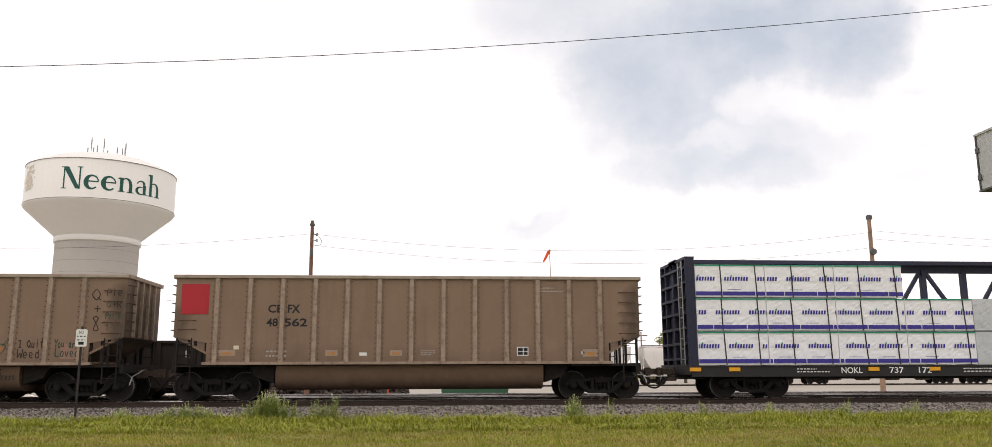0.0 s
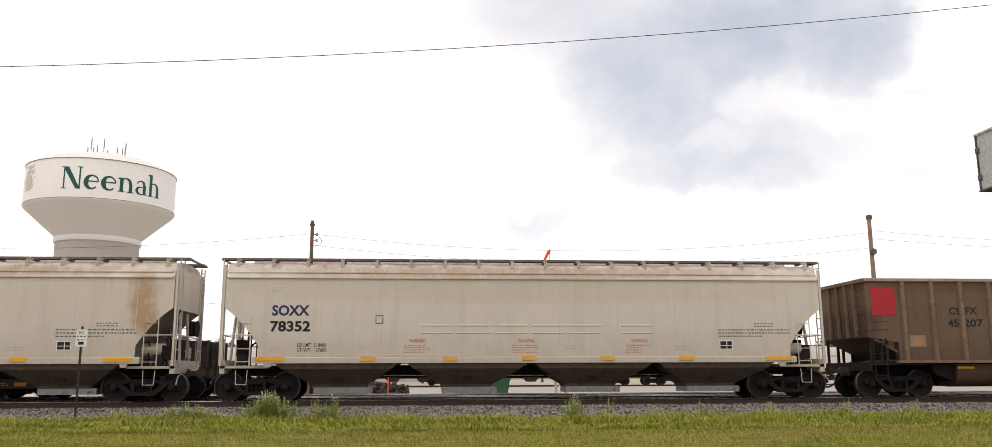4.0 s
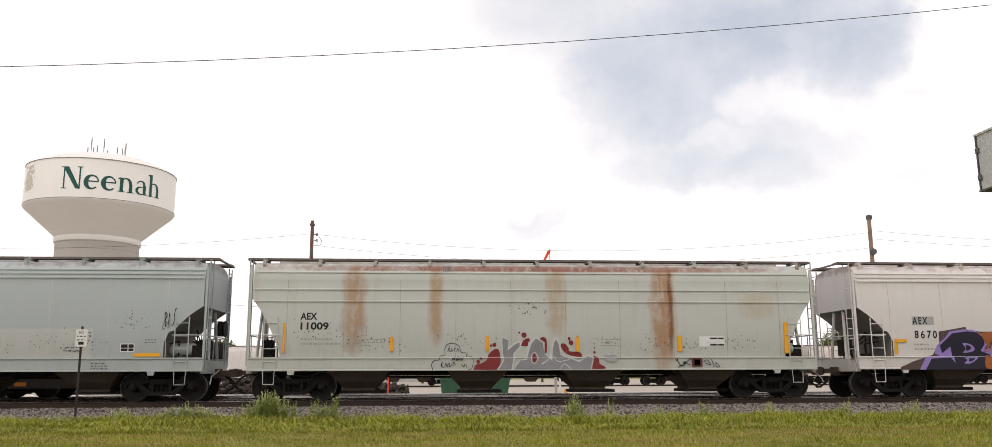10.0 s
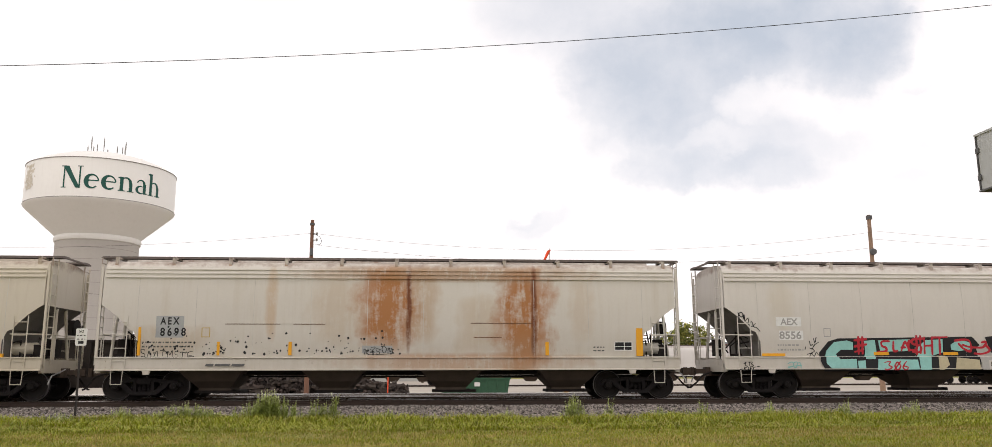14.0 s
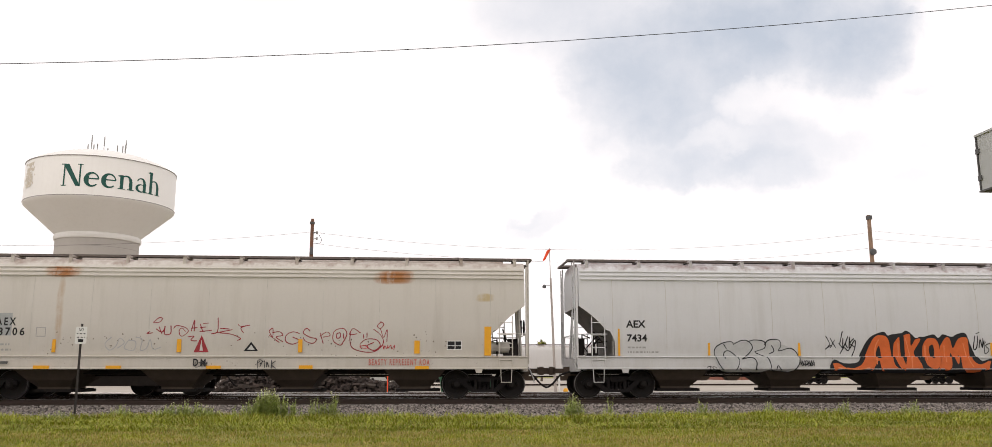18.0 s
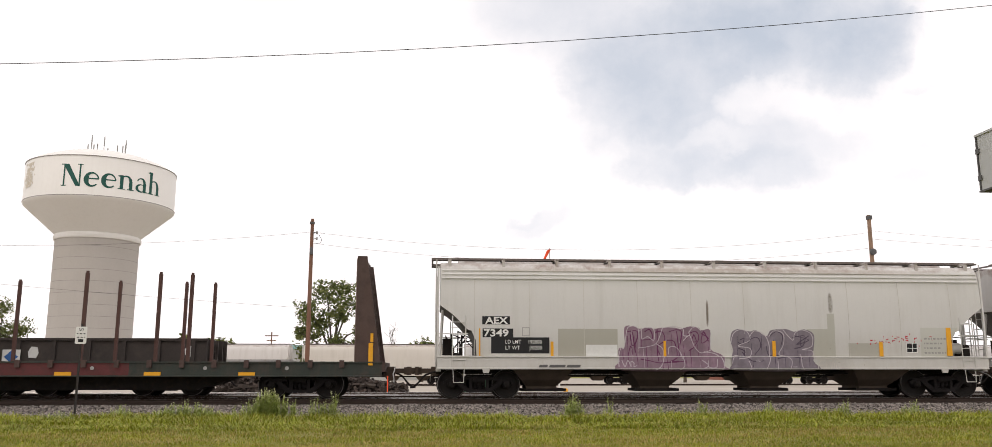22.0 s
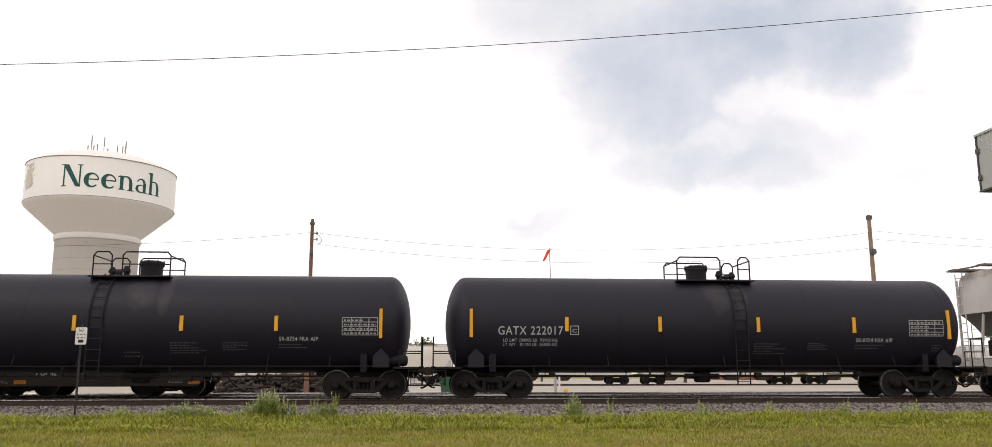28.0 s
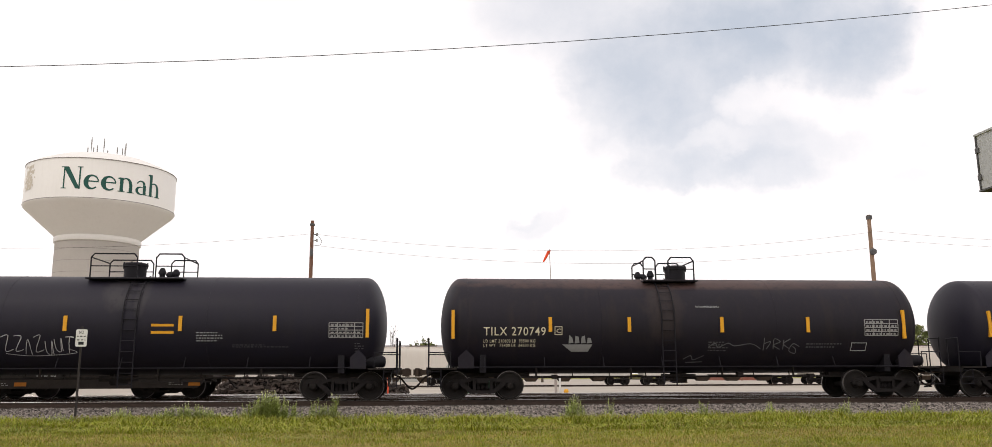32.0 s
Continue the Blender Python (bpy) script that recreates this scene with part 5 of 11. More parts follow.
        for k in range(6):
            pipe(bm, [(e * half, -1.5, 2.2 + 0.28 * k), (e * (half + 0.12), -1.5, 2.2 + 0.28 * k), (e * (half + 0.12), -1.08, 2.2 + 0.28 * k), (e * half, -1.08, 2.2 + 0.28 * k)], 0.014)
        part("end_rungs", bm, M["rivet"], plat)
    # floor and the two tubs
    box_part("floor", car, M[tub], -cutx + 0.3, cutx - 0.3, -1.55, 1.55, 1.16, 1.20)
    for s in (-1, 1):
        bm = bmesh.new()
        ring = [(0.12, 1.10), (1.34, 1.10), (1.35, 0.85), (1.30, 0.62), (1.16, 0.45), (0.95, 0.36), (0.7, 0.34), (0.3, 0.36), (0.12, 0.42)]
        skin(bm, [[(x, s * y, z) for y, z in ring] for x in (-4.24, -4.16, 4.16, 4.24)])
        part("tub", bm, M[tub], car, "rounded brown bathtub floor sheet", True)
    box_part("center_sill", car, M["under"], -half, half, -0.3, 0.3, 0.72, 1.14)
    for e in (-1, 1):
        bm = bmesh.new()
        prism(bm, [(e * 4.3, 1.12), (e * 5.1, 1.12), (e * 4.9, 0.75), (e * 4.3, 0.55)], -1.2, 1.2)
        part("tub_end", bm, M["under"], car)
        add_truck(car, e * 6.15)
    bm = bmesh.new()
    prism(bm, [(-7.18, 2.69), (-6.34, 2.69), (-6.34, 3.64), (-7.18, 3.64)], -1.612, -1.60)
    part("end_panel", bm, M["red_panel"], car, "faded red square panel")
    add_couplers(car, 8.1)
    return car, surf


# ---- tank cars ----
M["tank_black"] = mat("satin black tank paint", (0.0150, 0.0132, 0.0225), 0.5, 0, 0.2, 0.7, 0.04, 10.0, spec=0.22, streak=0.2, streak_color=(0.026, 0.023, 0.024), low=(0.8, 1.6, 0.5, (0.022, 0.018, 0.016)), stains=((0.25, 3.6, 0.5, 0.9, 0.5, (0.055, 0.05, 0.052)), (1.0, 3.5, 0.25, 1.0, 0.45, (0.055, 0.05, 0.052))))
M["tank_dusty"] = mat("dusty black tank paint", (0.0145, 0.0120, 0.0185), 0.55, 0, 0.25, 0.7, 0.04, 10.0, spec=0.2, stains=((0, 3.9, 9, 0.35, 0.9, (0.07, 0.042, 0.038)), (-0.8, 3.0, 0.7, 1.3, 0.6, (0.045, 0.034, 0.032))), streak=0.45, streak_color=(0.030, 0.023, 0.020))
M["tank_sprayed"] = mat("satin black tank paint dusted with white spray", (0.0150, 0.0132, 0.0225), 0.5, 0, 0.2, 0.7, 0.04, 10.0, spec=0.22, streak=0.2, streak_color=(0.026, 0.023, 0.024), stains=((-3.6, 3.3, 0.9, 0.6, 0.35, (0.09, 0.09, 0.095)), (-1.9, 3.1, 1.6, 0.5, 0.30, (0.07, 0.07, 0.075)), (-2.0, 1.9, 2.3, 0.8, 0.18, (0.09, 0.09, 0.09)), (4.2, 2.9, 1.0, 0.5, 0.3, (0.08, 0.08, 0.085)), (0.9, 3.4, 0.5, 0.7, 0.45, (0.06, 0.055, 0.055))))
M["tank_steel"] = mat("black painted fittings", (0.012, 0.011, 0.015), 0.6, 0, 0.25, 5, 0.15, spec=0.2)


def tank_surf(z, r=1.60, zc=2.425):
    d = max(-0.995, min(0.995, (z - zc) / r))
    return -r * math.sqrt(1 - d * d)


def tank_car(label, half, truck_x, reach, ladder_x, man_x, rails, paint):
    """A black tank car. rails: (x0, x1) of the top platform's two railings."""
    car = thing("tank_car", label, "tank car", "tank cars")
    R, zc = 1.60, 2.425
    prof = [(0.02, -half)]
    for i in range(1, 13):
        a = math.pi / 2 * i / 12
        prof.append((R * math.sin(a), -half + 0.66 * (1 - math.cos(a))))
    prof += [(r, -x) for r, x in reversed(prof)]
    bm = bmesh.new()
    lathe(bm, prof, 64, "x", 0, (0, 0, zc))
    tank = part("tank", bm, paint, car, "black cylindrical tank shell", True)
    for x in (-half + 0.85, -half * 0.36, half * 0.36, half - 0.85):
        bm = bmesh.new()
        lathe(bm, [(R - 0.01, x - 0.02), (R + 0.005, x - 0.012), (R + 0.005, x + 0.012), (R - 0.01, x + 0.02)], 64, "x", 0, (0, 0, zc))
        part("weld_band", bm, paint, tank)
    # saddles, stub sills, end platforms
    for e in (-1, 1):
        bm = bmesh.new()
        box(bm, *sorted((e * (truck_x - 1.6), e * (half + 0.25))), -0.33, 0.33, 0.72, 1.02)
        part("stub_sill", bm, M["under"], car)
        bm = bmesh.new()
        ring = []
        for i in range(13):
            a = radians(-52 + 104 * i / 12)
            ring.append((math.sin(a) * (R + 0.015), zc - math.cos(a) * (R + 0.015)))
        pts = ring + [(1.25, 0.86), (-1.25, 0.86)]
        skin(bm, [[(x, y, z) for y, z in pts] for x in (e * truck_x - 0.10, e * truck_x + 0.10)])
        part("saddle", bm, M["tank_steel"], car)
        bm = bmesh.new()
        prism(bm, [(e * (truck_x + 0.55), 1.60), (e * (truck_x + 0.80), 1.35), (e * (truck_x + 0.80), 1.0), (e * (truck_x + 0.3), 1.0), (e * (truck_x + 0.3), 1.35)], -1.44, -1.40)
        part("gusset", bm, paint, car)
        bm = bmesh.new()
        box(bm, *sorted((e * (half - 0.5), e * (half + 0.45))), -1.5, 1.5, 0.96, 1.02)
        box(bm, *sorted((e * (half + 0.33), e * (half + 0.47))), -1.5, 1.5, 0.84, 1.03)
        plat = part("end_platform", bm, M["under"], car)
        for s in (-1, 1):
            bm = bmesh.new()
            x = e * (half + 0.40)
            pipe(bm, [(x, s * 1.45, 1.0), (x, s * 1.45, 1.95), (x, s * 0.85, 1.95), (x, s * 0.85, 1.0)], 0.022)
            pipe(bm, [(e * (half + 0.4), s * 1.48, 1.5), (e * (half - 0.3), s * 1.55, 1.5), (e * (half - 0.3), s * 1.52, 1.0)], 0.018)
            part("end_rail", bm, M["tank_steel"], plat)
            bm = bmesh.new()
            for k in range(3):
                rod(bm, (e * (half + 0.0), s * 1.5, 0.45 + 0.22 * k), (e * (half + 0.42), s * 1.5, 0.45 + 0.22 * k), 0.014, 6)
            rod(bm, (e * half, s * 1.5, 0.42), (e * half, s * 1.5, 1.0), 0.016, 6)
            rod(bm, (e * (half + 0.42), s * 1.5, 0.42), (e * (half + 0.42), s * 1.5, 1.0), 0.016, 6)
            part("step", bm, M["tank_steel"], plat)
        add_truck(car, e * truck_x)
    bm = bmesh.new()
    for s in (-1, 1):
        pipe(bm, [(-half + 0.6, s * 1.42, 1.03), (half - 0.6, s * 1.42, 1.03)], 0.022)
        k = -half + 1.4
        while k < half - 1.2:
            rod(bm, (k, s * 1.42, 1.03), (k, s * 1.25, 1.36), 0.016, 5)
            k += 1.93
    part("side_rail", bm, M["tank_steel"], car)
    bm = bmesh.new()
    pipe(bm, [(-truck_x + 1.2, -0.45, 0.72), (truck_x - 1.2, -0.45, 0.72)], 0.03)
    for k in range(9):
        x = -truck_x + 1.8 + k * (2 * truck_x - 3.6) / 8
        rod(bm, (x, -0.45, 0.72), (x, -0.40, 0.95), 0.018, 5)
    lathe(bm, [(0.22, 0.50), (0.28, 0.55), (0.28, 0.86)], 14)
    box(bm, -0.5, 0.5, -0.35, 0.35, 0.62, 0.80)
    part("bottom_outlet", bm, M["under"], car)
    # brake gear hung below the shell
    rr = random.Random(int(half * 100))
    for k in range(4):
        x = -truck_x + 2.2 + k * (2 * truck_x - 4.4) / 3 + rr.uniform(-0.4, 0.4)
        z = rr.uniform(0.5, 0.66)
        box_part("brake_valve", car, M["under"], x - 0.09, x + 0.11, -0.85, -0.6, z + 0.06, z + 0.2, "", 0.02)
        part("brake_rod", pipe(bmesh.new(), [(x - 1.1, -0.78, z + 0.12), (x + 1.1, -0.78, z + 0.1)], 0.02), M["under"], car)
        box_part("hanger", car, M["under"], x - 0.62, x - 0.57, -0.8, -0.72, z + 0.1, 1.05)
    bm = bmesh.new()
    lathe(bm, [(0.02, -0.5), (0.14, -0.48), (0.19, -0.4), (0.19, 0.4), (0.14, 0.48), (0.02, 0.5)], 14, "x", 0, (truck_x + 0.9, -0.95, 1.22))
    part("air_reservoir", bm, M["tank_steel"], car, "small black air reservoir", True)
    # ladder over the shell
    bm = bmesh.new()
    path = [(-1.64, 0.45), (-1.64, 2.4)] + [(-(R + 0.07) * math.cos(radians(a)), zc + (R + 0.07) * math.sin(radians(a))) for a in (12, 24, 36, 48, 60, 70)]
    for dx in (-0.21, 0.21):
        pipe(bm, [(ladder_x + dx, y, z) for y, z in path], 0.022)
    ln = [0.0]
    for a, b in zip(path, path[1:]):
        ln.append(ln[-1] + math.hypot(b[0] - a[0], b[1] - a[1]))
    d = 0.1
    while d < ln[-1]:
        i = max(k for k in range(len(ln)) if ln[k] <= d)
        i = min(i, len(path) - 2)
        t = (d - ln[i]) / (ln[i + 1] - ln[i])
        y, z = path[i][0] + (path[i + 1][0] - path[i][0]) * t, path[i][1] + (path[i + 1][1] - path[i][1]) * t
        rod(bm, (ladder_x - 0.21, y, z), (ladder_x + 0.21, y, z), 0.015, 6)
        d += 0.33
    part("ladder", bm, M["tank_steel"], car, "black steel ladder curved over the shell")
    # top platform, manway and valves
    lo, hi = min(r[0] for r in rails), max(r[1] for r in rails)
    bm = bmesh.new()
    box(bm, lo - 0.05, hi + 0.05, -1.05, -0.55, 3.86, 3.90)
    box(bm, lo - 0.05, hi + 0.05, 0.55, 1.05, 3.86, 3.90)
    box(bm, lo - 0.05, lo + 0.4, -0.6, 0.6, 3.88, 3.92)
    box(bm, hi - 0.4, hi + 0.05, -0.6, 0.6, 3.88, 3.92)
    plat = part("top_platform", bm, M["tank_steel"], car)
    for x0, x1 in rails:
        for s in (-1, 1):
            bm = bmesh.new()
            h = 4.70
            pipe(bm, [(x0, s * 0.8, 3.9), (x0, s * 0.8, h - 0.12), (x0 + 0.10, s * 0.8, h), (x1 - 0.10, s * 0.8, h), (x1, s * 0.8, h - 0.12), (x1, s * 0.8, 3.9)], 0.024)
            pipe(bm, [(x0, s * 0.8, 4.3), (x1, s * 0.8, 4.3)], 0.018)
            part("railing", bm, M["tank_steel"], plat)
        for x in ((x0,) if x0 == lo else (x1,)):
            bm = bmesh.new()
            pipe(bm, [(x, -0.8, 4.58), (x, 0.8, 4.58)], 0.022)
            part("railing", bm, M["tank_steel"], plat)
    bm = bmesh.new()
    lathe(bm, [(0.35, 3.85), (0.35, 4.38), (0.40, 4.39), (0.40, 4.45), (0.30, 4.50), (0.02, 4.52)], 24, "z", 0, (man_x, 0, 0))
    man = part("manway", bm, M["tank_steel"], car, "round black manway dome", True)
    bm = bmesh.new()
    for k in range(8):
        a = k * 0.785
        rod(bm, (man_x + 0.38 * math.cos(a), 0.38 * math.sin(a), 4.30), (man_x + 0.38 * math.cos(a), 0.38 * math.sin(a), 4.50), 0.025, 6)
    part("bolts", bm, M["tank_steel"], man)
    for dx, h in ((0.85, 0.35), (1.1, 0.22), (1.3, 0.3)):
        sx = man_x + (dx if man_x + dx < hi else -dx)
        bm = bmesh.new()
        lathe(bm, [(0.09, 3.9), (0.09, 3.95 + h * 0.5), (0.13, 3.97 + h * 0.5), (0.13, 4.0 + h * 0.6), (0.06, 4.0 + h)], 12, "z", 0, (sx, 0.1, 0))
        part("valve", bm, M["tank_steel"], car, "", True)
    add_couplers(car, reach)
    return car, tank_surf


# ---- bulkhead flat car ----
M["flat_green"] = mat("dark green flat car paint", (0.035, 0.042, 0.036), 0.75, 0, 0.35, 1.2, 0.25, 16.0, dark=(0.065, 0.05, 0.04), streak=0.4, streak_color=(0.09, 0.06, 0.045))
M["flat_red"] = mat("dull red flat car paint", (0.11, 0.032, 0.032), 0.75, 0, 0.3, 1.5, 0.2, 16.0, dark=(0.06, 0.035, 0.03))
M["bulk_wood"] = mat("weathered grey-brown bulkhead plank", (0.235, 0.165, 0.135), 0.9, 0, 0.3, 1.0, 0.6, 18.0, dark=(0.17, 0.12, 0.10), streak=0.75, streak_color=(0.12, 0.085, 0.07))
M["bulk_steel"] = mat("dark rusted bulkhead steel", (0.082, 0.055, 0.048), 0.8, 0.05, 0.3, 1.5, 0.3, 14, dark=(0.05, 0.036, 0.032), streak=0.3, streak_color=(0.11, 0.06, 0.045))
M["stake"] = mat("rusty brown steel stake", (0.085, 0.045, 0.038), 0.8, 0.1, 0.3, 2, 0.3)


def bulkhead_flat():
    car = thing("bulkhead_flat_car", "empty dark green bulkhead flat car with timber-faced ends and steel stakes", "flat car")
    surf = flat_side(1.50)
    half = 10.85
    for s in (-1, 1):
        bm = bmesh.new()
        skin(bm, [[(x, s * y, z) for y, z in ((1.40, 0.70), (1.54, 0.70), (1.54, 0.735), (1.50, 0.74), (1.50, 1.12), (1.54, 1.125), (1.54, 1.165), (1.40, 1.165))] for x in (-half, half)])
        part("side_sill", bm, M["flat_green"], car)
    bm = bmesh.new()
    box(bm, -half, half, -1.4, 1.4, 1.06, 1.15)
    part("deck", bm, M["bulk_wood"], car, "worn timber deck")
    bm = bmesh.new()
    prism(bm, [(-half, 0.75), (-6.2, 0.75), (-4.6, 0.28), (4.9, 0.28), (6.4, 0.75), (half, 0.75), (half, 1.1), (-half, 1.1)], -0.5, 0.5)
    part("fishbelly_sill", bm, M["under"], car, "deep black fishbelly centre sill")
    for e in (-1, 1):
        bulk = part("bulkhead", prism(bmesh.new(), [(e * 10.02, 1.15), (e * 10.22, 1.15), (e * 10.18, 4.50), (e * 10.02, 4.50)], -1.36, 1.36), M["bulk_steel"], car, "tall tapered steel bulkhead")
        for s in (-1, 1):
            part("gusset", prism(bmesh.new(), [(e * 10.0, 0.74), (e * 10.85, 0.74), (e * 10.30, 4.53), (e * 10.0, 4.53)], *sorted((s * 1.36, s * 1.48))), M["bulk_steel"], bulk)
        for k in range(4):
            y = -0.82 + 0.55 * k
            part("stiffener", prism(bmesh.new(), [(e * 10.20, 1.15), (e * 10.72, 1.15), (e * 10.28, 4.45), (e * 10.20, 4.45)], y - 0.04, y + 0.04), M["bulk_steel"], bulk)
        for k in range(5):
            z = 1.7 + 0.6 * k
            box_part("cross_rib", bulk, M["bulk_steel"], *sorted((e * 10.19, e * (10.62 - 0.085 * k))), -1.34, 1.34, z - 0.03, z + 0.03)
        for k in range(9):
            y = -1.34 + 0.2978 * k
            box_part("plank", bulk, M["bulk_wood"], *sorted((e * 9.96, e * (10.015 - 0.006 * (k % 3)))), y + 0.008, y + 0.290, 1.17, 4.47 - 0.022 * ((k * 5) % 4))
        box_part("seam_strip", bulk, M["galv"], *sorted((e * 9.945, e * 9.96)), -0.045, -0.012, 1.17, 4.44, "pale worn strip down the planks")
        add_truck(car, e * 8.25)
        bm = bmesh.new()
        box(bm, *sorted((e * 10.4, e * 10.95)), -1.488, 1.488, 0.85, 1.145)
        part("end_sill", bm, M["bulk_steel"], car)
        strip(car, *sorted((e * 10.42, e * 10.56)), 1.05, 1.75, flat_side(1.5))
        strip(car, *sorted((e * 10.47, e * 10.56)), 1.78, 2.05, flat_side(1.5))
    pockets = [-10 + 0.98 * i for i in range(21)]
    for x in pockets:
        for s in (-1, 1):
            box_part("stake_pocket", car, M["bulk_steel"], x - 0.07, x + 0.07, *sorted((s * 1.50, s * 1.60)), 0.98, 1.21)
    for x, h in ((-5.04, 3.92), (-3.98, 3.91), (-1.76, 3.93), (1.60, 3.92), (3.85, 3.90), (4.83, 3.88)):
        for s in (-1, 1):
            bm = bmesh.new()
            box(bm, x - 0.05, x + 0.05, s * 1.42 - 0.05, s * 1.42 + 0.05, 1.1, h)
            box(bm, x - 0.035, x + 0.035, s * 1.42 - 0.035, s * 1.42 + 0.035, h, h + 0.06)
            part("stake", bm, M["stake"], car, "upright rusty steel stake")
    for x, z in ((-9.1, 0.81), (-6.7, 0.98), (-2.52, 0.80), (1.15, 0.79), (3.82, 0.79), (6.68, 0.78)):
        strip(car, x - 0.25, x + 0.25, z - 0.055, z + 0.055, flat_side(1.505))
    plate(car, -2.35, 3.1, 0.745, 1.12, M["flat_red"], surf, "dull red repainted sill panel", 0.004)
    plate(car, -7.6, -2.8, 0.745, 1.12, M["bulk_steel"], surf, "dark brown number panel", 0.004)
    writing(car, "ZEKX", -6.95, 0.82, 0.19, M["white"], surf, 0.66, "white reporting marks", 0.009)
    writing(car, "864353", -6.0, 0.82, 0.19, M["white"], surf, 1.06, "white reporting marks", 0.009)
    small_print(car, -4.8, -3.9, 0.84, 1.0, 3, M["grey"], surf, 4)
    frame_mark(car, -3.7, -3.4, 0.82, 1.08, M["grey"], surf, 0.02)
    writing(car, "RIT", -3.05, 0.84, 0.17, spray((0.10, 0.105, 0.10), 0.7), surf, 0.5)
    for x in (-9.6, -1.2, 2.0, 5.4, 7.9):
        bm = bmesh.new()
        lathe(bm, [(0.05, -1.512), (0.06, -1.512), (0.06, -1.50), (0.02, -1.499)], 12, "y", 0, (x, 0, 0.96))
        part("round_mark", bm, M["galv"], car)
    # a length of chain and wrapped dunnage left on the deck
    rnd = random.Random(4)
    bm = bmesh.new()
    for i in range(16):
        x, y = -7.6 + rnd.uniform(-0.7, 0.7), rnd.uniform(-0.9, 0.3)
        r = rnd.uniform(0.08, 0.2)
        lathe(bm, [(r * 0.5, 1.15), (r, 1.2), (r * 0.8, 1.2 + r), (r * 0.1, 1.2 + r * 1.3)], 7, "z", 0, (x, y, 0))
    part("deck_debris", bm, M["under"], car, "heap of dark debris on the deck")
    bm = bmesh.new()
    box(bm, 5.9, 7.9, -0.9, -0.3, 1.15, 1.24)
    part("dunnage", bm, M["galv"], car, "pale board lying on the deck")
    add_couplers(car, 11.75)
    return car, surf


# ---- centre-beam lumber car ----
M["beam_blue"] = mat("dark blue car paint", (0.018, 0.022, 0.045), 0.6, 0, 0.3, 1.2, 0.15, 14, dark=(0.05, 0.035, 0.03))
M["beam_black"] = mat("black sill paint", (0.022, 0.021, 0.021), 0.65, 0, 0.3, 1.2, 0.15, 14)
M["wrap"] = mat("white lumber wrap", (0.80, 0.80, 0.82), 0.38, 0, 0.06, 1.2, 0.9, 3.0, streak=0.12, streak_color=(0.55, 0.55, 0.57))
M["wrap_blue"] = mat("blue print on lumber wrap", (0.045, 0.035, 0.26), 0.5, 0, 0.12, 2, 0.05)
M["wrap_green"] = mat("green edge of lumber wrap", (0.02, 0.26, 0.16), 0.5, 0, 0.12, 2, 0.05)
M["wrap_grey"] = mat("greyish plastic wrap", (0.5, 0.52, 0.53), 0.4, 0, 0.15, 1.5, 0.4, 5)
M["strap"] = mat("dark load strap", (0.03, 0.03, 0.034), 0.6, 0, 0.1, 4, 0.05)


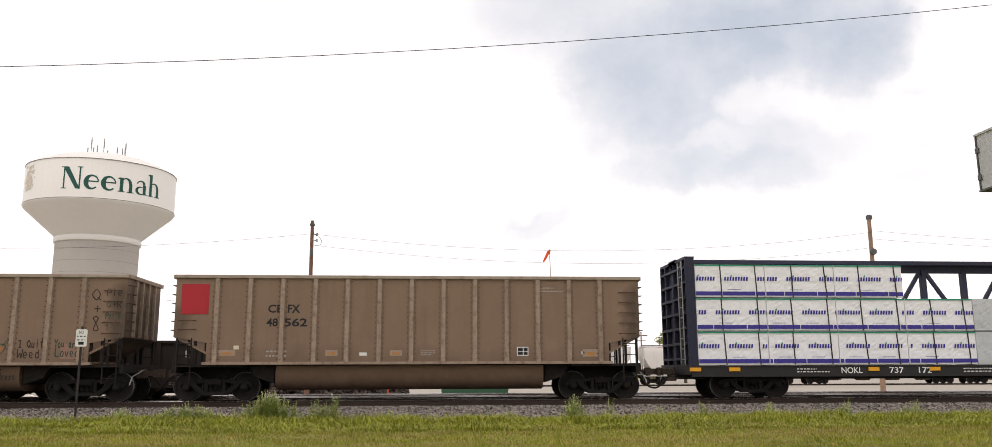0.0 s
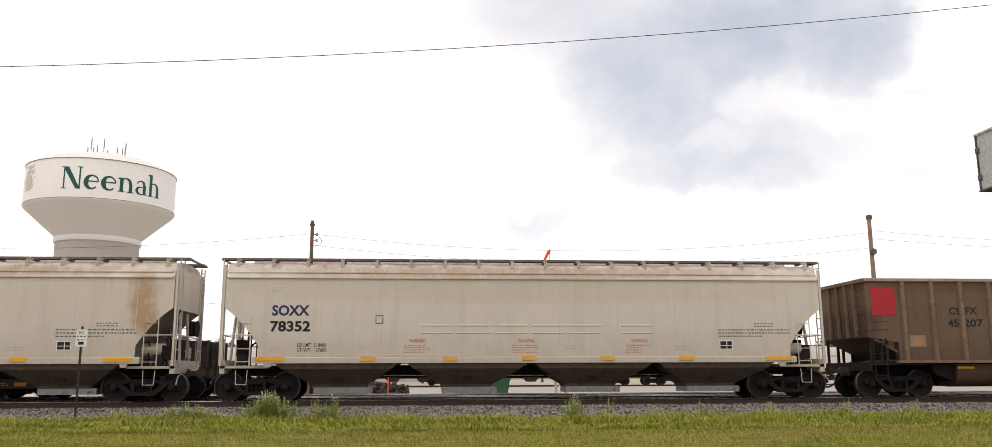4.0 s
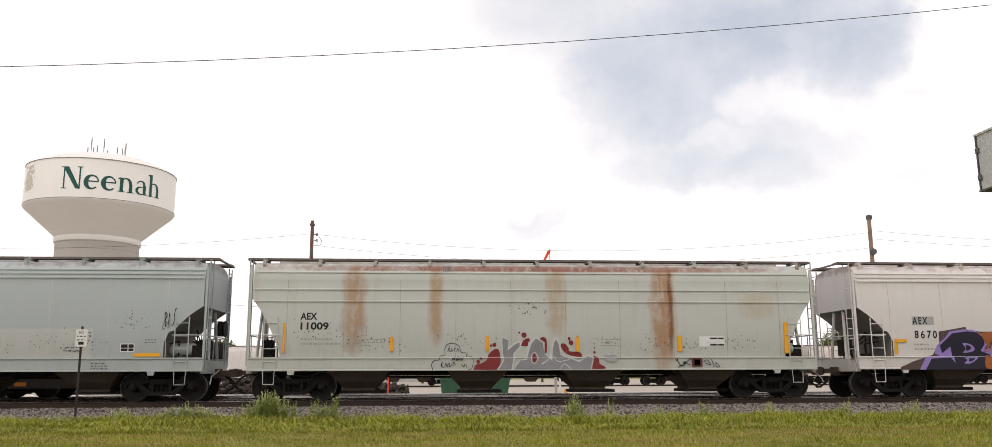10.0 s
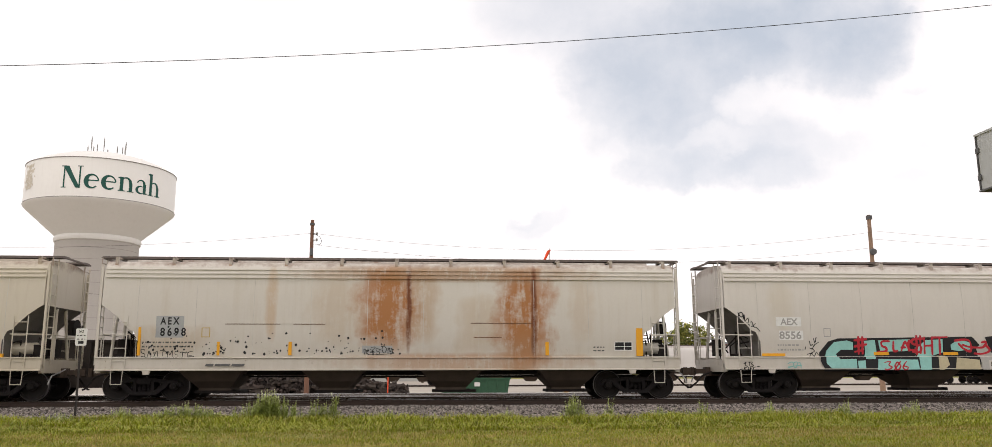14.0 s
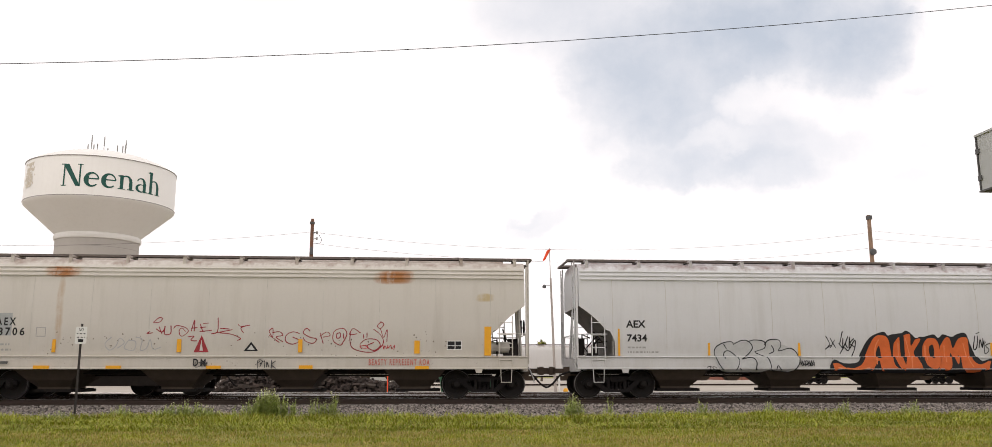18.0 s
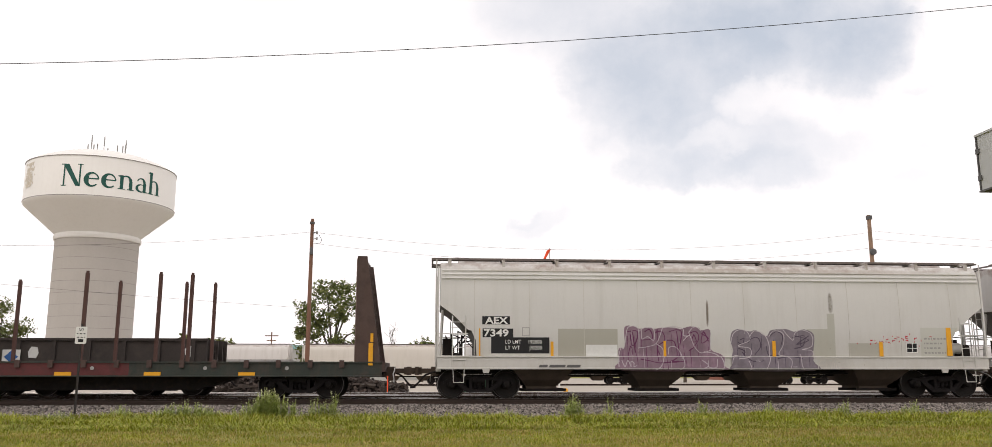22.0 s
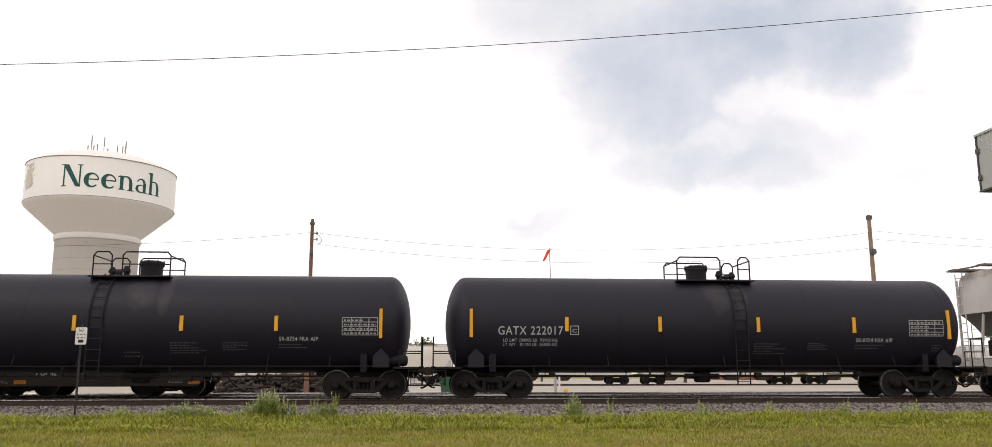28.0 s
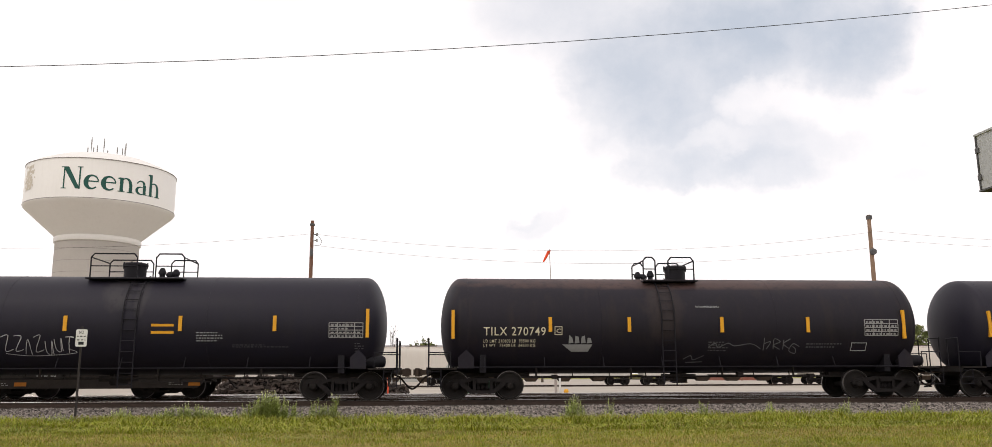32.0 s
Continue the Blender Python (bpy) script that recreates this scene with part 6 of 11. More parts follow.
def lumber_pack(car, x0, x1, z0, z1, wrap, printed, seed):
    rnd = random.Random(seed)
    bm = bmesh.new()
    nx, nz = 26, 12
    y0 = -1.46
    for s, depth in ((0, y0),):
        g = [[bm.verts.new((x0 + (x1 - x0) * i / nx, depth - (0.010 * noise.noise((i * 0.5 + seed, j * 0.7, seed)) + 0.016 * noise.noise(((i + j * 1.3) * 0.75, (i - j) * 0.16, seed * 1.7)) if 0 < i < nx and 0 < j < nz else 0), z0 + (z1 - z0) * j / nz)) for j in range(nz + 1)] for i in range(nx + 1)]
        for i in range(nx):
            for j in range(nz):
                bm.faces.new((g[i][j], g[i + 1][j], g[i + 1][j + 1], g[i][j + 1]))
    face(bm, [(x0, y0, z0), (x0, y0, z1), (x0, -0.12, z1), (x0, -0.12, z0)])
    face(bm, [(x1, y0, z0), (x1, -0.12, z0), (x1, -0.12, z1), (x1, y0, z1)])
    face(bm, [(x0, y0, z1), (x1, y0, z1), (x1, -0.12, z1), (x0, -0.12, z1)])
    face(bm, [(x0, y0, z0), (x0, -0.12, z0), (x1, -0.12, z0), (x1, y0, z0)])
    p = part("lumber_pack", bm, wrap, car, "lumber bundle wrapped in white printed plastic" if printed else "lumber bundle in greyish plastic wrap")
    sf = flat_side(1.482)
    if printed:
        face_y = lambda z: -1.478
        bm = bmesh.new()
        flags = bmesh.new()
        slide = rnd.uniform(0, 1.05)
        for k in range(4):
            # a blue foot band in lengths, and above it the maker's name as one plain slanted bar with a small flag
            a, e = max(x0 + 0.01, x0 - slide + 1.13 * k), min(x1 - 0.01, x0 - slide + 1.13 * k + 1.10)
            if e - a > 0.04:
                face(bm, [(a, -1.484, z0 + 0.05), (e, -1.484, z0 + 0.05), (e, -1.484, z0 + 0.18), (a, -1.484, z0 + 0.18)])
            zc = z0 + (z1 - z0) * 0.56
            for u, v in [(0.06 + 0.082 * q, 0.10 + 0.082 * q) for q in range(9)]:
                ua, ub = max(x0 + 0.02, x0 - slide + 1.13 * (k + u)), min(x1 - 0.02, x0 - slide + 1.13 * (k + v) + 0.012)
                if ub - ua > 0.02:
                    hz = 0.066
                    face(bm, [(ua, -1.484, zc - hz), (ub, -1.484, zc - hz), (ub + 0.02, -1.484, zc + hz), (ua + 0.02, -1.484, zc + hz)])
            fx = x0 - slide + 1.13 * (k + 0.24)
            if x0 + 0.05 < fx < x1 - 0.12:
                face(flags, [(fx, -1.484, zc + 0.075), (fx + 0.08, -1.484, zc + 0.075), (fx + 0.06, -1.484, zc + 0.14)])
            nx0 = x0 - slide + 1.13 * (k + 0.15)
            if x0 + 0.02 < nx0 < x1 - 0.75:
                face(bm, [(nx0, -1.484, z0 + 0.235), (nx0 + 0.45, -1.484, z0 + 0.235), (nx0 + 0.45, -1.484, z0 + 0.25), (nx0, -1.484, z0 + 0.25)])
        tagged(part("flag_print", flags, M["wrap_green"], p), kind="stuff")
        tagged(part("print", bm, M["wrap_blue"], p, "blue printed bars"), kind="stuff")
        plate(p, x0, x1, z1 - 0.05, z1 - 0.005, M["wrap_green"], sf, "green printed edge", 0.001, "edge_print")
    for k in (0.36, 0.86):
        xs = x0 + (x1 - x0) * k + rnd.uniform(-0.05, 0.05)
        bm = bmesh.new()
        lean = rnd.uniform(0.02, 0.07)
        skin(bm, [[(xs + lean * (z1 - z) / (z1 - z0), y0 - d, z), (xs + 0.032 + lean * (z1 - z) / (z1 - z0), y0 - d, z), (xs + 0.032 + lean * (z1 - z) / (z1 - z0), y0, z), (xs + lean * (z1 - z) / (z1 - z0), y0, z)] for z, d in ((z0, 0.024), ((z0 + z1) / 2, 0.026), (z1, 0.024))])
        part("strap", bm, M["strap"] if seed != 43 or k < 0.5 else M["yellow"], p)
    return p


def lumber_car():
    car = thing("centerbeam_lumber_car", "dark blue centre-beam flat car loaded with white wrapped lumber", "flat car")
    half = 11.2
    surf = flat_side(1.5)
    for s in (-1, 1):
        bm = bmesh.new()
        skin(bm, [[(x, s * y, z) for y, z in ((1.38, 0.70), (1.50, 0.70), (1.50, 1.025), (1.53, 1.03), (1.53, 1.07), (1.38, 1.07))] for x in (-half + 0.1, half - 0.1)])
        part("side_sill", bm, M["beam_black"], car)
    box_part("deck", car, M["beam_black"], -half, half, -1.38, 1.38, 0.98, 1.05)
    box_part("center_sill", car, M["beam_black"], -half, half, -0.35, 0.35, 0.62, 1.0)
    bm = bmesh.new()
    box(bm, -half, half, -0.42, 0.42, 4.55, 4.68)
    box(bm, -half, half, -0.06, 0.06, 4.30, 4.56)
    part("top_chord", bm, M["beam_blue"], car, "long dark blue top chord")
    for i in range(15):
        x = -half + 1.5 * i + 0.1
        bm = bmesh.new()
        box(bm, x - 0.08, x + 0.08, -0.1, 0.1, 1.05, 4.4)
        part("column", bm, M["beam_blue"], car)
        if i < 14 and 3 < i:
            bm = bmesh.new()
            a, b = ((x + 0.1, 2.4), (x + 1.4, 4.35)) if i % 2 else ((x + 1.4, 2.4), (x + 0.1, 4.35))
            d = Vector((b[0] - a[0], b[1] - a[1])).normalized() * 0.06
            prism(bm, [(a[0] - d.y, a[1] + d.x), (a[0] + d.y, a[1] - d.x), (b[0] + d.y, b[1] - d.x), (b[0] - d.y, b[1] + d.x)], -0.05, 0.05)
            part("diagonal", bm, M["beam_blue"], car)
    for e in (-1, 1):
        bm = bmesh.new()
        box(bm, *sorted((e * (half - 0.12), e * (half - 0.30))), -1.45, 1.45, 1.05, 4.55)
        bulk = part("bulkhead", bm, M["beam_blue"], car, "ribbed dark blue end bulkhead")
        for s in (-1, 1):
            box_part("edge_post", bulk, M["beam_blue"], *sorted((e * half, e * (half - 0.30))), *sorted((s * 1.45, s * 1.52)), 1.0, 4.55)
        box_part("cap", bulk, M["beam_blue"], *sorted((e * half, e * (half - 0.32))), -1.5, 1.5, 4.55, 4.64)
        for k in range(7):
            z = 1.25 + 0.5 * k
            box_part("cross_rib", bulk, M["beam_blue"], *sorted((e * (half - 0.12), e * (half + 0.02))), -1.45, 1.45, z, z + 0.08)
        for y in (-0.9, 0, 0.9):
            box_part("stiffener", bulk, M["beam_blue"], *sorted((e * (half - 0.12), e * (half + 0.0))), y - 0.05, y + 0.05, 1.05, 4.55)
        part("end_ladder", ladder_bm((e * (half + 0.06), -1.3, 1.1), (0, 0.42, 0), 3.4, 10), M["galv"], bulk)
        box_part("end_sill", car, M["beam_black"], *sorted((e * (half - 0.3), e * (half + 0.1))), -1.48, 1.48, 0.78, 1.1)
        add_truck(car, e * 8.95)
    seed = 20
    for row, (z0, z1) in enumerate(((1.09, 2.16), (2.20, 3.26), (3.30, 4.38))):
        for i in range(9):
            x0 = -half + 0.34 + 2.385 * i
            if row == 2 and i > 2:
                continue
            printed = i < 4
            seed += 1
            lumber_pack(car, x0, x0 + 2.36, z0, z1, M["wrap"] if printed else M["wrap_grey"], printed, seed)
    for x in (-11.0, -9.7, -5.0, -2.9, 2.2, 5.6, 8.4):
        strip(car, x - 0.18, x + 0.18, 0.88, 1.0, flat_side(1.52))
    writing(car, "NOKL", -6.1, 0.80, 0.20, M["white"], flat_side(1.503), 0.72, "white reporting marks")
    writing(car, "737", -4.45, 0.80, 0.20, M["white"], flat_side(1.503), 0.48, "white reporting marks")
    writing(car, "172", -3.45, 0.80, 0.20, M["white"], flat_side(1.503), 0.45, "white reporting marks")
    small_print(car, -7.6, -6.5, 0.82, 1.0, 2, M["white"], flat_side(1.503), 3)
    small_print(car, -1.9, -0.7, 0.82, 1.0, 2, M["white"], flat_side(1.503), 5)
    add_couplers(car, 11.9)
    return car, surf


# ---- the cars one by one ----
def hopper_paint(name, color, **kw):
    base = dict(rough=0.5, vary=0.06, scale=0.5, bump=0.06, fine=16.0, streak=0.2, low=(0.9, 2.3, 0.42, (color[0] * 0.62, color[1] * 0.55, color[2] * 0.44)), streak_color=(color[0] * 0.55, color[1] * 0.5, color[2] * 0.42))
    base.update(flecks=(1.85, 0.6, (0.15, 0.10, 0.06)), eaves=(4.16, (color[0] * 0.5, color[1] * 0.38, color[2] * 0.34)))
    base.update(kw)
    return mat(name, (color[0], color[1] * 0.962, color[2] * 0.95), **base)


SOXX_DIRT = (0.30, 0.25, 0.18)
P_SOXX = hopper_paint("dusty cream-white hopper paint", (0.60, 0.565, 0.50), low=(1.15, 2.3, 0.45, SOXX_DIRT), stains=((-0.5, 4.05, 9.7, 0.22, 0.6, (0.30, 0.19, 0.10)), (-0.5, 3.5, 9.5, 0.5, 0.2, (0.36, 0.24, 0.13))), streak=0.25)
P_SOXX2 = hopper_paint("rust-streaked cream hopper paint", (0.585, 0.545, 0.475), low=(1.15, 2.3, 0.45, SOXX_DIRT), stains=((8.55, 3.0, 0.6, 1.2, 0.75, (0.36, 0.21, 0.09)), (-0.5, 4.05, 9.7, 0.22, 0.7, (0.28, 0.16, 0.08))), streak=0.3)
P_SOXX3 = hopper_paint("warm cream hopper paint with rust runs", (0.55, 0.505, 0.425), low=(1.15, 2.3, 0.45, SOXX_DIRT), stains=((1.6, 3.3, 0.35, 0.7, 0.55, (0.40, 0.22, 0.09)), (8.3, 2.9, 0.3, 1.1, 0.6, (0.34, 0.20, 0.10))), streak=0.3)
WHITE = (0.66, 0.66, 0.64)
P_D = {
    1: hopper_paint("clean white hopper paint", (0.66, 0.66, 0.655)),
    2: hopper_paint("pale grey-green hopper paint with rust runs", (0.505, 0.545, 0.525), stains=((-5.9, 2.9, 0.45, 1.6, 0.75, (0.36, 0.20, 0.09)), (-3.3, 3.0, 0.28, 1.4, 0.75, (0.38, 0.22, 0.10)), (0.6, 3.2, 0.4, 1.3, 0.6, (0.38, 0.25, 0.12)), (4.1, 2.7, 0.5, 1.9, 0.85, (0.37, 0.19, 0.085)), (4.35, 2.9, 0.10, 1.6, 0.9, (0.20, 0.075, 0.03)), (7.2, 3.0, 0.6, 0.5, 0.4, (0.42, 0.30, 0.16)),
                    (0, 4.2, 9, 0.12, 0.9, (0.22, 0.07, 0.04))), streak=0.25, streak_color=(0.36, 0.24, 0.13)),
    3: hopper_paint("pale blue-grey hopper paint", (0.405, 0.465, 0.475), flecks=(2.1, 0.9, (0.13, 0.085, 0.05)), streak=0.2, streak_color=(0.36, 0.38, 0.37), patches=((-7.7, -6.8, 1.3, 3.3, (0.58, 0.59, 0.56)), (-6.8, -5.9, 1.3, 2.65, (0.56, 0.57, 0.54)), (-5.9, 5.8, 1.35, 2.25, (0.50, 0.505, 0.475)))),
    4: hopper_paint("off-white hopper paint", (0.62, 0.61, 0.57), stains=((-7.2, 3.0, 0.5, 0.9, 0.3, (0.50, 0.42, 0.28)),)),
    5: hopper_paint("off-white hopper paint with heavy rust", (0.60, 0.59, 0.54), stains=((-0.25, 2.9, 1.2, 1.5, 1.0, RUST), (4.1, 2.5, 1.1, 1.9, 1.0, RUST), (0.9, 3.0, 0.6, 1.3, 0.5, (0.40, 0.24, 0.11)), (1.6, 4.0, 5.2, 0.3, 0.7, (0.33, 0.18, 0.08)), (0.42, 2.9, 0.10, 1.5, 1.0, (0.16, 0.05, 0.02)), (4.45, 2.7, 0.12, 1.7, 1.0, (0.16, 0.05, 0.02)), (-1.9, 2.8, 0.9, 1.2, 0.35, (0.44, 0.30, 0.16)), (2.6, 2.4, 0.8, 1.0, 0.35, (0.44, 0.30, 0.16)), (6.0, 2.9, 0.5, 1.2, 0.3, (0.44, 0.30, 0.16)), (-3.9, 3.0, 0.2, 1.3, 0.5, (0.46, 0.28, 0.12)), (-7.0, 1.9, 1.5, 0.5, 0.4, (0.40, 0.27, 0.14)), (2.0, 1.2, 4.5, 0.3, 0.6, RUST)), streak=0.25, streak_color=(0.42, 0.34, 0.22)),
    6: hopper_paint("cream-grey hopper paint with rust at the eaves", (0.56, 0.53, 0.44), stains=((-4.8, 4.0, 1.6, 0.22, 0.95, RUST), (-2.6, 3.8, 6.0, 0.6, 0.4, (0.42, 0.28, 0.13)), (-7.0, 3.2, 0.3, 1.0, 0.35, (0.42, 0.28, 0.13))), streak=0.3, streak_color=(0.40, 0.33, 0.24)),
    7: hopper_paint("cool white hopper paint", (0.60, 0.625, 0.645), eaves=(4.14, (0.24, 0.17, 0.16))),
    8: hopper_paint("grey-white hopper paint with rust spots", (0.58, 0.57, 0.53), stains=((-5.4, 3.95, 0.6, 0.2, 1.0, RUST), (4.9, 3.85, 0.7, 0.25, 1.0, RUST), (-5.4, 2.7, 0.12, 1.2, 0.5, (0.40, 0.25, 0.12)), (-8.0, 3.9, 0.8, 0.2, 0.6, (0.42, 0.25, 0.12)), (7.8, 3.2, 0.3, 0.15, 0.7, (0.42, 0.3, 0.1))), streak=0.22),
    9: hopper_paint("scratched grey-white hopper paint", (0.585, 0.595, 0.59), flecks=(2.2, 0.9, (0.15, 0.10, 0.06)), stains=((4.0, 2.0, 4.0, 0.4, 0.3, (0.40, 0.33, 0.22)),)),
    10: hopper_paint("patched white hopper paint", (0.61, 0.625, 0.615), flecks=(2.0, 0.5, (0.15, 0.10, 0.06)), patches=((-5.3, -3.35, 1.35, 2.22, (0.37, 0.36, 0.30)), (3.0, 3.95, 1.35, 2.24, (0.42, 0.415, 0.36)), (3.7, 3.95, 2.24, 2.75, (0.42, 0.415, 0.36)), (4.4, 5.6, 1.35, 1.78, (0.40, 0.39, 0.34)), (6.9, 8.2, 1.35, 2.3, (0.53, 0.53, 0.48))), stains=((3.85, 3.1, 0.09, 0.35, 0.9, (0.10, 0.08, 0.05)), (-0.35, 2.75, 0.05, 0.45, 0.9, (0.12, 0.09, 0.06)), (0, 4.15, 9, 0.1, 0.5, (0.25, 0.17, 0.12)))),
}
P_F = {1: hopper_paint("clean pale hopper paint", (0.62, 0.605, 0.56), low=(1.2, 1.7, 0.2, SOXX_DIRT)), 2: hopper_paint("stained grey-cream hopper paint", (0.54, 0.515, 0.45), streak=0.45, streak_color=(0.36, 0.31, 0.24)), 3: hopper_paint("bright off-white hopper paint", (0.66, 0.66, 0.635))}


def soxx(label, paint, half=9.76):
    k = half / 9.76
    return hopper_car(label, half, "ribbed", paint, (-6.15 * k, -2.02 * k, 2.07 * k, 6.12 * k), 8.70 * k, half + 0.62, (1.06, 2.89, 1.74), seams(half, 9), pressings=(3.86, 4.04), pitch=1.08, sill=(1.17, 1.37), tank=True, deep=True)


def aex(label, paint, slope=(1.15, 2.95, 1.84), corner=0.9, half=9.2, **kw):
    return hopper_car(label, half, "smooth", paint, (-5.75, -1.95, 1.80, 5.60), half - 1.38, half + 0.72, slope, seams(half, 9), corner=corner, **kw)


def small_hopper(label, paint):
    return hopper_car(label, 5.50, "smooth", paint, (-1.75, 1.75), 4.08, 6.52, (1.05, 2.95, 1.84), seams(5.5, 5), corner=0.9, tips=(0.55, 0.2))


CARS = {}
CARS["A"] = lumber_car()
for k, lb in (("B1", "dusty brown coal gondola with a red end panel"), ("B2", "dusty brown coal gondola chalked with scribbled words"), ("B3", "dusty brown coal gondola with patched lower panels")):
    CARS[k] = coal_car(lb, "coal_side_dark", "coal_rib_dark", "coal_tub_dark") if k == "B3" else coal_car(lb)
CARS["C1"] = soxx("dusty cream covered hopper car with dark blue marks", P_SOXX)
CARS["C2"] = soxx("cream covered hopper car with a brown rust stain at its end", P_SOXX2, 9.55)
CARS["C3"] = soxx("warm cream covered hopper car with rust runs", P_SOXX3)
for i, lb in ((1, "white covered hopper car with purple, orange and blue graffiti"), (2, "pale grey-green covered hopper car streaked with rust and grey graffiti"), (3, "blue-grey covered hopper car patched with white paint"),
              (4, "off-white covered hopper car with mint and black graffiti"), (5, "off-white covered hopper car with heavy orange rust stains"), (6, "cream-grey covered hopper car with black and white graffiti"),
              (7, "cool white covered hopper car with orange graffiti"), (8, "grey-white covered hopper car with red scrawled tags"), (9, "grey-white covered hopper car with scraped side sheets"), (10, "patched white covered hopper car with mauve graffiti")):
    CARS["D%d" % i] = aex(lb, P_D[i], (0.95, 3.2, 1.36), 0.0, pressings=(3.12, 3.50, 4.05)) if i == 2 else aex(lb, P_D[i], half=9.37 if i == 1 else 9.2)
CARS["E"] = bulkhead_flat()
for i, lb in ((1, "short pale covered hopper car with black marks"), (2, "short stained grey-cream covered hopper car"), (3, "short clean off-white covered hopper car")):
    CARS["F%d" % i] = small_hopper(lb, P_F[i])
CARS["T1"] = tank_car("black tank car with yellow reflectors and white stencils", 8.78, 7.26, 9.45, 0.86, -0.05, ((-0.96, 0.54), (1.16, 1.56)), M["tank_black"])
CARS["T2"] = tank_car("black tank car with a faint ladder streak", 8.70, 7.26, 9.40, -0.96, 0.09, ((-1.50, -0.92), (-0.58, 0.93)), M["tank_black"])
CARS["T3"] = tank_car("black tank car sprayed with white and grey graffiti", 8.62, 7.26, 9.40, 0.87, -0.10, ((-0.93, 0.51), (1.16, 1.58)), M["tank_sprayed"])
CARS["T4"] = tank_car("dusty black tank car with a small ship drawing", 8.10, 6.75, 8.95, -0.74, 0.03, ((-1.29, -0.88), (-0.43, 0.45)), M["tank_dusty"])
CARS["T5"] = tank_car("black tank car with a white scrawl", 8.62, 7.26, 9.40, 0.76, 0.27, ((-0.86, 0.59), (1.19, 2.08)), M["tank_black"])
PLACES = {"A": 19.5, "B1": -0.68, "B2": -16.9, "B3": -33.15, "C1": -51.75, "C2": -72.46, "C3": -93.22, "D1": -113.83, "D2": -133.8, "D3": -153.5, "D4": -173.4, "D5": -193.27, "D6": -213.23, "D7": -233.12, "D8": -253.1,
          "D9": -272.96, "D10": -292.5, "E": -314.27, "F1": -332.73, "F2": -345.6, "F3": -359.07, "T1": -374.95, "T2": -393.6, "T3": -412.5, "T4": -430.67, "T5": -449.2}
for k, x in PLACES.items():
    hitch(CARS[k][0], x)


# ---- beside and beyond the track ----
M["pole_wood"] = mat("weathered brown pole timber", (0.19, 0.10, 0.068), 0.9, 0, 0.3, 1.5, 0.4, 20, streak=0.4)
M["pole_pale"] = mat("sun-bleached pole timber", (0.30, 0.20, 0.14), 0.9, 0, 0.3, 1.5, 0.4, 20, streak=0.4)
M["mast"] = mat("grey painted mast", (0.38, 0.34, 0.31), 0.7, 0, 0.2, 2, 0.1)
M["wire"] = mat("dark cable", (0.035, 0.035, 0.037), 0.6, 0, 0.1, 2, 0)
M["sock"] = mat("orange windsock cloth", (0.85, 0.10, 0.035), 0.8, 0, 0.15, 4, 0.2)
M["post_black"] = mat("dark rusty sign post", (0.035, 0.03, 0.028), 0.8, 0, 0.3, 5, 0.2)
M["sign_white"] = mat("white enamel sign", (0.68, 0.68, 0.66), 0.5, 0, 0.08, 5, 0.05)
M["cabinet"] = mat("pale grey sheet metal", (0.42, 0.43, 0.42), 0.5, 0.1, 0.06, 1, 0.05)
M["cabinet_edge"] = mat("dark grey cabinet edge", (0.10, 0.10, 0.10), 0.6, 0.1, 0.15, 2, 0.1)
M["skip_green"] = mat("green container paint", (0.035, 0.10, 0.055), 0.6, 0, 0.25, 1.5, 0.2, 14, dark=(0.025, 0.06, 0.035))
M["gondola_dark"] = mat("black-brown gondola steel", (0.040, 0.033, 0.030), 0.8, 0, 0.35, 1.2, 0.3, 12, dark=(0.06, 0.048, 0.04))
M["pale_wrap"] = mat("torn pale wrap", (0.55, 0.55, 0.53), 0.6, 0, 0.2, 3, 0.3)
M["brick"] = mat("dull red brick wall", (0.25, 0.10, 0.07), 0.9, 0, 0.2, 1, 0.2)
M["roof_teal"] = mat("teal metal roof", (0.10, 0.24, 0.22), 0.6, 0, 0.1, 1, 0.1)
M["shed"] = mat("grey shed wall", (0.42, 0.42, 0.40), 0.8, 0, 0.15, 1, 0.1)
M["bark"] = mat("grey-brown bark", (0.10, 0.08, 0.06), 0.9, 0, 0.3, 3, 0.5)
M["tie_bits"] = mat("broken old timber", (0.055, 0.042, 0.036), 0.9, 0, 0.3, 3, 0.4, island=1.4)
M["old_tie"] = mat("old split timber", (0.05, 0.04, 0.034), 0.9, 0, 0.4, 3, 0.5, dark=(0.11, 0.09, 0.07))


def pole(name, label, x, y, z0, z1, r0, r1, material, group=""):
    ob = thing(name, label, "pole", group, at=(x, y, z0))
    part("shaft", rod(bmesh.new(), (0, 0, -0.3), (0, 0, z1 - z0), r0, 12, 0, r1), material, ob, "", True)
    return ob


p1 = pole("utility_pole", "weathered brown timber utility pole with a small transformer", -7.05, 20, -0.45, 9.65, 0.14, 0.095, M["pole_wood"], "utility poles")
bm = bmesh.new()
lathe(bm, [(0.03, 7.98), (0.10, 8.0), (0.10, 8.36), (0.07, 8.42), (0.03, 8.43)], 16, "z", 0, (0.03, -0.2, 0))
part("transformer", bm, M["cabinet_edge"], p1, "grey can transformer", True)
box_part("cap", p1, M["cabinet_edge"], -0.13, 0.13, -0.12, 0.12, 9.80, 9.92)
for z in (9.25, 8.9):
    bm = bmesh.new()
    rod(bm, (0.1, -0.1, z), (0.30, -0.1, z + 0.02), 0.03, 6)
    rod(bm, (0.30, -0.1, z - 0.06), (0.30, -0.1, z + 0.1), 0.05, 8)
    part("insulator", bm, M["galv"], p1)
bm = bmesh.new()
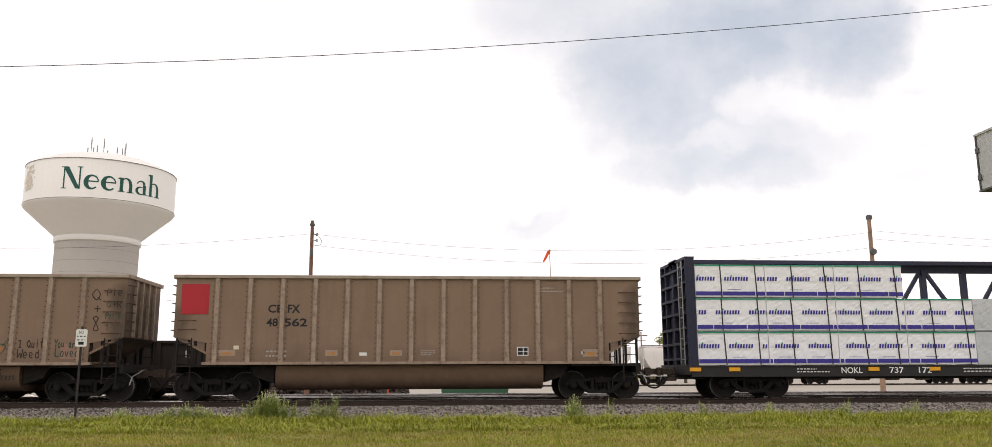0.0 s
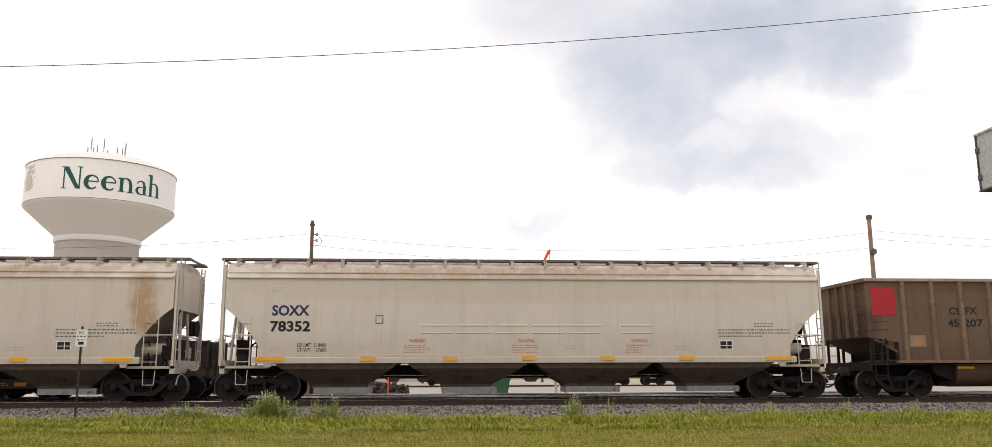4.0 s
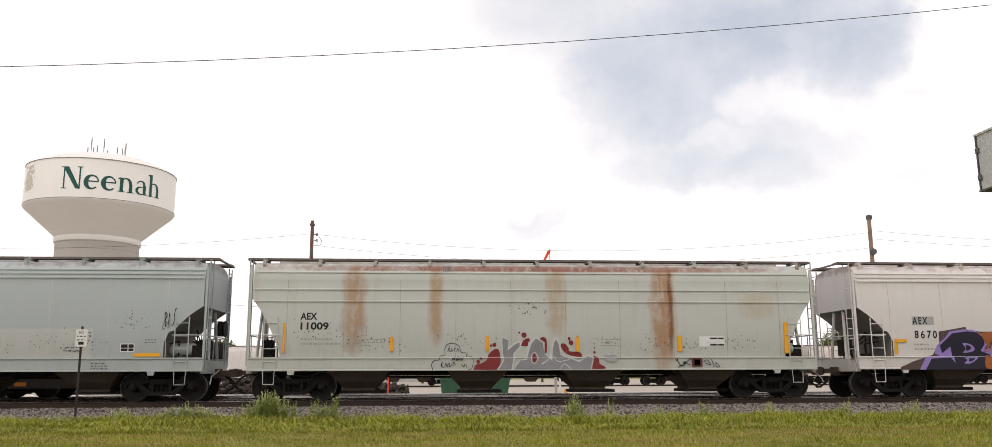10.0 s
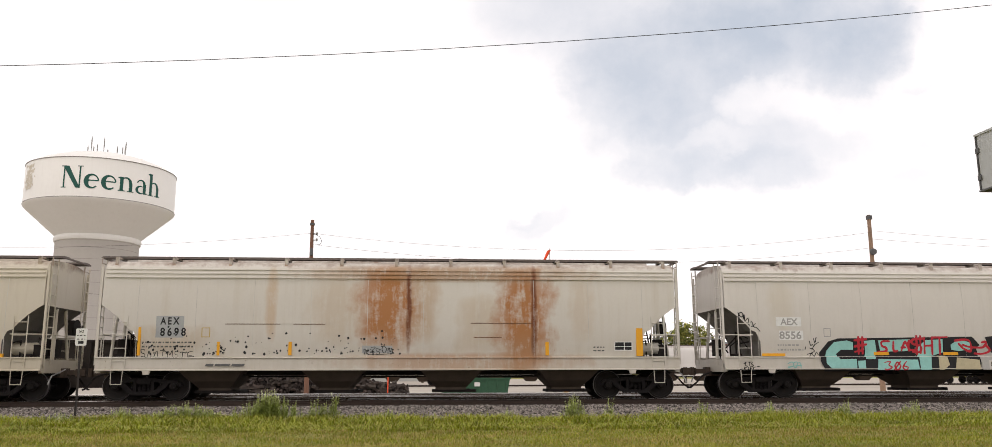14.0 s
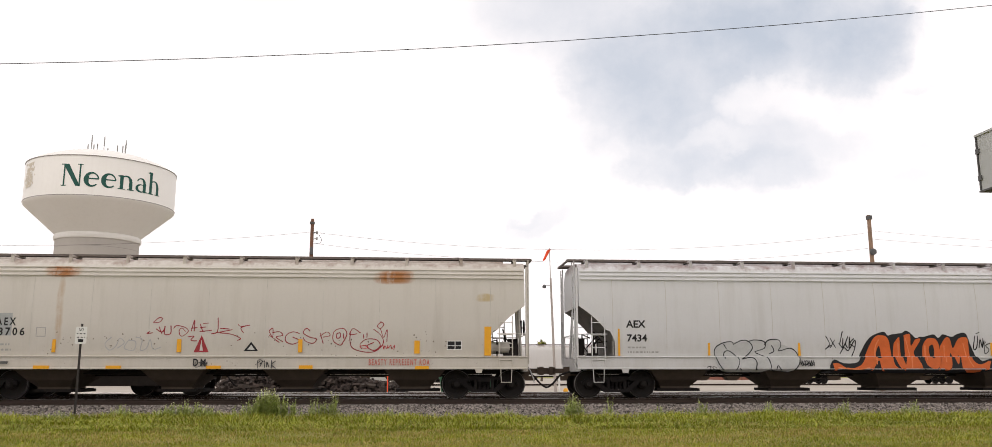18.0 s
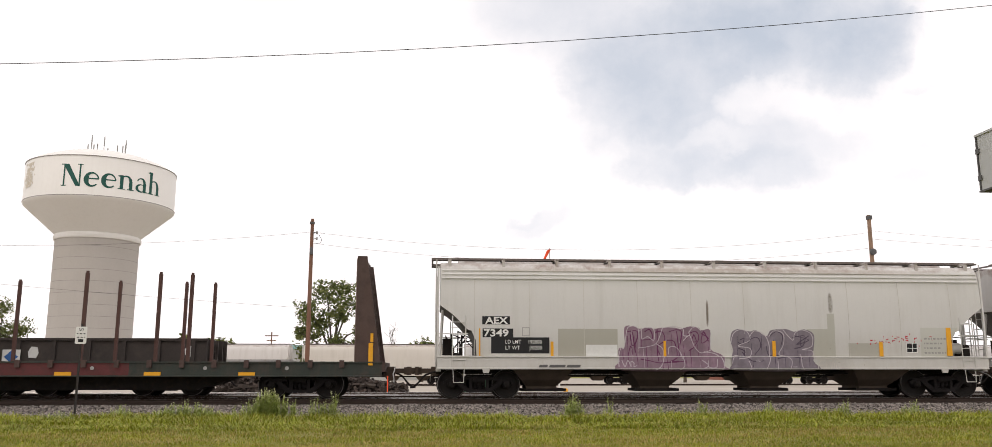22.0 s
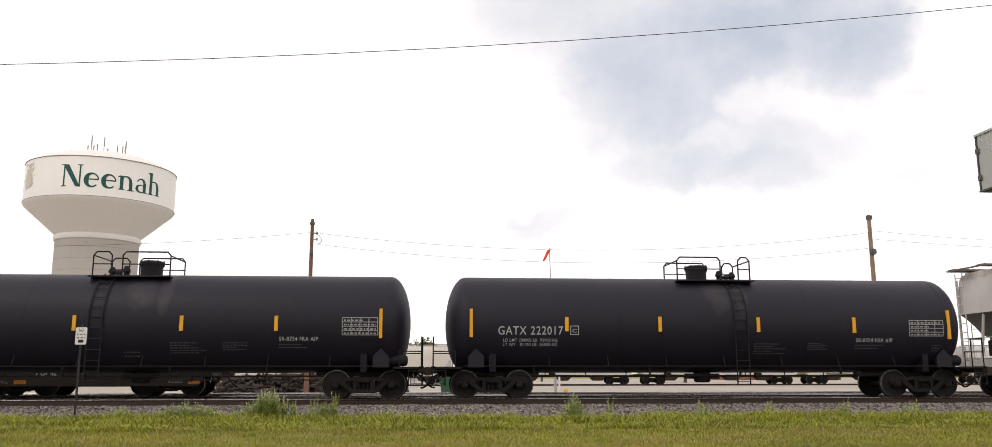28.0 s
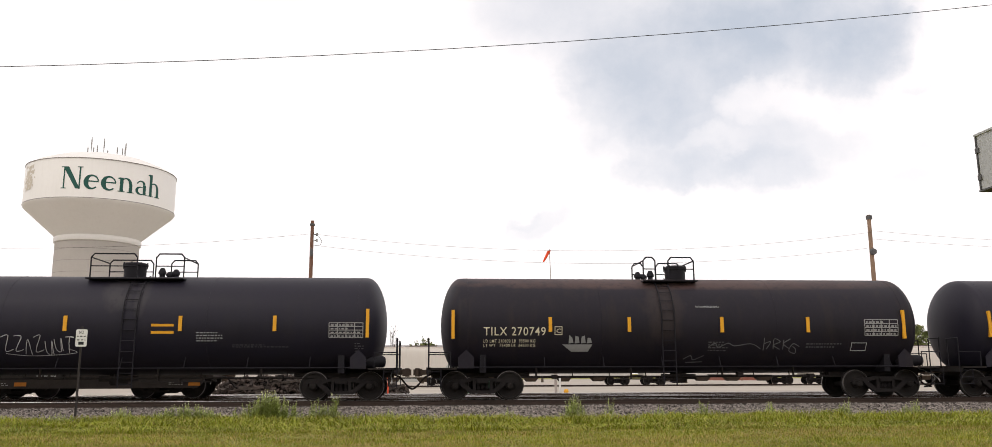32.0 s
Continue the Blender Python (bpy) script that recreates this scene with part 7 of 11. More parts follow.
pipe(bm, [(0.14, -0.12, 9.3), (0.45, -0.15, 9.1), (0.6, -0.15, 8.85), (0.5, -0.15, 8.65), (0.2, -0.2, 8.6)], 0.012)
part("jumper_wire", bm, M["wire"], p1)
p2 = pole("utility_pole", "bleached timber utility pole with a round fixture", 26.6, 20, -0.55, 10.35, 0.16, 0.11, M["pole_pale"], "utility poles")
box_part("cap", p2, M["cabinet_edge"], -0.12, 0.16, -0.12, 0.12, 10.62, 10.86)
bm = bmesh.new()
lathe(bm, [(0.02, -0.30), (0.19, -0.27), (0.21, -0.14), (0.14, -0.10)], 16, "y", 0, (0, 0, 8.6))
part("round_fixture", bm, M["cabinet_edge"], p2, "round dark fixture", True)

# the windsock on its mast
wm = thing("windsock", "limp orange windsock on a grey mast", "windsock", at=(7.0, 20, -0.45))
part("mast", rod(bmesh.new(), (0.10, 0, -0.2), (-0.12, 0, 6.75), 0.085, 10, 0, 0.055), M["mast"], wm, "", True)
part("tip", rod(bmesh.new(), (-0.12, 0, 6.7), (-0.18, 0, 8.55), 0.022, 8, 0, 0.018), M["mast"], wm)
bm = bmesh.new()
skin(bm, [[(cx + r * math.cos(a), r * math.sin(a), cz + 0.35 * r * math.cos(a)) for a in [i * math.pi / 5 for i in range(10)]] for cx, cz, r in ((-0.20, 8.44, 0.12), (-0.28, 8.26, 0.12), (-0.38, 8.06, 0.10), (-0.47, 7.88, 0.085), (-0.52, 7.78, 0.07))])
part("sock", bm, M["sock"], wm, "orange cloth sock", True)
bm = bmesh.new()
lathe(bm, [(0.02, 6.15), (0.10, 6.17), (0.11, 6.27), (0.05, 6.36)], 12, "z", 0, (-0.50, 0, 0))
rod(bm, (-0.12, 0, 6.33), (-0.45, 0, 6.33), 0.018, 6)
part("lamp_head", bm, M["cabinet_edge"], wm, "small dark lamp head")

wp = thing("marker_post", "short white post with a yellow ball", "post", at=(7.22, 19.4, -0.46))
part("post", rod(bmesh.new(), (0, 0, 0), (0, 0, 1.1), 0.055, 10), M["sign_white"], wp)
bm = bmesh.new()
lathe(bm, [(0.02, -0.14), (0.10, -0.11), (0.15, 0), (0.10, 0.11), (0.02, 0.14)], 14, "z", 0, (0.33, -0.2, 0.30))
rod(bm, (0.33, -0.2, 0), (0.33, -0.2, 0.2), 0.03, 8)
part("ball", bm, M["yellow"], wp, "yellow ball on a stub", True)

mk = thing("survey_stake", "thin red stake beside a pale plank", "stake", at=(-2.75, 19, -0.46))
part("stake", rod(bmesh.new(), (0.3, 0, -0.1), (0.3, 0, 1.15), 0.03, 8), M["sock"], mk, "thin red stake")
bm = bmesh.new()
box(bm, -0.75, 0.35, -0.15, 0.15, 0.0, 0.10)
part("plank", bm, M["sign_white"], mk, "pale plank on the ground")


# wires with a little sag
def wire(label, a, b, sag, r):
    a, b = Vector(a), Vector(b)
    pts = []
    for i in range(25):
        t = i / 24
        p = a.lerp(b, t)
        p.z -= sag * 4 * t * (1 - t)
        pts.append(p)
    bm = bmesh.new()
    vs = []
    for p in pts:
        d = (b - a).normalized()
        q = d.to_track_quat("Z", "Y")
        vs.append([p + q @ Vector((math.cos(k * 1.257) * r, math.sin(k * 1.257) * r, 0)) for k in range(5)])
    skin(bm, vs)
    return solo("overhead_wire", bm, M["wire"], label, "wire", "overhead wires")


wire("thin dark wire strung high over the verge", (-30, -10, 7.29), (36, -10, 13.74), 2.0, 0.0085)
ROW = (-40.7, -7.05, 26.6, 60.2)
for x in (ROW[0], ROW[3]):
    pole("utility_pole", "brown timber utility pole beside the yard", x, 20, -0.5, 10.0, 0.18, 0.12, M["pole_wood"], "utility poles")
pole("utility_pole", "timber utility pole on the grass verge", -30, -10, -0.55, 7.6, 0.16, 0.11, M["pole_wood"], "utility poles")
pole("utility_pole", "timber utility pole on the grass verge", 36, -10, -0.55, 14.0, 0.2, 0.12, M["pole_wood"], "utility poles")
for (xa, za), (xb, zb), sag in (((-40.7, 8.6), (-7.05, 8.85), 0.85), ((-7.05, 8.85), (26.6, 9.25), 1.07), ((-7.05, 8.2), (26.6, 8.3), 1.03), ((26.6, 9.35), (60.2, 9.3), 0.7), ((26.6, 8.84), (60.2, 8.8), 0.6), ((-40.7, 7.3), (-7.05, 4.45), 0.2)):
    wire("thin slack wire between utility poles", (xa, 19.85, za), (xb, 19.85, zb), sag, 0.007)

# small warning sign on the verge
sg = thing("warning_sign", "small white warning sign on a dark steel post", "sign", at=(-9.42, -5.0, -0.42))
part("post", prism(bmesh.new(), [(-0.024, -0.3), (0.026, -0.3), (0.018, 2.54), (-0.024, 2.54)], -0.025, 0.025), M["post_black"], sg)
bm = bmesh.new()
box(bm, -0.14, 0.155, -0.045, -0.036, 2.0, 2.46)
bmesh.ops.bevel(bm, geom=[e for e in bm.edges if abs(e.verts[0].co.y - e.verts[1].co.y) > 0.005], offset=0.02, segments=2, affect="EDGES")
pl = part("plate", bm, M["sign_white"], sg, "white enamel plate")
flat_sign = lambda z: -0.046
writing(pl, "NO", -0.055, 2.34, 0.085, M["black"], flat_sign, 0.12, "black word", 0.001)
small_print(pl, -0.10, 0.12, 2.245, 2.32, 1, M["black"], flat_sign, 2)
small_print(pl, -0.10, 0.12, 2.15, 2.22, 1, M["black"], flat_sign, 6)
plate(pl, -0.06, 0.08, 2.05, 2.13, M["black"], flat_sign, "", 0.001)

# the end of a raised sign cabinet
sc = thing("sign_cabinet", "grey sheet-metal sign cabinet raised on a post", "sign", at=(12.9, -12.4, -0.55))
bm = bmesh.new()
box(bm, 0.02, 0.75, -2.35, 2.35, 5.6, 6.93)
part("cabinet", bm, M["cabinet"], sc)
for z0, z1, km in ((5.57, 5.61, "cabinet_edge"), (6.92, 6.97, "cabinet")):
    box_part("edge_trim", sc, M[km], -0.01, 0.78, -2.40, 2.42, z0, z1)
box_part("edge_trim", sc, M["cabinet_edge"], -0.004, 0.05, 2.37, 2.40, 5.62, 6.91)
for z in (5.85, 6.5):
    box_part("hinge", sc, M["cabinet_edge"], -0.012, 0.02, 2.30, 2.42, z, z + 0.12)
part("post", rod(bmesh.new(), (0.38, 0, -0.2), (0.38, 0, 5.58), 0.16, 12), M["cabinet_edge"], sc)


# the parked gondola on the siding
def parked_gondola(x):
    g = thing("parked_gondola", "black-brown low-sided gondola parked on the siding", "gondola car", at=(x, 4.8, -0.02))
    half = 4.12
    for s in (-1, 1):
        bm = bmesh.new()
        box(bm, -half, half, *sorted((s * 1.36, s * 1.42)), 1.0, 2.02)
        side = part("side_sheet", bm, M["gondola_dark"], g)
        bm = bmesh.new()
        box(bm, -half - 0.05, half + 0.05, *sorted((s * 1.33, s * 1.50)), 2.0, 2.09)
        part("top_chord", bm, M["gondola_dark"], g)
        bm = bmesh.new()
        prism(bm, [(-half, 1.0), (half, 1.0), (half - 0.1, 0.56), (half - 0.3, 0.38), (-half + 0.3, 0.38), (-half + 0.1, 0.56)], *sorted((s * 1.28, s * 1.40)))
        part("side_sill", bm, M["gondola_dark"], g)
        for i in range(7):
            x = -half + 0.35 + i * 1.237
            box_part("side_post", side, M["gondola_dark"], x - 0.07, x + 0.07, *sorted((s * 1.42, s * 1.49)), 0.98, 2.0)
    box_part("floor", g, M["gondola_dark"], -half, half, -1.36, 1.36, 1.0, 1.06)
    for e in (-1, 1):
        box_part("end_sheet", g, M["gondola_dark"], *sorted((e * half, e * (half - 0.06))), -1.36, 1.36, 1.0, 2.05)
        for y in (-1.0, -0.35, 0.35, 1.0):
            box_part("end_post", g, M["gondola_dark"], *sorted((e * half, e * (half + 0.16))), y - 0.05, y + 0.05, 0.9, 2.05)
        box_part("end_sill", g, M["gondola_dark"], *sorted((e * half, e * (half + 0.28))), -1.4, 1.4, 0.72, 1.02)
        part("end_ladder", ladder_bm((e * (half + 0.2), -1.35, 0.6), (0, 0.42, 0), 1.45, 5), M["gondola_dark"], g)
        tr = part("truck", GEAR["truck"], None, g, at=(e * 2.62, 0, 0))
        for s in (-1, 1):
            part("side_frame", GEAR["side_frame"], None, tr, at=(0, 0.98 * s, 0))
            part("wheelset", GEAR["wheelset"], None, tr, at=(0.889 * s, 0, WHEEL_R))
    box_part("center_sill", g, M["gondola_dark"], -half, half, -0.3, 0.3, 0.6, 1.0)
    add_couplers(g, 4.84)
    bm = bmesh.new()
    face(bm, [(half - 0.75, -1.425, 1.48), (half - 0.55, -1.425, 1.42), (half - 0.5, -1.425, 1.75), (half - 0.62, -1.425, 1.86), (half - 0.78, -1.425, 1.7)])
    part("paint_patch", bm, M["pale_wrap"], g, "torn pale patch")
    sf = flat_side(1.405)
    plate(g, -3.05, -2.42, 1.15, 1.67, M["pale_wrap"], flat_side(1.5), "worn white placard board", 0.004, "placard_board")
    bm = bmesh.new()
    face(bm, [(-2.98, -1.509, 1.41), (-2.735, -1.509, 1.18), (-2.49, -1.509, 1.41), (-2.735, -1.509, 1.64)])
    part("diamond_mark", bm, spray((0.03, 0.10, 0.28), 0.6), g, "blue diamond on the placard")
    bm = bmesh.new()
    face(bm, [(-2.16, -1.425, 1.38), (-1.90, -1.425, 1.36), (-1.82, -1.425, 1.55), (-1.88, -1.425, 1.76), (-2.1, -1.425, 1.78), (-2.2, -1.425, 1.6)])
    part("paint_patch", bm, M["pale_wrap"], g, "torn pale patch")
    for x in (-2.6, 3.52):
        plate(g, x, x + 0.42, 0.46, 0.60, M["orange_label"], sf, "orange label", 0.006)
        small_print(g, x - 0.7, x - 0.2, 0.48, 0.60, 2, M["grey"], sf, int(x))
    scrawl(g, -1.9, -1.1, 0.74, 1.0, (0.6, 0.6, 0.6), lambda z: -1.41, 4, 9, 0.03)
    return g


M["orange_label"] = mat("orange label", (0.55, 0.20, 0.03), 0.6, 0, 0.15, 4, 0.05)
parked_gondola(-12.42)
parked_gondola(-22.1)


# a heap of old ties and a green container in the yard
def tie_heap():
    rnd = random.Random(21)
    h = thing("tie_heap", "long heap of old split railway ties", "timber heap", at=(-7.5, 26, -0.46))
    mes = []
    for L in (1.9, 1.2, 0.7, 0.45):
        bm = bmesh.new()
        box(bm, -L / 2, L / 2, -0.11, 0.11, -0.085, 0.085)
        for v in bm.verts:
            v.co += Vector((rnd.uniform(-0.08, 0.08), rnd.uniform(-0.03, 0.03), rnd.uniform(-0.025, 0.025)))
        mes.append(finish("tie", bm, M["old_tie"]))
    for i in range(170):
        u = rnd.uniform(-1, 1)
        top = (1.15 - 0.75 * max(0, u) ** 1.5 - 0.5 * max(0, -u) ** 4) * rnd.uniform(0.75, 1.05)
        z = rnd.uniform(0.02, 1) * top
        y = rnd.uniform(-1, 1) * 1.6 * (1 - z / 1.6)
        t = part("tie", rnd.choice(mes), None, h, at=(u * 5.7, y, z))
        t.rotation_euler = (rnd.gauss(0, 0.35), rnd.gauss(0, 0.25), rnd.choice((rnd.gauss(0, 0.4), rnd.gauss(1.57, 0.5))))

    # the mass of broken bits between the ties
    verts, faces = [], []
    for i in range(1500):
        u = rnd.uniform(-1, 1)
        top = (1.18 - 0.75 * max(0, u) ** 1.5 - 0.5 * max(0, -u) ** 4)
        z = rnd.uniform(0.0, 1) * top
        c = Vector((u * 5.8, rnd.uniform(-1, 1) * 1.6 * (1 - z / 1.6), z))
        q = Euler((rnd.gauss(0, 0.5), rnd.gauss(0, 0.6), rnd.uniform(0, 6.28))).to_matrix()
        e = (rnd.uniform(0.06, 0.34), rnd.uniform(0.04, 0.10), rnd.uniform(0.03, 0.09))
        o = len(verts)
        verts.extend([c + q @ Vector((sx * e[0], sy * e[1], sz * e[2])) for sx in (-1, 1) for sy in (-1, 1) for sz in (-1, 1)])
        faces.extend([tuple(o + k for k in f) for f in ((0, 1, 3, 2), (4, 6, 7, 5), (0, 4, 5, 1), (2, 3, 7, 6), (0, 2, 6, 4), (1, 5, 7, 3))])
    me = bpy.data.meshes.new("heap_rubble")
    me.from_pydata(verts, [], faces)
    me.materials.append(M["tie_bits"])
    part("heap_rubble", me, None, h, "broken bits of old timber")["kind"] = "stuff"


tie_heap()


def green_container():
    c = thing("roll_off_container", "low green steel container with ribbed sides", "container", at=(2.70, 26, -0.46))
    bm = bmesh.new()
    skin(bm, [[(-2.1, y, 0.1), (2.05, y, 0.1), (2.2, y, 0.98), (-2.2, y, 0.98)] for y in (-1.05, 1.05)])
    part("shell", bm, M["skip_green"], c)
    for i in range(8):
        x = -1.95 + 0.557 * i
        box_part("rib", c, M["skip_green"], x - 0.04, x + 0.04, -1.11, -1.05, 0.1, 0.95)
    box_part("rim", c, M["skip_green"], -2.26, 2.26, -1.12, -1.02, 0.93, 1.03)
    box_part("runner", c, M["under"], -2.0, 2.0, -0.9, -0.7, 0.0, 0.1)
    plate(c, -0.05, 0.3, 0.5, 0.75, M["sign_white"], flat_side(1.113), "white label", 0.001)


green_container()


# stored grain cars on the far yard track
def far_hopper(x0, x1, paint, seed):
    c = thing("stored_hopper_car", "pale covered hopper car stored on a far yard track", "hopper car", "stored hopper cars", at=((x0 + x1) / 2, 70, -0.45))
    half = (x1 - x0) / 2 - 0.75
    pts, surf = hopper_profile("smooth")
    zs = [1.3, 1.9, 2.6, 3.2, 3.8, 4.15, 4.36, 4.45]
    bm = bmesh.new()
    rings = []
    for e in (-half + 0.1, -half + 0.6, -half + 1.3, half - 1.3, half - 0.6, half - 0.1):
        lo = 3.0 if abs(e) > half - 0.2 else (2.2 if abs(e) > half - 0.8 else 1.3)
        ring = [(e, surf(max(z, lo)), max(z, lo)) for z in zs]
        ring += [(x, -y, z) for x, y, z in reversed(ring[:-1])]
        rings.append(ring)
    skin(bm, rings)
    bmesh.ops.remove_doubles(bm, verts=bm.verts[:], dist=0.001)
    body = part("body", bm, paint, c, "", True)
    for s in (-1, 1):
        box_part("side_sill", c, paint, -half, half, *sorted((s * 1.4, s * 1.55)), 0.95, 1.33)
        box_part("running_board", c, M["board"], -half, half, *sorted((s * 0.7, s * 1.0)), 4.5, 4.56)
    for i in range(7):
        x = -half + 1.2 + (2 * half - 2.4) * i / 6
        box_part("seam", body, paint, x - 0.03, x + 0.03, -1.555, -1.40, 1.33, 3.8)
    for cx in (-0.62, -0.2, 0.2, 0.62):
        bm = bmesh.new()
        skin(bm, [[(cx * half - a, -b, z), (cx * half + a, -b, z), (cx * half + a, b, z), (cx * half - a, b, z)] for z, a, b in ((1.3, 1.2, 1.3), (0.4, 0.5, 0.6))])
        part("discharge_chute", bm, M["chute"], c)
    for e in (-1, 1):
        part("end_ladder", ladder_bm((e * half, -1.5, 1.0), (0, 0.42, 0), 3.4, 8, 0.03), paint, c)
        tr = part("truck", GEAR["truck"], None, c, at=(e * (half - 1.4), 0, 0))
        for s in (-1, 1):
            part("side_frame", GEAR["side_frame"], None, tr, at=(0, 0.98 * s, 0))
            part("wheelset", GEAR["wheelset"], None, tr, at=(0.889 * s, 0, WHEEL_R))
    box_part("center_sill", c, M["under"], -half - 0.7, half + 0.7, -0.3, 0.3, 0.8, 1.1)
    return c


FAR = [hopper_paint("chalky white hopper paint", (0.62, 0.62, 0.60)), hopper_paint("grey-white hopper paint", (0.56, 0.57, 0.56)), hopper_paint("cream hopper paint", (0.60, 0.585, 0.53))]
edges = (-92, -72.8, -53.5, -34.3, -15.4, 2.95, 23.8, 43.5, 63.4, 83, 103)
for i, (a, b) in enumerate(zip(edges, edges[1:])):
    far_hopper(a, b, FAR[(i * 2) % 3], i)


# low buildings, far poles
def shed(label, x0, x1, y0, y1, h, wall, roof, rise):
    s = thing("shed", label, "building", at=((x0 + x1) / 2, y0, -0.65))
    w = (x1 - x0) / 2
    box_part("wall", s, wall, -w, w, 0, y1 - y0, 0, h)
    bm = bmesh.new()
    skin(bm, [[(x, -0.4, h), (x, (y1 - y0) / 2, h + rise), (x, y1 - y0 + 0.4, h), (x, (y1 - y0) / 2, h + rise - 0.2)] for x in (-w - 0.4, w + 0.4)])
    part("roof", bm, roof, s)
    for i in range(int(w // 3)):
        x = -w + 2 + i * 6
        bm = bmesh.new()
        box(bm, x, x + 1.4, -0.03, 0.05, h * 0.45, h * 0.75)
        part("window", bm, M["cabinet_edge"], s)
    return s


shed("long low shed with a teal metal roof", -62, 4, 140, 152, 6.2, M["shed"], M["roof_teal"], 0.9)
shed("dull red brick building beyond the yard", 61, 72, 146, 156, 7.6, M["brick"], M["cabinet_edge"], 0.6)
for x, y, h in ((42.3, 140, 9.2), (62.9, 140, 10.6), (-31.6, 140, 8.8)):
    fp = pole("distant_pole", "distant timber pole with a cross-arm", x, y, -0.65, h, 0.16, 0.12, M["pole_wood"], "distant poles")
    box_part("cross_arm", fp, M["pole_wood"], -1.3, 1.3, -0.06, 0.06, h - 0.2, h)
    box_part("cross_arm", fp, M["pole_wood"], -0.9, 0.9, -0.06, 0.06, h - 1.1, h - 0.95)

# ---- trees ----
for key, col in (("leaf_dark", (0.12, 0.145, 0.045)), ("leaf_mid", (0.19, 0.21, 0.06)), ("leaf_pale", (0.34, 0.32, 0.07))):
    M[key] = mat(key, col, 0.7, 0, 0.25, 0.6, 0, 5, island=0.7)


def tree(label, x, y, z0, height, width, seed, leaves, trunk_h, mats, lobes, size=0.32):
    """lobes: clumps of the crown as (x, z, radius) shares of its width and height."""
    rnd = random.Random(seed)
    t = thing("tree", label, "tree", "trees beyond the yard", at=(x, y, z0))
    bm = bmesh.new()
    r0 = 0.022 * height + 0.08
    rod(bm, (0, 0, -0.2), (0.1, 0, trunk_h), r0, 9, 0, r0 * 0.7)
    for lx, lz, lr in lobes:
        e = Vector((lx * width, rnd.uniform(-0.2, 0.2) * width, lz * height))
        b = Vector((0.1, 0, trunk_h * rnd.uniform(0.6, 1.0)))
        m = b.lerp(e, 0.5) + Vector((0, 0, 0.05 * height))
        rod(bm, b, m, r0 * 0.45, 6, 0, r0 * 0.28)
        rod(bm, m, e, r0 * 0.28, 5, 0, r0 * 0.08)
    part("trunk", bm, M["bark"], t, "forked grey-brown trunk and limbs")
    verts, faces, mi = [], [], []
    tot = sum(l[2] ** 2 for l in lobes)
    for lx, lz, lr in lobes:
        c = Vector((lx * width, rnd.uniform(-0.15, 0.15) * width, lz * height))
        rad = lr * width
        n = int(1.7 * leaves * lr * lr / tot)
        twigs = [Vector((rnd.gauss(0, 1), rnd.gauss(0, 1), rnd.gauss(0, 0.8))).normalized() * rad * rnd.uniform(0.3, 1.05) for _ in range(34)]
        for _ in range(n):
            p = c + rnd.choice(twigs) + Vector((rnd.gauss(0, 1), rnd.gauss(0, 1), rnd.gauss(0, 0.8))) * rad * 0.17
            s = size * rnd.uniform(0.55, 1.25)
            q = Euler((rnd.uniform(-1, 1), rnd.uniform(-1, 1), rnd.uniform(0, 6.28))).to_matrix()
            o = len(verts)
            verts.extend([p + q @ Vector(v) for v in ((-s, 0, 0), (-0.1 * s, -0.5 * s, 0.1 * s), (s, 0, 0), (0.1 * s, 0.5 * s, -0.05 * s))])
            faces.append((o, o + 1, o + 2, o + 3))
            mi.append(rnd.choice((0, 0, 1)))
    me = bpy.data.meshes.new("crown")
    me.from_pydata(verts, [], faces)
    for m in mats:
        me.materials.append(m)
    me.polygons.foreach_set("material_index", np.array(mi, dtype=np.int32))
    part("crown", me, None, t, "leafy green crown with gaps")
    return t


GREENS = (M["leaf_dark"], M["leaf_mid"])
PALE = (M["leaf_mid"], M["leaf_pale"])
tree("tall open-crowned green tree", -15.2, 100, -0.65, 16.2, 14.0, 1, 4200, 5.0, GREENS, ((-0.05, 0.83, 0.15), (0.10, 0.88, 0.14), (-0.24, 0.66, 0.15), (0.20, 0.70, 0.17), (-0.30, 0.45, 0.14), (-0.10, 0.55, 0.16), (0.08, 0.62, 0.12), (0.33, 0.50, 0.14), (0.28, 0.33, 0.15), (-0.22, 0.27, 0.13), (0.05, 0.36, 0.13), (0.40, 0.30, 0.1)), 0.30)
tree("rounded bushy yellow-green tree", 39.0, 100, -0.65, 9.3, 9.2, 2, 3800, 2.5, PALE, ((0, 0.82, 0.22), (-0.25, 0.66, 0.22), (0.25, 0.68, 0.22), (-0.33, 0.48, 0.18), (0.34, 0.48, 0.18), (0.02, 0.52, 0.26)), 0.28)
tree("low leafy green tree", -1.6, 110, -0.65, 6.9, 5.2, 3, 1500, 2.0, GREENS, ((0, 0.85, 0.25), (-0.3, 0.75, 0.22), (0.3, 0.78, 0.22), (0, 0.6, 0.3)), 0.26)
tree("small slender leafy tree", 19.3, 120, -0.65, 7.4, 2.4, 4, 500, 2.5, PALE, ((0, 0.88, 0.3), (-0.2, 0.7, 0.3), (0.25, 0.72, 0.3)), 0.24)
tree("low leafy green tree", -48.9, 140, -0.65, 9.3, 4.6, 5, 1300, 2.5, GREENS, ((0, 0.85, 0.24), (-0.3, 0.72, 0.25), (0.3, 0.75, 0.2), (0, 0.6, 0.3)), 0.3)
tree("low leafy green tree", -41.7, 140, -0.65, 8.4, 6.5, 6, 1500, 2.5, GREENS, ((0, 0.88, 0.18), (-0.3, 0.8, 0.2), (0.3, 0.82, 0.18), (0, 0.66, 0.3)), 0.3)
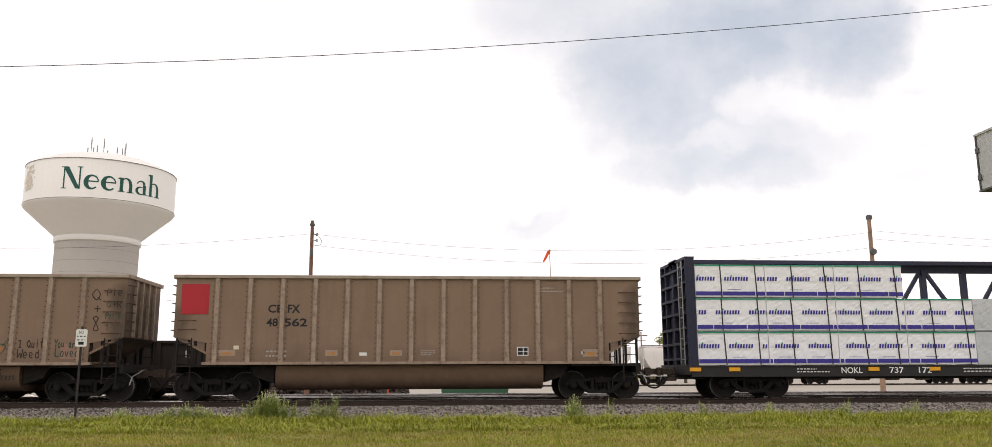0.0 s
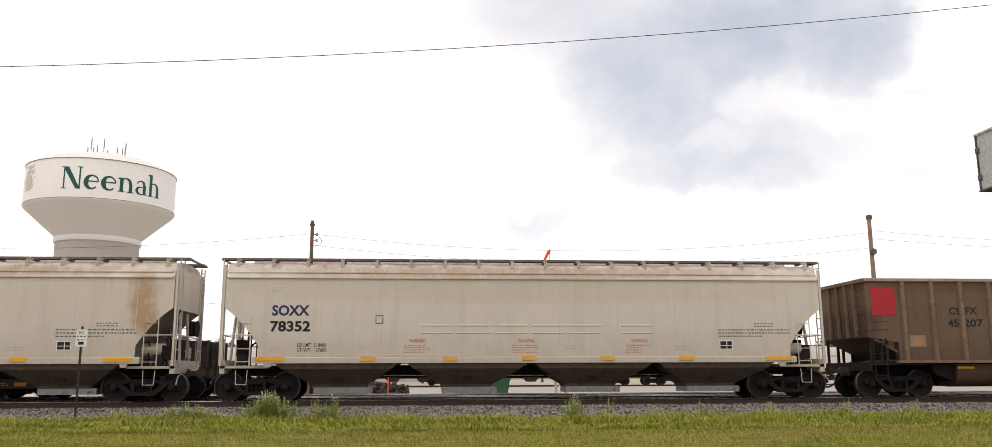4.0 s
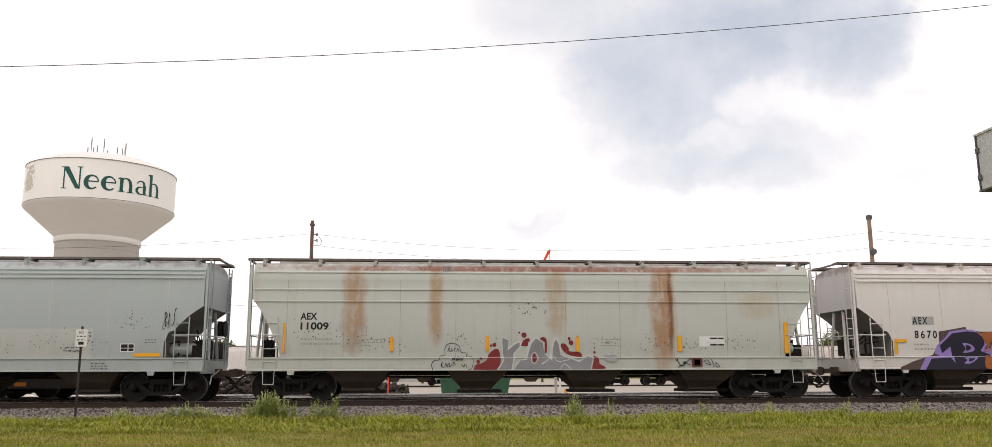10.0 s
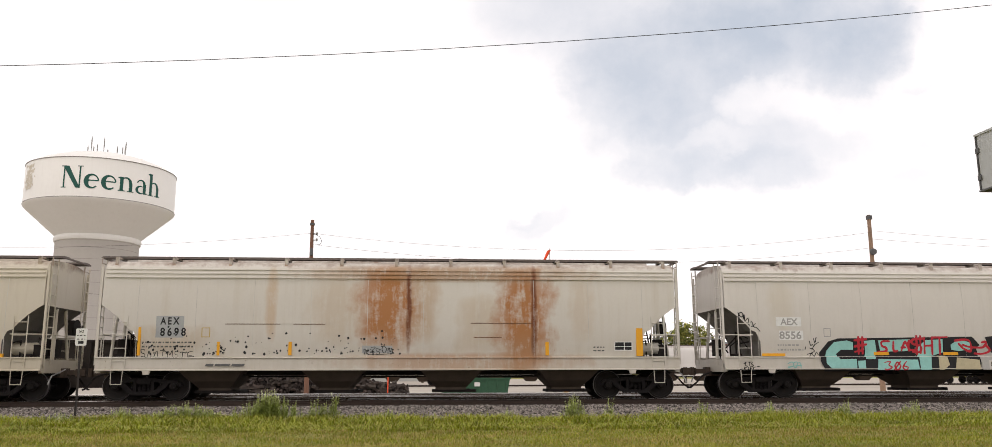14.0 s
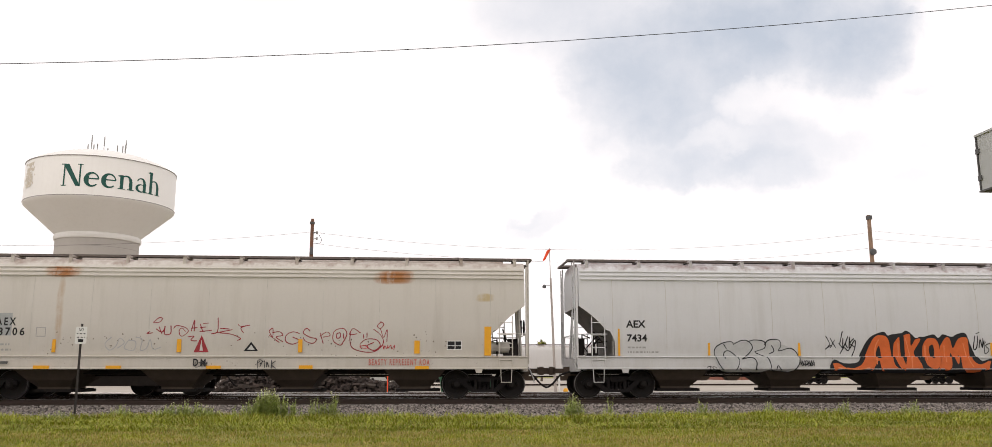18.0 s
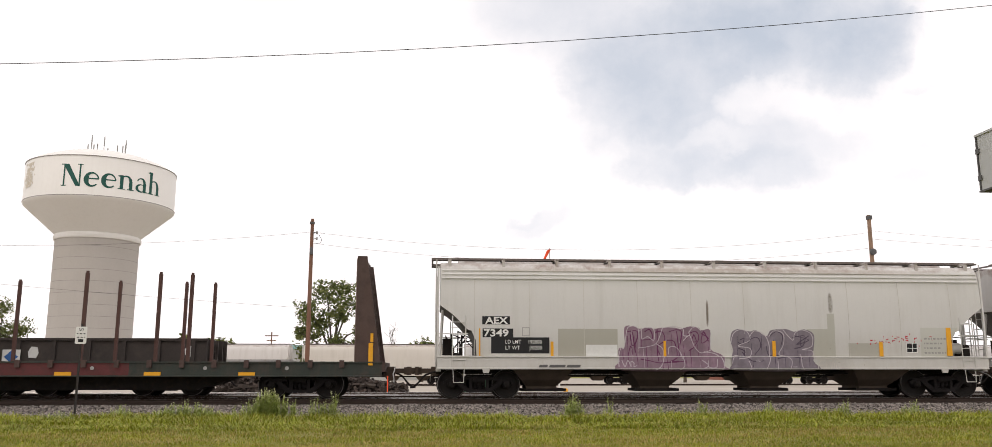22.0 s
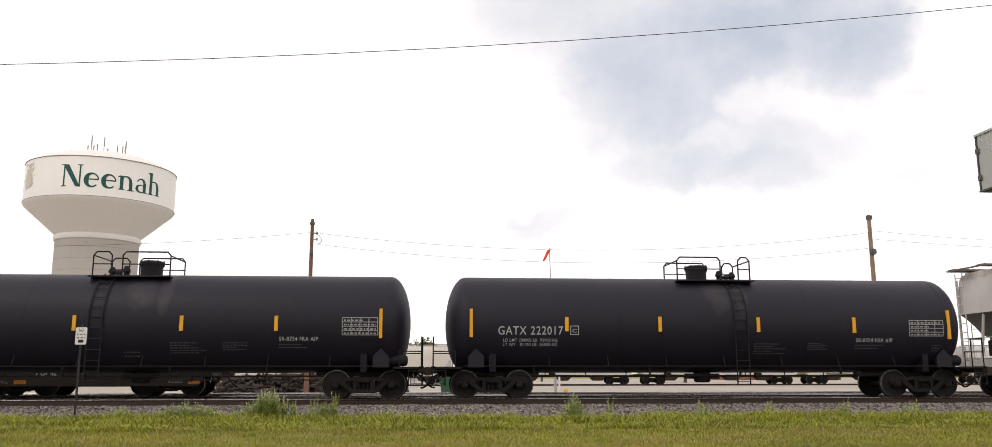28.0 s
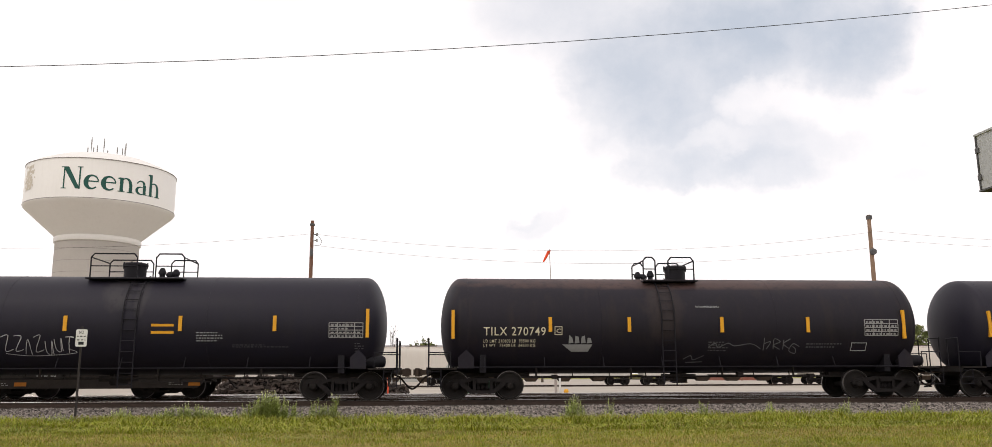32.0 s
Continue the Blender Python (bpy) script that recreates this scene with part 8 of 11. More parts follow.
tree("broad leafy green tree", 83.5, 140, -0.65, 10.2, 8.5, 7, 1800, 3.0, GREENS, ((0, 0.85, 0.22), (-0.3, 0.72, 0.22), (0.3, 0.75, 0.2), (0, 0.6, 0.28)), 0.3)
tree("broad leafy green tree", 101.2, 140, -0.65, 11.4, 10.0, 8, 2200, 3.0, GREENS, ((0, 0.85, 0.2), (-0.3, 0.72, 0.22), (0.3, 0.78, 0.2), (0, 0.6, 0.28)), 0.3)
tree("tall green tree at the edge of the yard", -83.0, 140, -0.65, 15.8, 11.0, 9, 2600, 4.0, GREENS, ((0, 0.85, 0.2), (-0.3, 0.7, 0.22), (0.3, 0.62, 0.2), (0, 0.55, 0.28), (0.3, 0.4, 0.2)), 0.3)


def bare_tree(x, y, z0, h, seed):
    rnd = random.Random(seed)
    t = thing("bare_tree", "small leafless tree with thin branches", "tree", at=(x, y, z0))
    bm = bmesh.new()

    def limb(p, d, ln, r, depth):
        q = p + d * ln
        rod(bm, p, q, r, 5, 0, r * 0.6)
        if depth:
            for _ in range(3):
                limb(p.lerp(q, rnd.uniform(0.55, 1.0)), (d + Vector((rnd.gauss(0, 0.5), rnd.gauss(0, 0.4), rnd.gauss(0.1, 0.25)))).normalized(), ln * rnd.uniform(0.45, 0.68), r * 0.55, depth - 1)
    limb(Vector((0, 0, -0.1)), Vector((0, 0, 1)), h * 0.45, 0.10, 4)
    part("trunk", bm, M["bark"], t)


bare_tree(-6.0, 100, -0.65, 11.0, 5)


# ---- marks, stencils and graffiti on the cars ----
def ink(name):
    table = {"green": (0.05, 0.16, 0.09), "darkred": (0.09, 0.025, 0.02), "red": (0.42, 0.03, 0.06), "lg": (0.42, 0.43, 0.45), "grey5": (0.10, 0.10, 0.10), "silver": (0.42, 0.43, 0.44), "dgrey": (0.10, 0.10, 0.105), "cream": (0.62, 0.57, 0.42),
             "orange": (0.27, 0.14, 0.06), "rose": (0.27, 0.16, 0.12), "lgrey": (0.36, 0.37, 0.37), "redp": (0.35, 0.10, 0.08), "teal": (0.10, 0.25, 0.25), "orangep": (0.72, 0.40, 0.06), "yellowp": (0.72, 0.34, 0.02), "bluegrey": (0.40, 0.45, 0.50), "yel": (0.5, 0.35, 0.08)}
    return M[name] if name in M else spray(table[name], 0.6)


def side_of(key):
    """The near face of a car at a height; a coal car's tubs stand back from its side."""
    if key[0] == "B":
        return lambda z: -1.60 if z > 1.1 else -1.36
    return CARS[key][1]


def along(key, x0, x1):
    """One cream car is a little shorter than its sisters and one white car longer: their marks stand closer or wider."""
    d = -0.015 * (x0 + x1) if key == "C2" else 0.01 * (x0 + x1) if key == "D1" else 0.0
    return x0 + d, x1 + d


def word(key, text, x0, x1, z0, z1, color):
    x0, x1 = along(key, x0, x1)
    if key == "B2" and color in ("green", "darkred") or text in ("Q", "+", "8"):
        handwriting(CARS[key][0], text, x0, x1, z0, z1, (0.03, 0.055, 0.042) if color == "green" else (0.03, 0.022, 0.02), side_of(key), len(text) + int(z0 * 10))
        return
    big = z1 - z0 > 0.15
    writing(CARS[key][0], text, x0, z0, z1 - z0, ink(color), side_of(key), x1 - x0, color.replace("navy", "dark blue") + " stencilled marks" if color in M and big else "", bold=(0.034 if key[0] in "CF" else 0.004 if key[0] == "T" else 0.026) if big else 0.006, spacing=1.45 if key in ("D1", "D5", "D8", "D9") and big else 1.12 if key[0] == "T" else 1.0)


def panel(key, x0, x1, z0, z1, color):
    x0, x1 = along(key, x0, x1)
    if key[0] == "B" and color == "orange":
        # a pale scrubbed square with what is left of an orange sticker on it
        plate(CARS[key][0], x0, x1, z0, z1, spray((0.25, 0.185, 0.135) if key == "B3" else (0.33, 0.25, 0.19), 0.7), side_of(key), "pale scrubbed patch")
        w, h = x1 - x0, z1 - z0
        plate(CARS[key][0], x0 + 0.18 * w, x0 + 0.80 * w, z0 + 0.16 * h, z0 + 0.58 * h, spray((0.42, 0.20, 0.06), 0.7), side_of(key), "worn orange sticker", 0.006)
        return
    plate(CARS[key][0], x0, x1, z0, z1, ink(color), side_of(key))


def block(key, x0, x1, z0, z1):
    x0, x1 = along(key, x0, x1)
    repair_block(CARS[key][0], x0, x1, z0, z1, side_of(key))


def lines(key, x0, x1, z0, z1, rows, color, seed):
    x0, x1 = along(key, x0, x1)
    small_print(CARS[key][0], x0, x1, z0, z1, rows, ink("print" if color == "black" else color), side_of(key), seed)


def outline(key, x0, x1, z0, z1, color):
    x0, x1 = along(key, x0, x1)
    if color == "paint":
        sf = side_of(key)
        bm = bmesh.new()
        for z in (z0, z1 - 0.05):
            box(bm, x0, x1, sf(z) - 0.018, sf(z) + 0.03, z, z + 0.05)
        bmesh.ops.bevel(bm, geom=bm.edges[:], offset=0.012, segments=1, affect="EDGES")
        part("pressed_panel", bm, CARS[key][2].data.materials[0], CARS[key][2])
        return
    frame_mark(CARS[key][0], x0, x1, z0, z1, ink(color), side_of(key), 0.022)


def reflect(key, x0, x1, z0, z1):
    x0, x1 = along(key, x0, x1)
    if key[0] == "T":
        tall = z1 - z0 > 0.7
        x0, x1 = (x1 - 0.10, x1) if tall else ((x0 + x1) / 2 - 0.055, (x0 + x1) / 2 + 0.055)
    strip(CARS[key][0], x0, x1, z0, z1, side_of(key))


def bars(key, x0, x1, z0, z1):
    """A maker's name as one plain bar with a small block before it."""
    c, sf = CARS[key][0], side_of(key)
    bm = bmesh.new()
    zm = (z1 - z0) * 0.28
    z0, z1 = z0 + zm, z1 - zm
    for u, v in ((0.0, 0.20), (0.24, 0.62), (0.66, 0.98)):
        a, b = x0 + (x1 - x0) * u, x0 + (x1 - x0) * v
        face(bm, [(a, sf(z0) - 0.007, z0), (b, sf(z0) - 0.007, z0), (b + 0.03, sf(z1) - 0.007, z1), (a + 0.03, sf(z1) - 0.007, z1)])
    part("maker_mark", bm, M["print"], c, "plain dark bars")


def table(key, x0, x1, z0, z1):
    """A stencilled grid of figures too small to read."""
    c, sf = CARS[key][0], side_of(key)
    m = spray((0.30, 0.30, 0.30), 0.6)
    t = 0.012
    bm = bmesh.new()
    for i in range(5):
        z = z0 + (z1 - z0) * i / 4
        face(bm, [(x0, sf(z) - 0.008, z - t), (x1, sf(z) - 0.008, z - t), (x1, sf(z + t) - 0.008, z + t), (x0, sf(z + t) - 0.008, z + t)])
    for i in range(5):
        x = x0 + (x1 - x0) * i / 4
        for k in range(4):
            a, b = z0 + (z1 - z0) * k / 4, z0 + (z1 - z0) * (k + 1) / 4
            face(bm, [(x - t, sf(a) - 0.009, a), (x + t, sf(a) - 0.009, a), (x + t, sf(b) - 0.009, b), (x - t, sf(b) - 0.009, b)])
    part("data_table", bm, m, c, "stencilled table of small figures")
    small_print(c, x0 + 0.05, x1 - 0.05, z0, z1, 4, m, sf, 3)


def tag(key, x0, x1, z0, z1, color, seed):
    table_ = {"black": (0.02, 0.02, 0.022), "redtext": (0.40, 0.10, 0.10), "red": (0.36, 0.02, 0.05), "lg": (0.40, 0.41, 0.43), "dgrey": (0.10, 0.10, 0.10), "white": (0.5, 0.5, 0.5)}
    h = z1 - z0
    n = max(4, int((x1 - x0) / max(0.18, h * 0.42)))
    scrawl(CARS[key][0], x0, x1, z0, z1, table_[color], side_of(key), n, seed + 31, 0.022 if color != "red" else 0.036)



# B1
word("B1", "CE", -4.50, -4.06, 2.74, 3.00, "black")
word("B1", "FX", -3.89, -3.51, 2.74, 3.00, "black")
word("B1", "48", -4.54, -4.18, 2.31, 2.57, "black")
word("B1", "562", -3.99, -3.27, 2.31, 2.57, "black")
block("B1", 3.36, 3.73, 1.39, 1.67)
panel("B1", -1.62, -1.39, 1.40, 1.50, "white")
panel("B1", 5.44, 5.54, 1.43, 1.53, "white")
panel("B1", -5.51, -5.35, 1.60, 1.72, "cream")
panel("B1", -5.97, -5.46, 1.41, 1.58, "orange")
panel("B1", -2.68, -2.30, 1.40, 1.58, "orange")
panel("B1", -0.67, -0.28, 1.40, 1.57, "orange")
panel("B1", 5.48, 5.98, 1.36, 1.59, "orange")
lines("B1", -4.51, -3.40, 1.35, 1.62, 2, "grey", 12)
lines("B1", 0.30, 0.74, 1.40, 1.59, 3, "grey", 13)
lines("B1", 4.10, 4.88, 3.41, 3.62, 2, "grey", 14)

# B2
word("B2", "CE", -4.51, -4.16, 2.73, 2.94, "black")
word("B2", "FX", -4.00, -3.63, 2.73, 2.94, "black")
word("B2", "45", -4.58, -4.30, 2.28, 2.52, "black")
word("B2", "339", -4.07, -3.42, 2.28, 2.52, "black")
word("B2", "You", -1.92, -1.42, 1.62, 1.86, "green")
word("B2", "Smile", -0.95, -0.22, 1.59, 1.99, "green")
word("B2", "Dont", 0.22, 0.80, 1.78, 1.99, "darkred")
word("B2", "Give", 0.23, 0.75, 1.53, 1.76, "darkred")
word("B2", "UP", 0.36, 0.69, 1.31, 1.51, "darkred")
word("B2", "Trust", 1.10, 1.78, 1.76, 1.97, "darkred")
word("B2", "in", 1.26, 1.48, 1.54, 1.74, "darkred")
word("B2", "GOD", 1.16, 1.80, 1.31, 1.51, "darkred")
word("B2", "I Quit", 4.24, 5.01, 1.66, 1.89, "darkred")
word("B2", "Weed", 4.21, 4.94, 1.36, 1.60, "darkred")
word("B2", "You are", 5.30, 6.06, 1.68, 1.89, "green")
word("B2", "Loved", 5.34, 6.08, 1.40, 1.64, "green")
word("B2", "Q", 6.30, 6.61, 3.15, 3.51, "black")
word("B2", "+", 6.35, 6.64, 2.71, 3.03, "black")
word("B2", "8", 6.37, 6.63, 2.15, 2.63, "black")
block("B2", 2.27, 2.68, 1.39, 1.68)
panel("B2", -2.91, -2.28, 1.36, 1.74, "rose")
panel("B2", 5.52, 6.04, 1.32, 1.77, "rose")

# B3
word("B3", "CE", -4.51, -4.06, 2.72, 2.96, "black")
word("B3", "FX", -3.92, -3.51, 2.73, 2.97, "black")
word("B3", "45", -4.57, -4.20, 2.31, 2.57, "black")
word("B3", "207", -4.02, -3.34, 2.31, 2.57, "black")
block("B3", 2.29, 2.68, 1.39, 1.69)
panel("B3", -5.96, -5.39, 1.66, 2.03, "orange")
panel("B3", -2.83, -2.25, 1.60, 1.89, "orange")
panel("B3", 0.20, 0.82, 1.57, 1.89, "orange")
panel("B3", 3.31, 3.78, 1.63, 2.01, "orange")
panel("B3", 5.27, 5.84, 1.63, 2.01, "orange")
panel("B3", -0.65, -0.40, 1.40, 1.51, "white")
reflect("B3", -4.24, -3.66, 0.94, 1.01)
reflect("B3", -2.27, -1.81, 0.95, 1.03)
reflect("B3", -0.27, 0.19, 0.96, 1.04)
reflect("B3", 1.75, 2.19, 0.96, 1.03)
reflect("B3", 3.67, 4.11, 0.95, 1.03)

# the three cream hoppers carry the same marks but for their numbers
for key, number in (("C1", "78352"), ("C2", "78485"), ("C3", "78479")):
    word(key, "SOXX", -8.20, -7.03, 2.65, 2.99, "navy")
    word(key, number, -8.24, -6.99, 2.15, 2.49, "black")
    word(key, "LD LMT  218400", -7.38, -6.48, 1.68, 1.80, "black")
    word(key, "LT WT    67600", -7.37, -6.47, 1.52, 1.64, "black")
    word(key, "WARNING", -3.88, -3.34, 1.81, 1.93, "redtext")
    word(key, "WARNING", -0.42, 0.13, 1.81, 1.93, "redtext")
    word(key, "WARNING", 3.27, 3.83, 1.81, 1.93, "redtext")
    lines(key, -4.03, -3.21, 1.48, 1.77, 4, "redtext", 7)
    lines(key, -0.59, 0.25, 1.47, 1.77, 4, "redtext", 8)
    lines(key, 3.11, 3.97, 1.46, 1.77, 4, "redtext", 9)
    block(key, 6.21, 6.65, 1.58, 1.87)
    lines(key, 6.19, 8.60, 1.97, 2.28, 3, "black", 11)
    lines(key, -8.23, -7.73, 3.39, 3.57, 3, "grey", 12)
    outline(key, -4.95, -4.71, 2.41, 2.67, "black")
    reflect(key, -8.66, -7.77, 1.25, 1.37)
    reflect(key, -5.39, -4.94, 1.24, 1.36)
    reflect(key, -2.81, -2.37, 1.24, 1.35)
    reflect(key, -0.28, 0.17, 1.25, 1.37)
    reflect(key, 2.26, 2.71, 1.24, 1.36)
    reflect(key, 4.85, 5.34, 1.24, 1.36)
    reflect(key, 7.70, 8.58, 1.23, 1.35)
    lines(key, 7.40, 8.05, 2.30, 2.47, 2, "black", 21)
    lines(key, -5.50, -5.21, 1.58, 1.72, 2, "grey", 22)
    lines(key, -8.21, -7.96, 1.54, 1.70, 3, "grey", 23)
    outline(key, -3.52, -2.51, 2.09, 2.38, "paint")
    outline(key, -2.35, -1.29, 2.09, 2.38, "paint")
    outline(key, -1.13, -0.11, 2.09, 2.38, "paint")
    outline(key, 0.07, 1.10, 2.09, 2.38, "paint")
    outline(key, 1.26, 2.31, 2.09, 2.38, "paint")
    outline(key, 2.98, 4.04, 2.09, 2.38, "paint")
    lines(key, 1.15, 1.57, 1.59, 1.73, 2, "grey", 30)
    lines(key, 4.72, 5.21, 1.56, 1.73, 2, "grey", 31)

# D1
panel("D1", -7.28, -6.52, 2.38, 2.66, "lgrey")
word("D1", "AEX", -7.26, -6.74, 2.40, 2.64, "black")
word("D1", "8670", -7.22, -6.44, 1.93, 2.20, "black")
lines("D1", -7.24, -6.42, 1.53, 1.83, 2, "grey", 3)
lines("D1", 5.53, 6.88, 2.03, 2.45, 4, "black", 4)
block("D1", 7.43, 7.92, 1.55, 1.82)
reflect("D1", -7.91, -7.50, 1.81, 1.91)
reflect("D1", -7.91, -7.81, 1.43, 1.81)
reflect("D1", 7.44, 7.93, 1.42, 1.51)
reflect("D1", 7.85, 7.98, 1.51, 1.93)

# D2
word("D2", "AEX", -7.58, -7.06, 2.53, 2.75, "black")
word("D2", "11009", -7.57, -6.69, 2.21, 2.45, "black")
lines("D2", -7.55, -6.32, 1.72, 2.01, 2, "grey", 2)
reflect("D2", -8.11, -8.05, 1.50, 2.43)
reflect("D2", -4.76, -4.65, 1.54, 1.99)
reflect("D2", -1.71, -1.61, 1.53, 2.01)
reflect("D2", 1.21, 1.32, 1.53, 1.99)
reflect("D2", 4.55, 4.70, 1.52, 2.03)
reflect("D2", 8.13, 8.30, 1.46, 2.47)
panel("D2", 5.28, 6.12, 1.68, 2.01, "white")
block("D2", 5.61, 6.12, 1.68, 1.99)
outline("D2", -5.76, -5.49, 2.03, 2.33, "grey")
panel("D2", 4.98, 5.33, 1.03, 1.31, "darkred")
panel("D2", 5.06, 5.25, 1.08, 1.26, "white")
lines("D2", -6.07, -4.89, 1.68, 1.97, 3, "grey", 17)
lines("D2", 2.02, 2.65, 1.67, 1.97, 3, "grey", 18)
tag("D2", -3.10, -2.77, 4.02, 4.29, "black", 19)

# D3
word("D3", "AEX", -7.25, -6.70, 2.25, 2.53, "black")
word("D3", "8535", -7.51, -6.50, 1.92, 2.19, "black")
lines("D3", -7.48, -6.61, 1.59, 1.82, 2, "grey", 2)
reflect("D3", -7.97, -7.05, 1.34, 1.43)
reflect("D3", -3.79, -3.35, 1.35, 1.47)
reflect("D3", -1.95, -1.52, 1.35, 1.46)
reflect("D3", -0.14, 0.29, 1.34, 1.46)
reflect("D3", 1.70, 2.14, 1.36, 1.48)
reflect("D3", 7.06, 7.85, 1.39, 1.49)
bars("D3", -7.77, -6.46, 0.96, 1.12)
block("D3", 6.64, 7.07, 1.53, 1.79)
tag("D3", 7.87, 8.24, 2.20, 2.95, "black", 11)
lines("D3", -5.63, -4.77, 1.49, 1.64, 2, "black", 12)
lines("D3", -2.93, -2.06, 1.50, 1.66, 2, "black", 13)
lines("D3", 1.90, 2.70, 1.48, 1.63, 2, "black", 14)
lines("D3", 5.02, 5.53, 1.53, 1.73, 2, "black", 15)
lines("D3", 7.38, 7.80, 1.79, 1.95, 2, "black", 16)
outline("D3", -6.08, -5.85, 1.96, 2.23, "grey")
lines("D3", 5.83, 6.34, 0.99, 1.23, 3, "black", 18)

# D4
panel("D4", -7.39, -6.54, 2.33, 2.63, "white")
word("D4", "AEX", -7.25, -6.66, 2.37, 2.59, "grey")
panel("D4", -7.30, -6.49, 1.89, 2.19, "white")
word("D4", "8556", -7.30, -6.55, 1.91, 2.17, "grey")
lines("D4", -7.37, -6.44, 1.51, 1.81, 2, "grey", 4)
outline("D4", -5.79, -5.55, 1.99, 2.27, "grey")
reflect("D4", -7.90, -7.13, 1.36, 1.45)
reflect("D4", -4.10, -3.59, 1.39, 1.49)
reflect("D4", -1.70, -1.19, 1.39, 1.49)
reflect("D4", 1.40, 1.91, 1.38, 1.48)
reflect("D4", 3.70, 4.21, 1.40, 1.50)
reflect("D4", 6.93, 7.84, 1.41, 1.52)
block("D4", 6.94, 7.43, 1.58, 1.83)

# D5
panel("D5", -7.42, -6.57, 1.95, 2.62, "lgrey")
word("D5", "AEX", -7.29, -6.71, 2.35, 2.58, "black")
word("D5", "8698", -7.28, -6.50, 1.99, 2.26, "black")
lines("D5", -7.81, -6.26, 1.62, 1.88, 2, "black", 3)
reflect("D5", -7.94, -7.86, 1.40, 2.27)
reflect("D5", -5.53, -5.45, 1.40, 1.82)
reflect("D5", -3.33, -3.23, 1.40, 1.82)
reflect("D5", 4.81, 4.92, 1.39, 1.82)
reflect("D5", 7.78, 7.99, 1.37, 2.26)
block("D5", 7.06, 7.65, 1.54, 1.83)
tag("D5", -7.84, -6.25, 1.32, 1.62, "black", 10)
lines("D5", 6.37, 6.97, 1.50, 1.72, 2, "black", 11)
bars("D5", -5.85, -4.64, 1.02, 1.18)
outline("D5", -6.02, -5.76, 1.96, 2.26, "yel")
tag("D5", -0.98, -0.04, 1.42, 1.72, "black", 14)
panel("D5", -1.04, -0.08, 1.46, 1.70, "lgrey")

# D6
panel("D6", -7.20, -6.29, 2.12, 2.41, "white")
word("D6", "AEX", -6.99, -6.42, 2.14, 2.37, "grey")
word("D6", "8609", -7.15, -6.35, 1.73, 2.00, "white")
lines("D6", -7.22, -6.11, 1.41, 1.71, 2, "black", 3)
reflect("D6", -8.11, -6.12, 1.37, 1.47)

# D6
lines("D6", 5.70, 7.22, 2.00, 2.36, 4, "black", 2)
block("D6", 6.97, 7.46, 1.67, 2.01)
reflect("D6", 7.09, 8.01, 1.34, 1.46)

# D7
word("D7", "AEX", -7.57, -6.92, 2.26, 2.50, "black")
word("D7", "7434", -7.54, -6.88, 1.81, 2.05, "black")
lines("D7", -7.52, -6.51, 1.42, 1.72, 2, "grey", 2)
reflect("D7", -7.84, -7.78, 1.36, 2.22)
reflect("D7", -4.86, -4.80, 1.37, 1.78)
reflect("D7", -1.83, -1.76, 1.37, 1.79)
reflect("D7", 4.82, 4.91, 1.38, 1.81)
reflect("D7", 7.81, 7.95, 1.39, 2.29)
word("D7", "WOW", -1.85, -1.35, 1.06, 1.22, "black")
block("D7", 6.33, 6.76, 1.51, 1.79)

# D8
panel("D8", -7.63, -6.78, 1.95, 2.64, "lgrey")
word("D8", "AEX", -7.25, -6.66, 2.26, 2.50, "black")
word("D8", "8706", -7.18, -6.39, 1.95, 2.20, "black")
lines("D8", -7.62, -6.76, 1.46, 1.78, 2, "grey", 3)
reflect("D8", -7.90, -7.79, 1.47, 2.27)
reflect("D8", -5.54, -5.44, 1.44, 1.84)
reflect("D8", -1.79, -1.66, 1.45, 1.85)
reflect("D8", 1.93, 2.06, 1.45, 1.86)
reflect("D8", 5.57, 5.74, 1.42, 1.83)
reflect("D8", 7.80, 8.02, 1.36, 2.28)
reflect("D8", -6.01, -5.55, 0.94, 1.04)
reflect("D8", -3.86, -3.41, 0.94, 1.04)
reflect("D8", -0.84, -0.40, 0.94, 1.04)
reflect("D8", 1.99, 2.41, 0.94, 1.05)
reflect("D8", 5.60, 6.04, 0.93, 1.03)
block("D8", 6.60, 7.08, 1.54, 1.83)
bars("D8", -7.98, -6.76, 1.04, 1.22)
word("D8", "DM", -1.25, -0.87, 1.02, 1.25, "black")
word("D8", "BEASTY REPRESENT ROA", 4.15, 6.06, 1.05, 1.25, "redtext")
outline("D8", -6.05, -5.76, 1.92, 2.20, "grey")

# D9
panel("D9", -7.42, -6.08, 1.52, 2.65, "lgrey")
word("D9", "AEX", -7.06, -6.47, 2.27, 2.53, "black")
word("D9", "8641", -7.13, -6.34, 1.99, 2.25, "black")
lines("D9", -7.21, -6.28, 1.58, 1.84, 2, "black", 3)
reflect("D9", -7.91, -7.84, 1.35, 2.27)
reflect("D9", -3.67, -3.58, 1.37, 1.81)
reflect("D9", -1.74, -1.64, 1.36, 1.81)
reflect("D9", 0.09, 0.21, 1.38, 1.82)
reflect("D9", 1.90, 2.03, 1.38, 1.84)
reflect("D9", 3.74, 3.86, 1.36, 1.85)
reflect("D9", 6.62, 6.78, 1.45, 2.35)
block("D9", 6.83, 7.33, 1.57, 1.86)
panel("D9", -8.27, -6.35, 0.88, 1.11, "bluegrey")
bars("D9", -6.05, -4.88, 0.98, 1.15)
outline("D9", -0.23, 0.29, 0.94, 1.24, "black")
outline("D9", -5.78, -5.53, 1.98, 2.28, "grey")

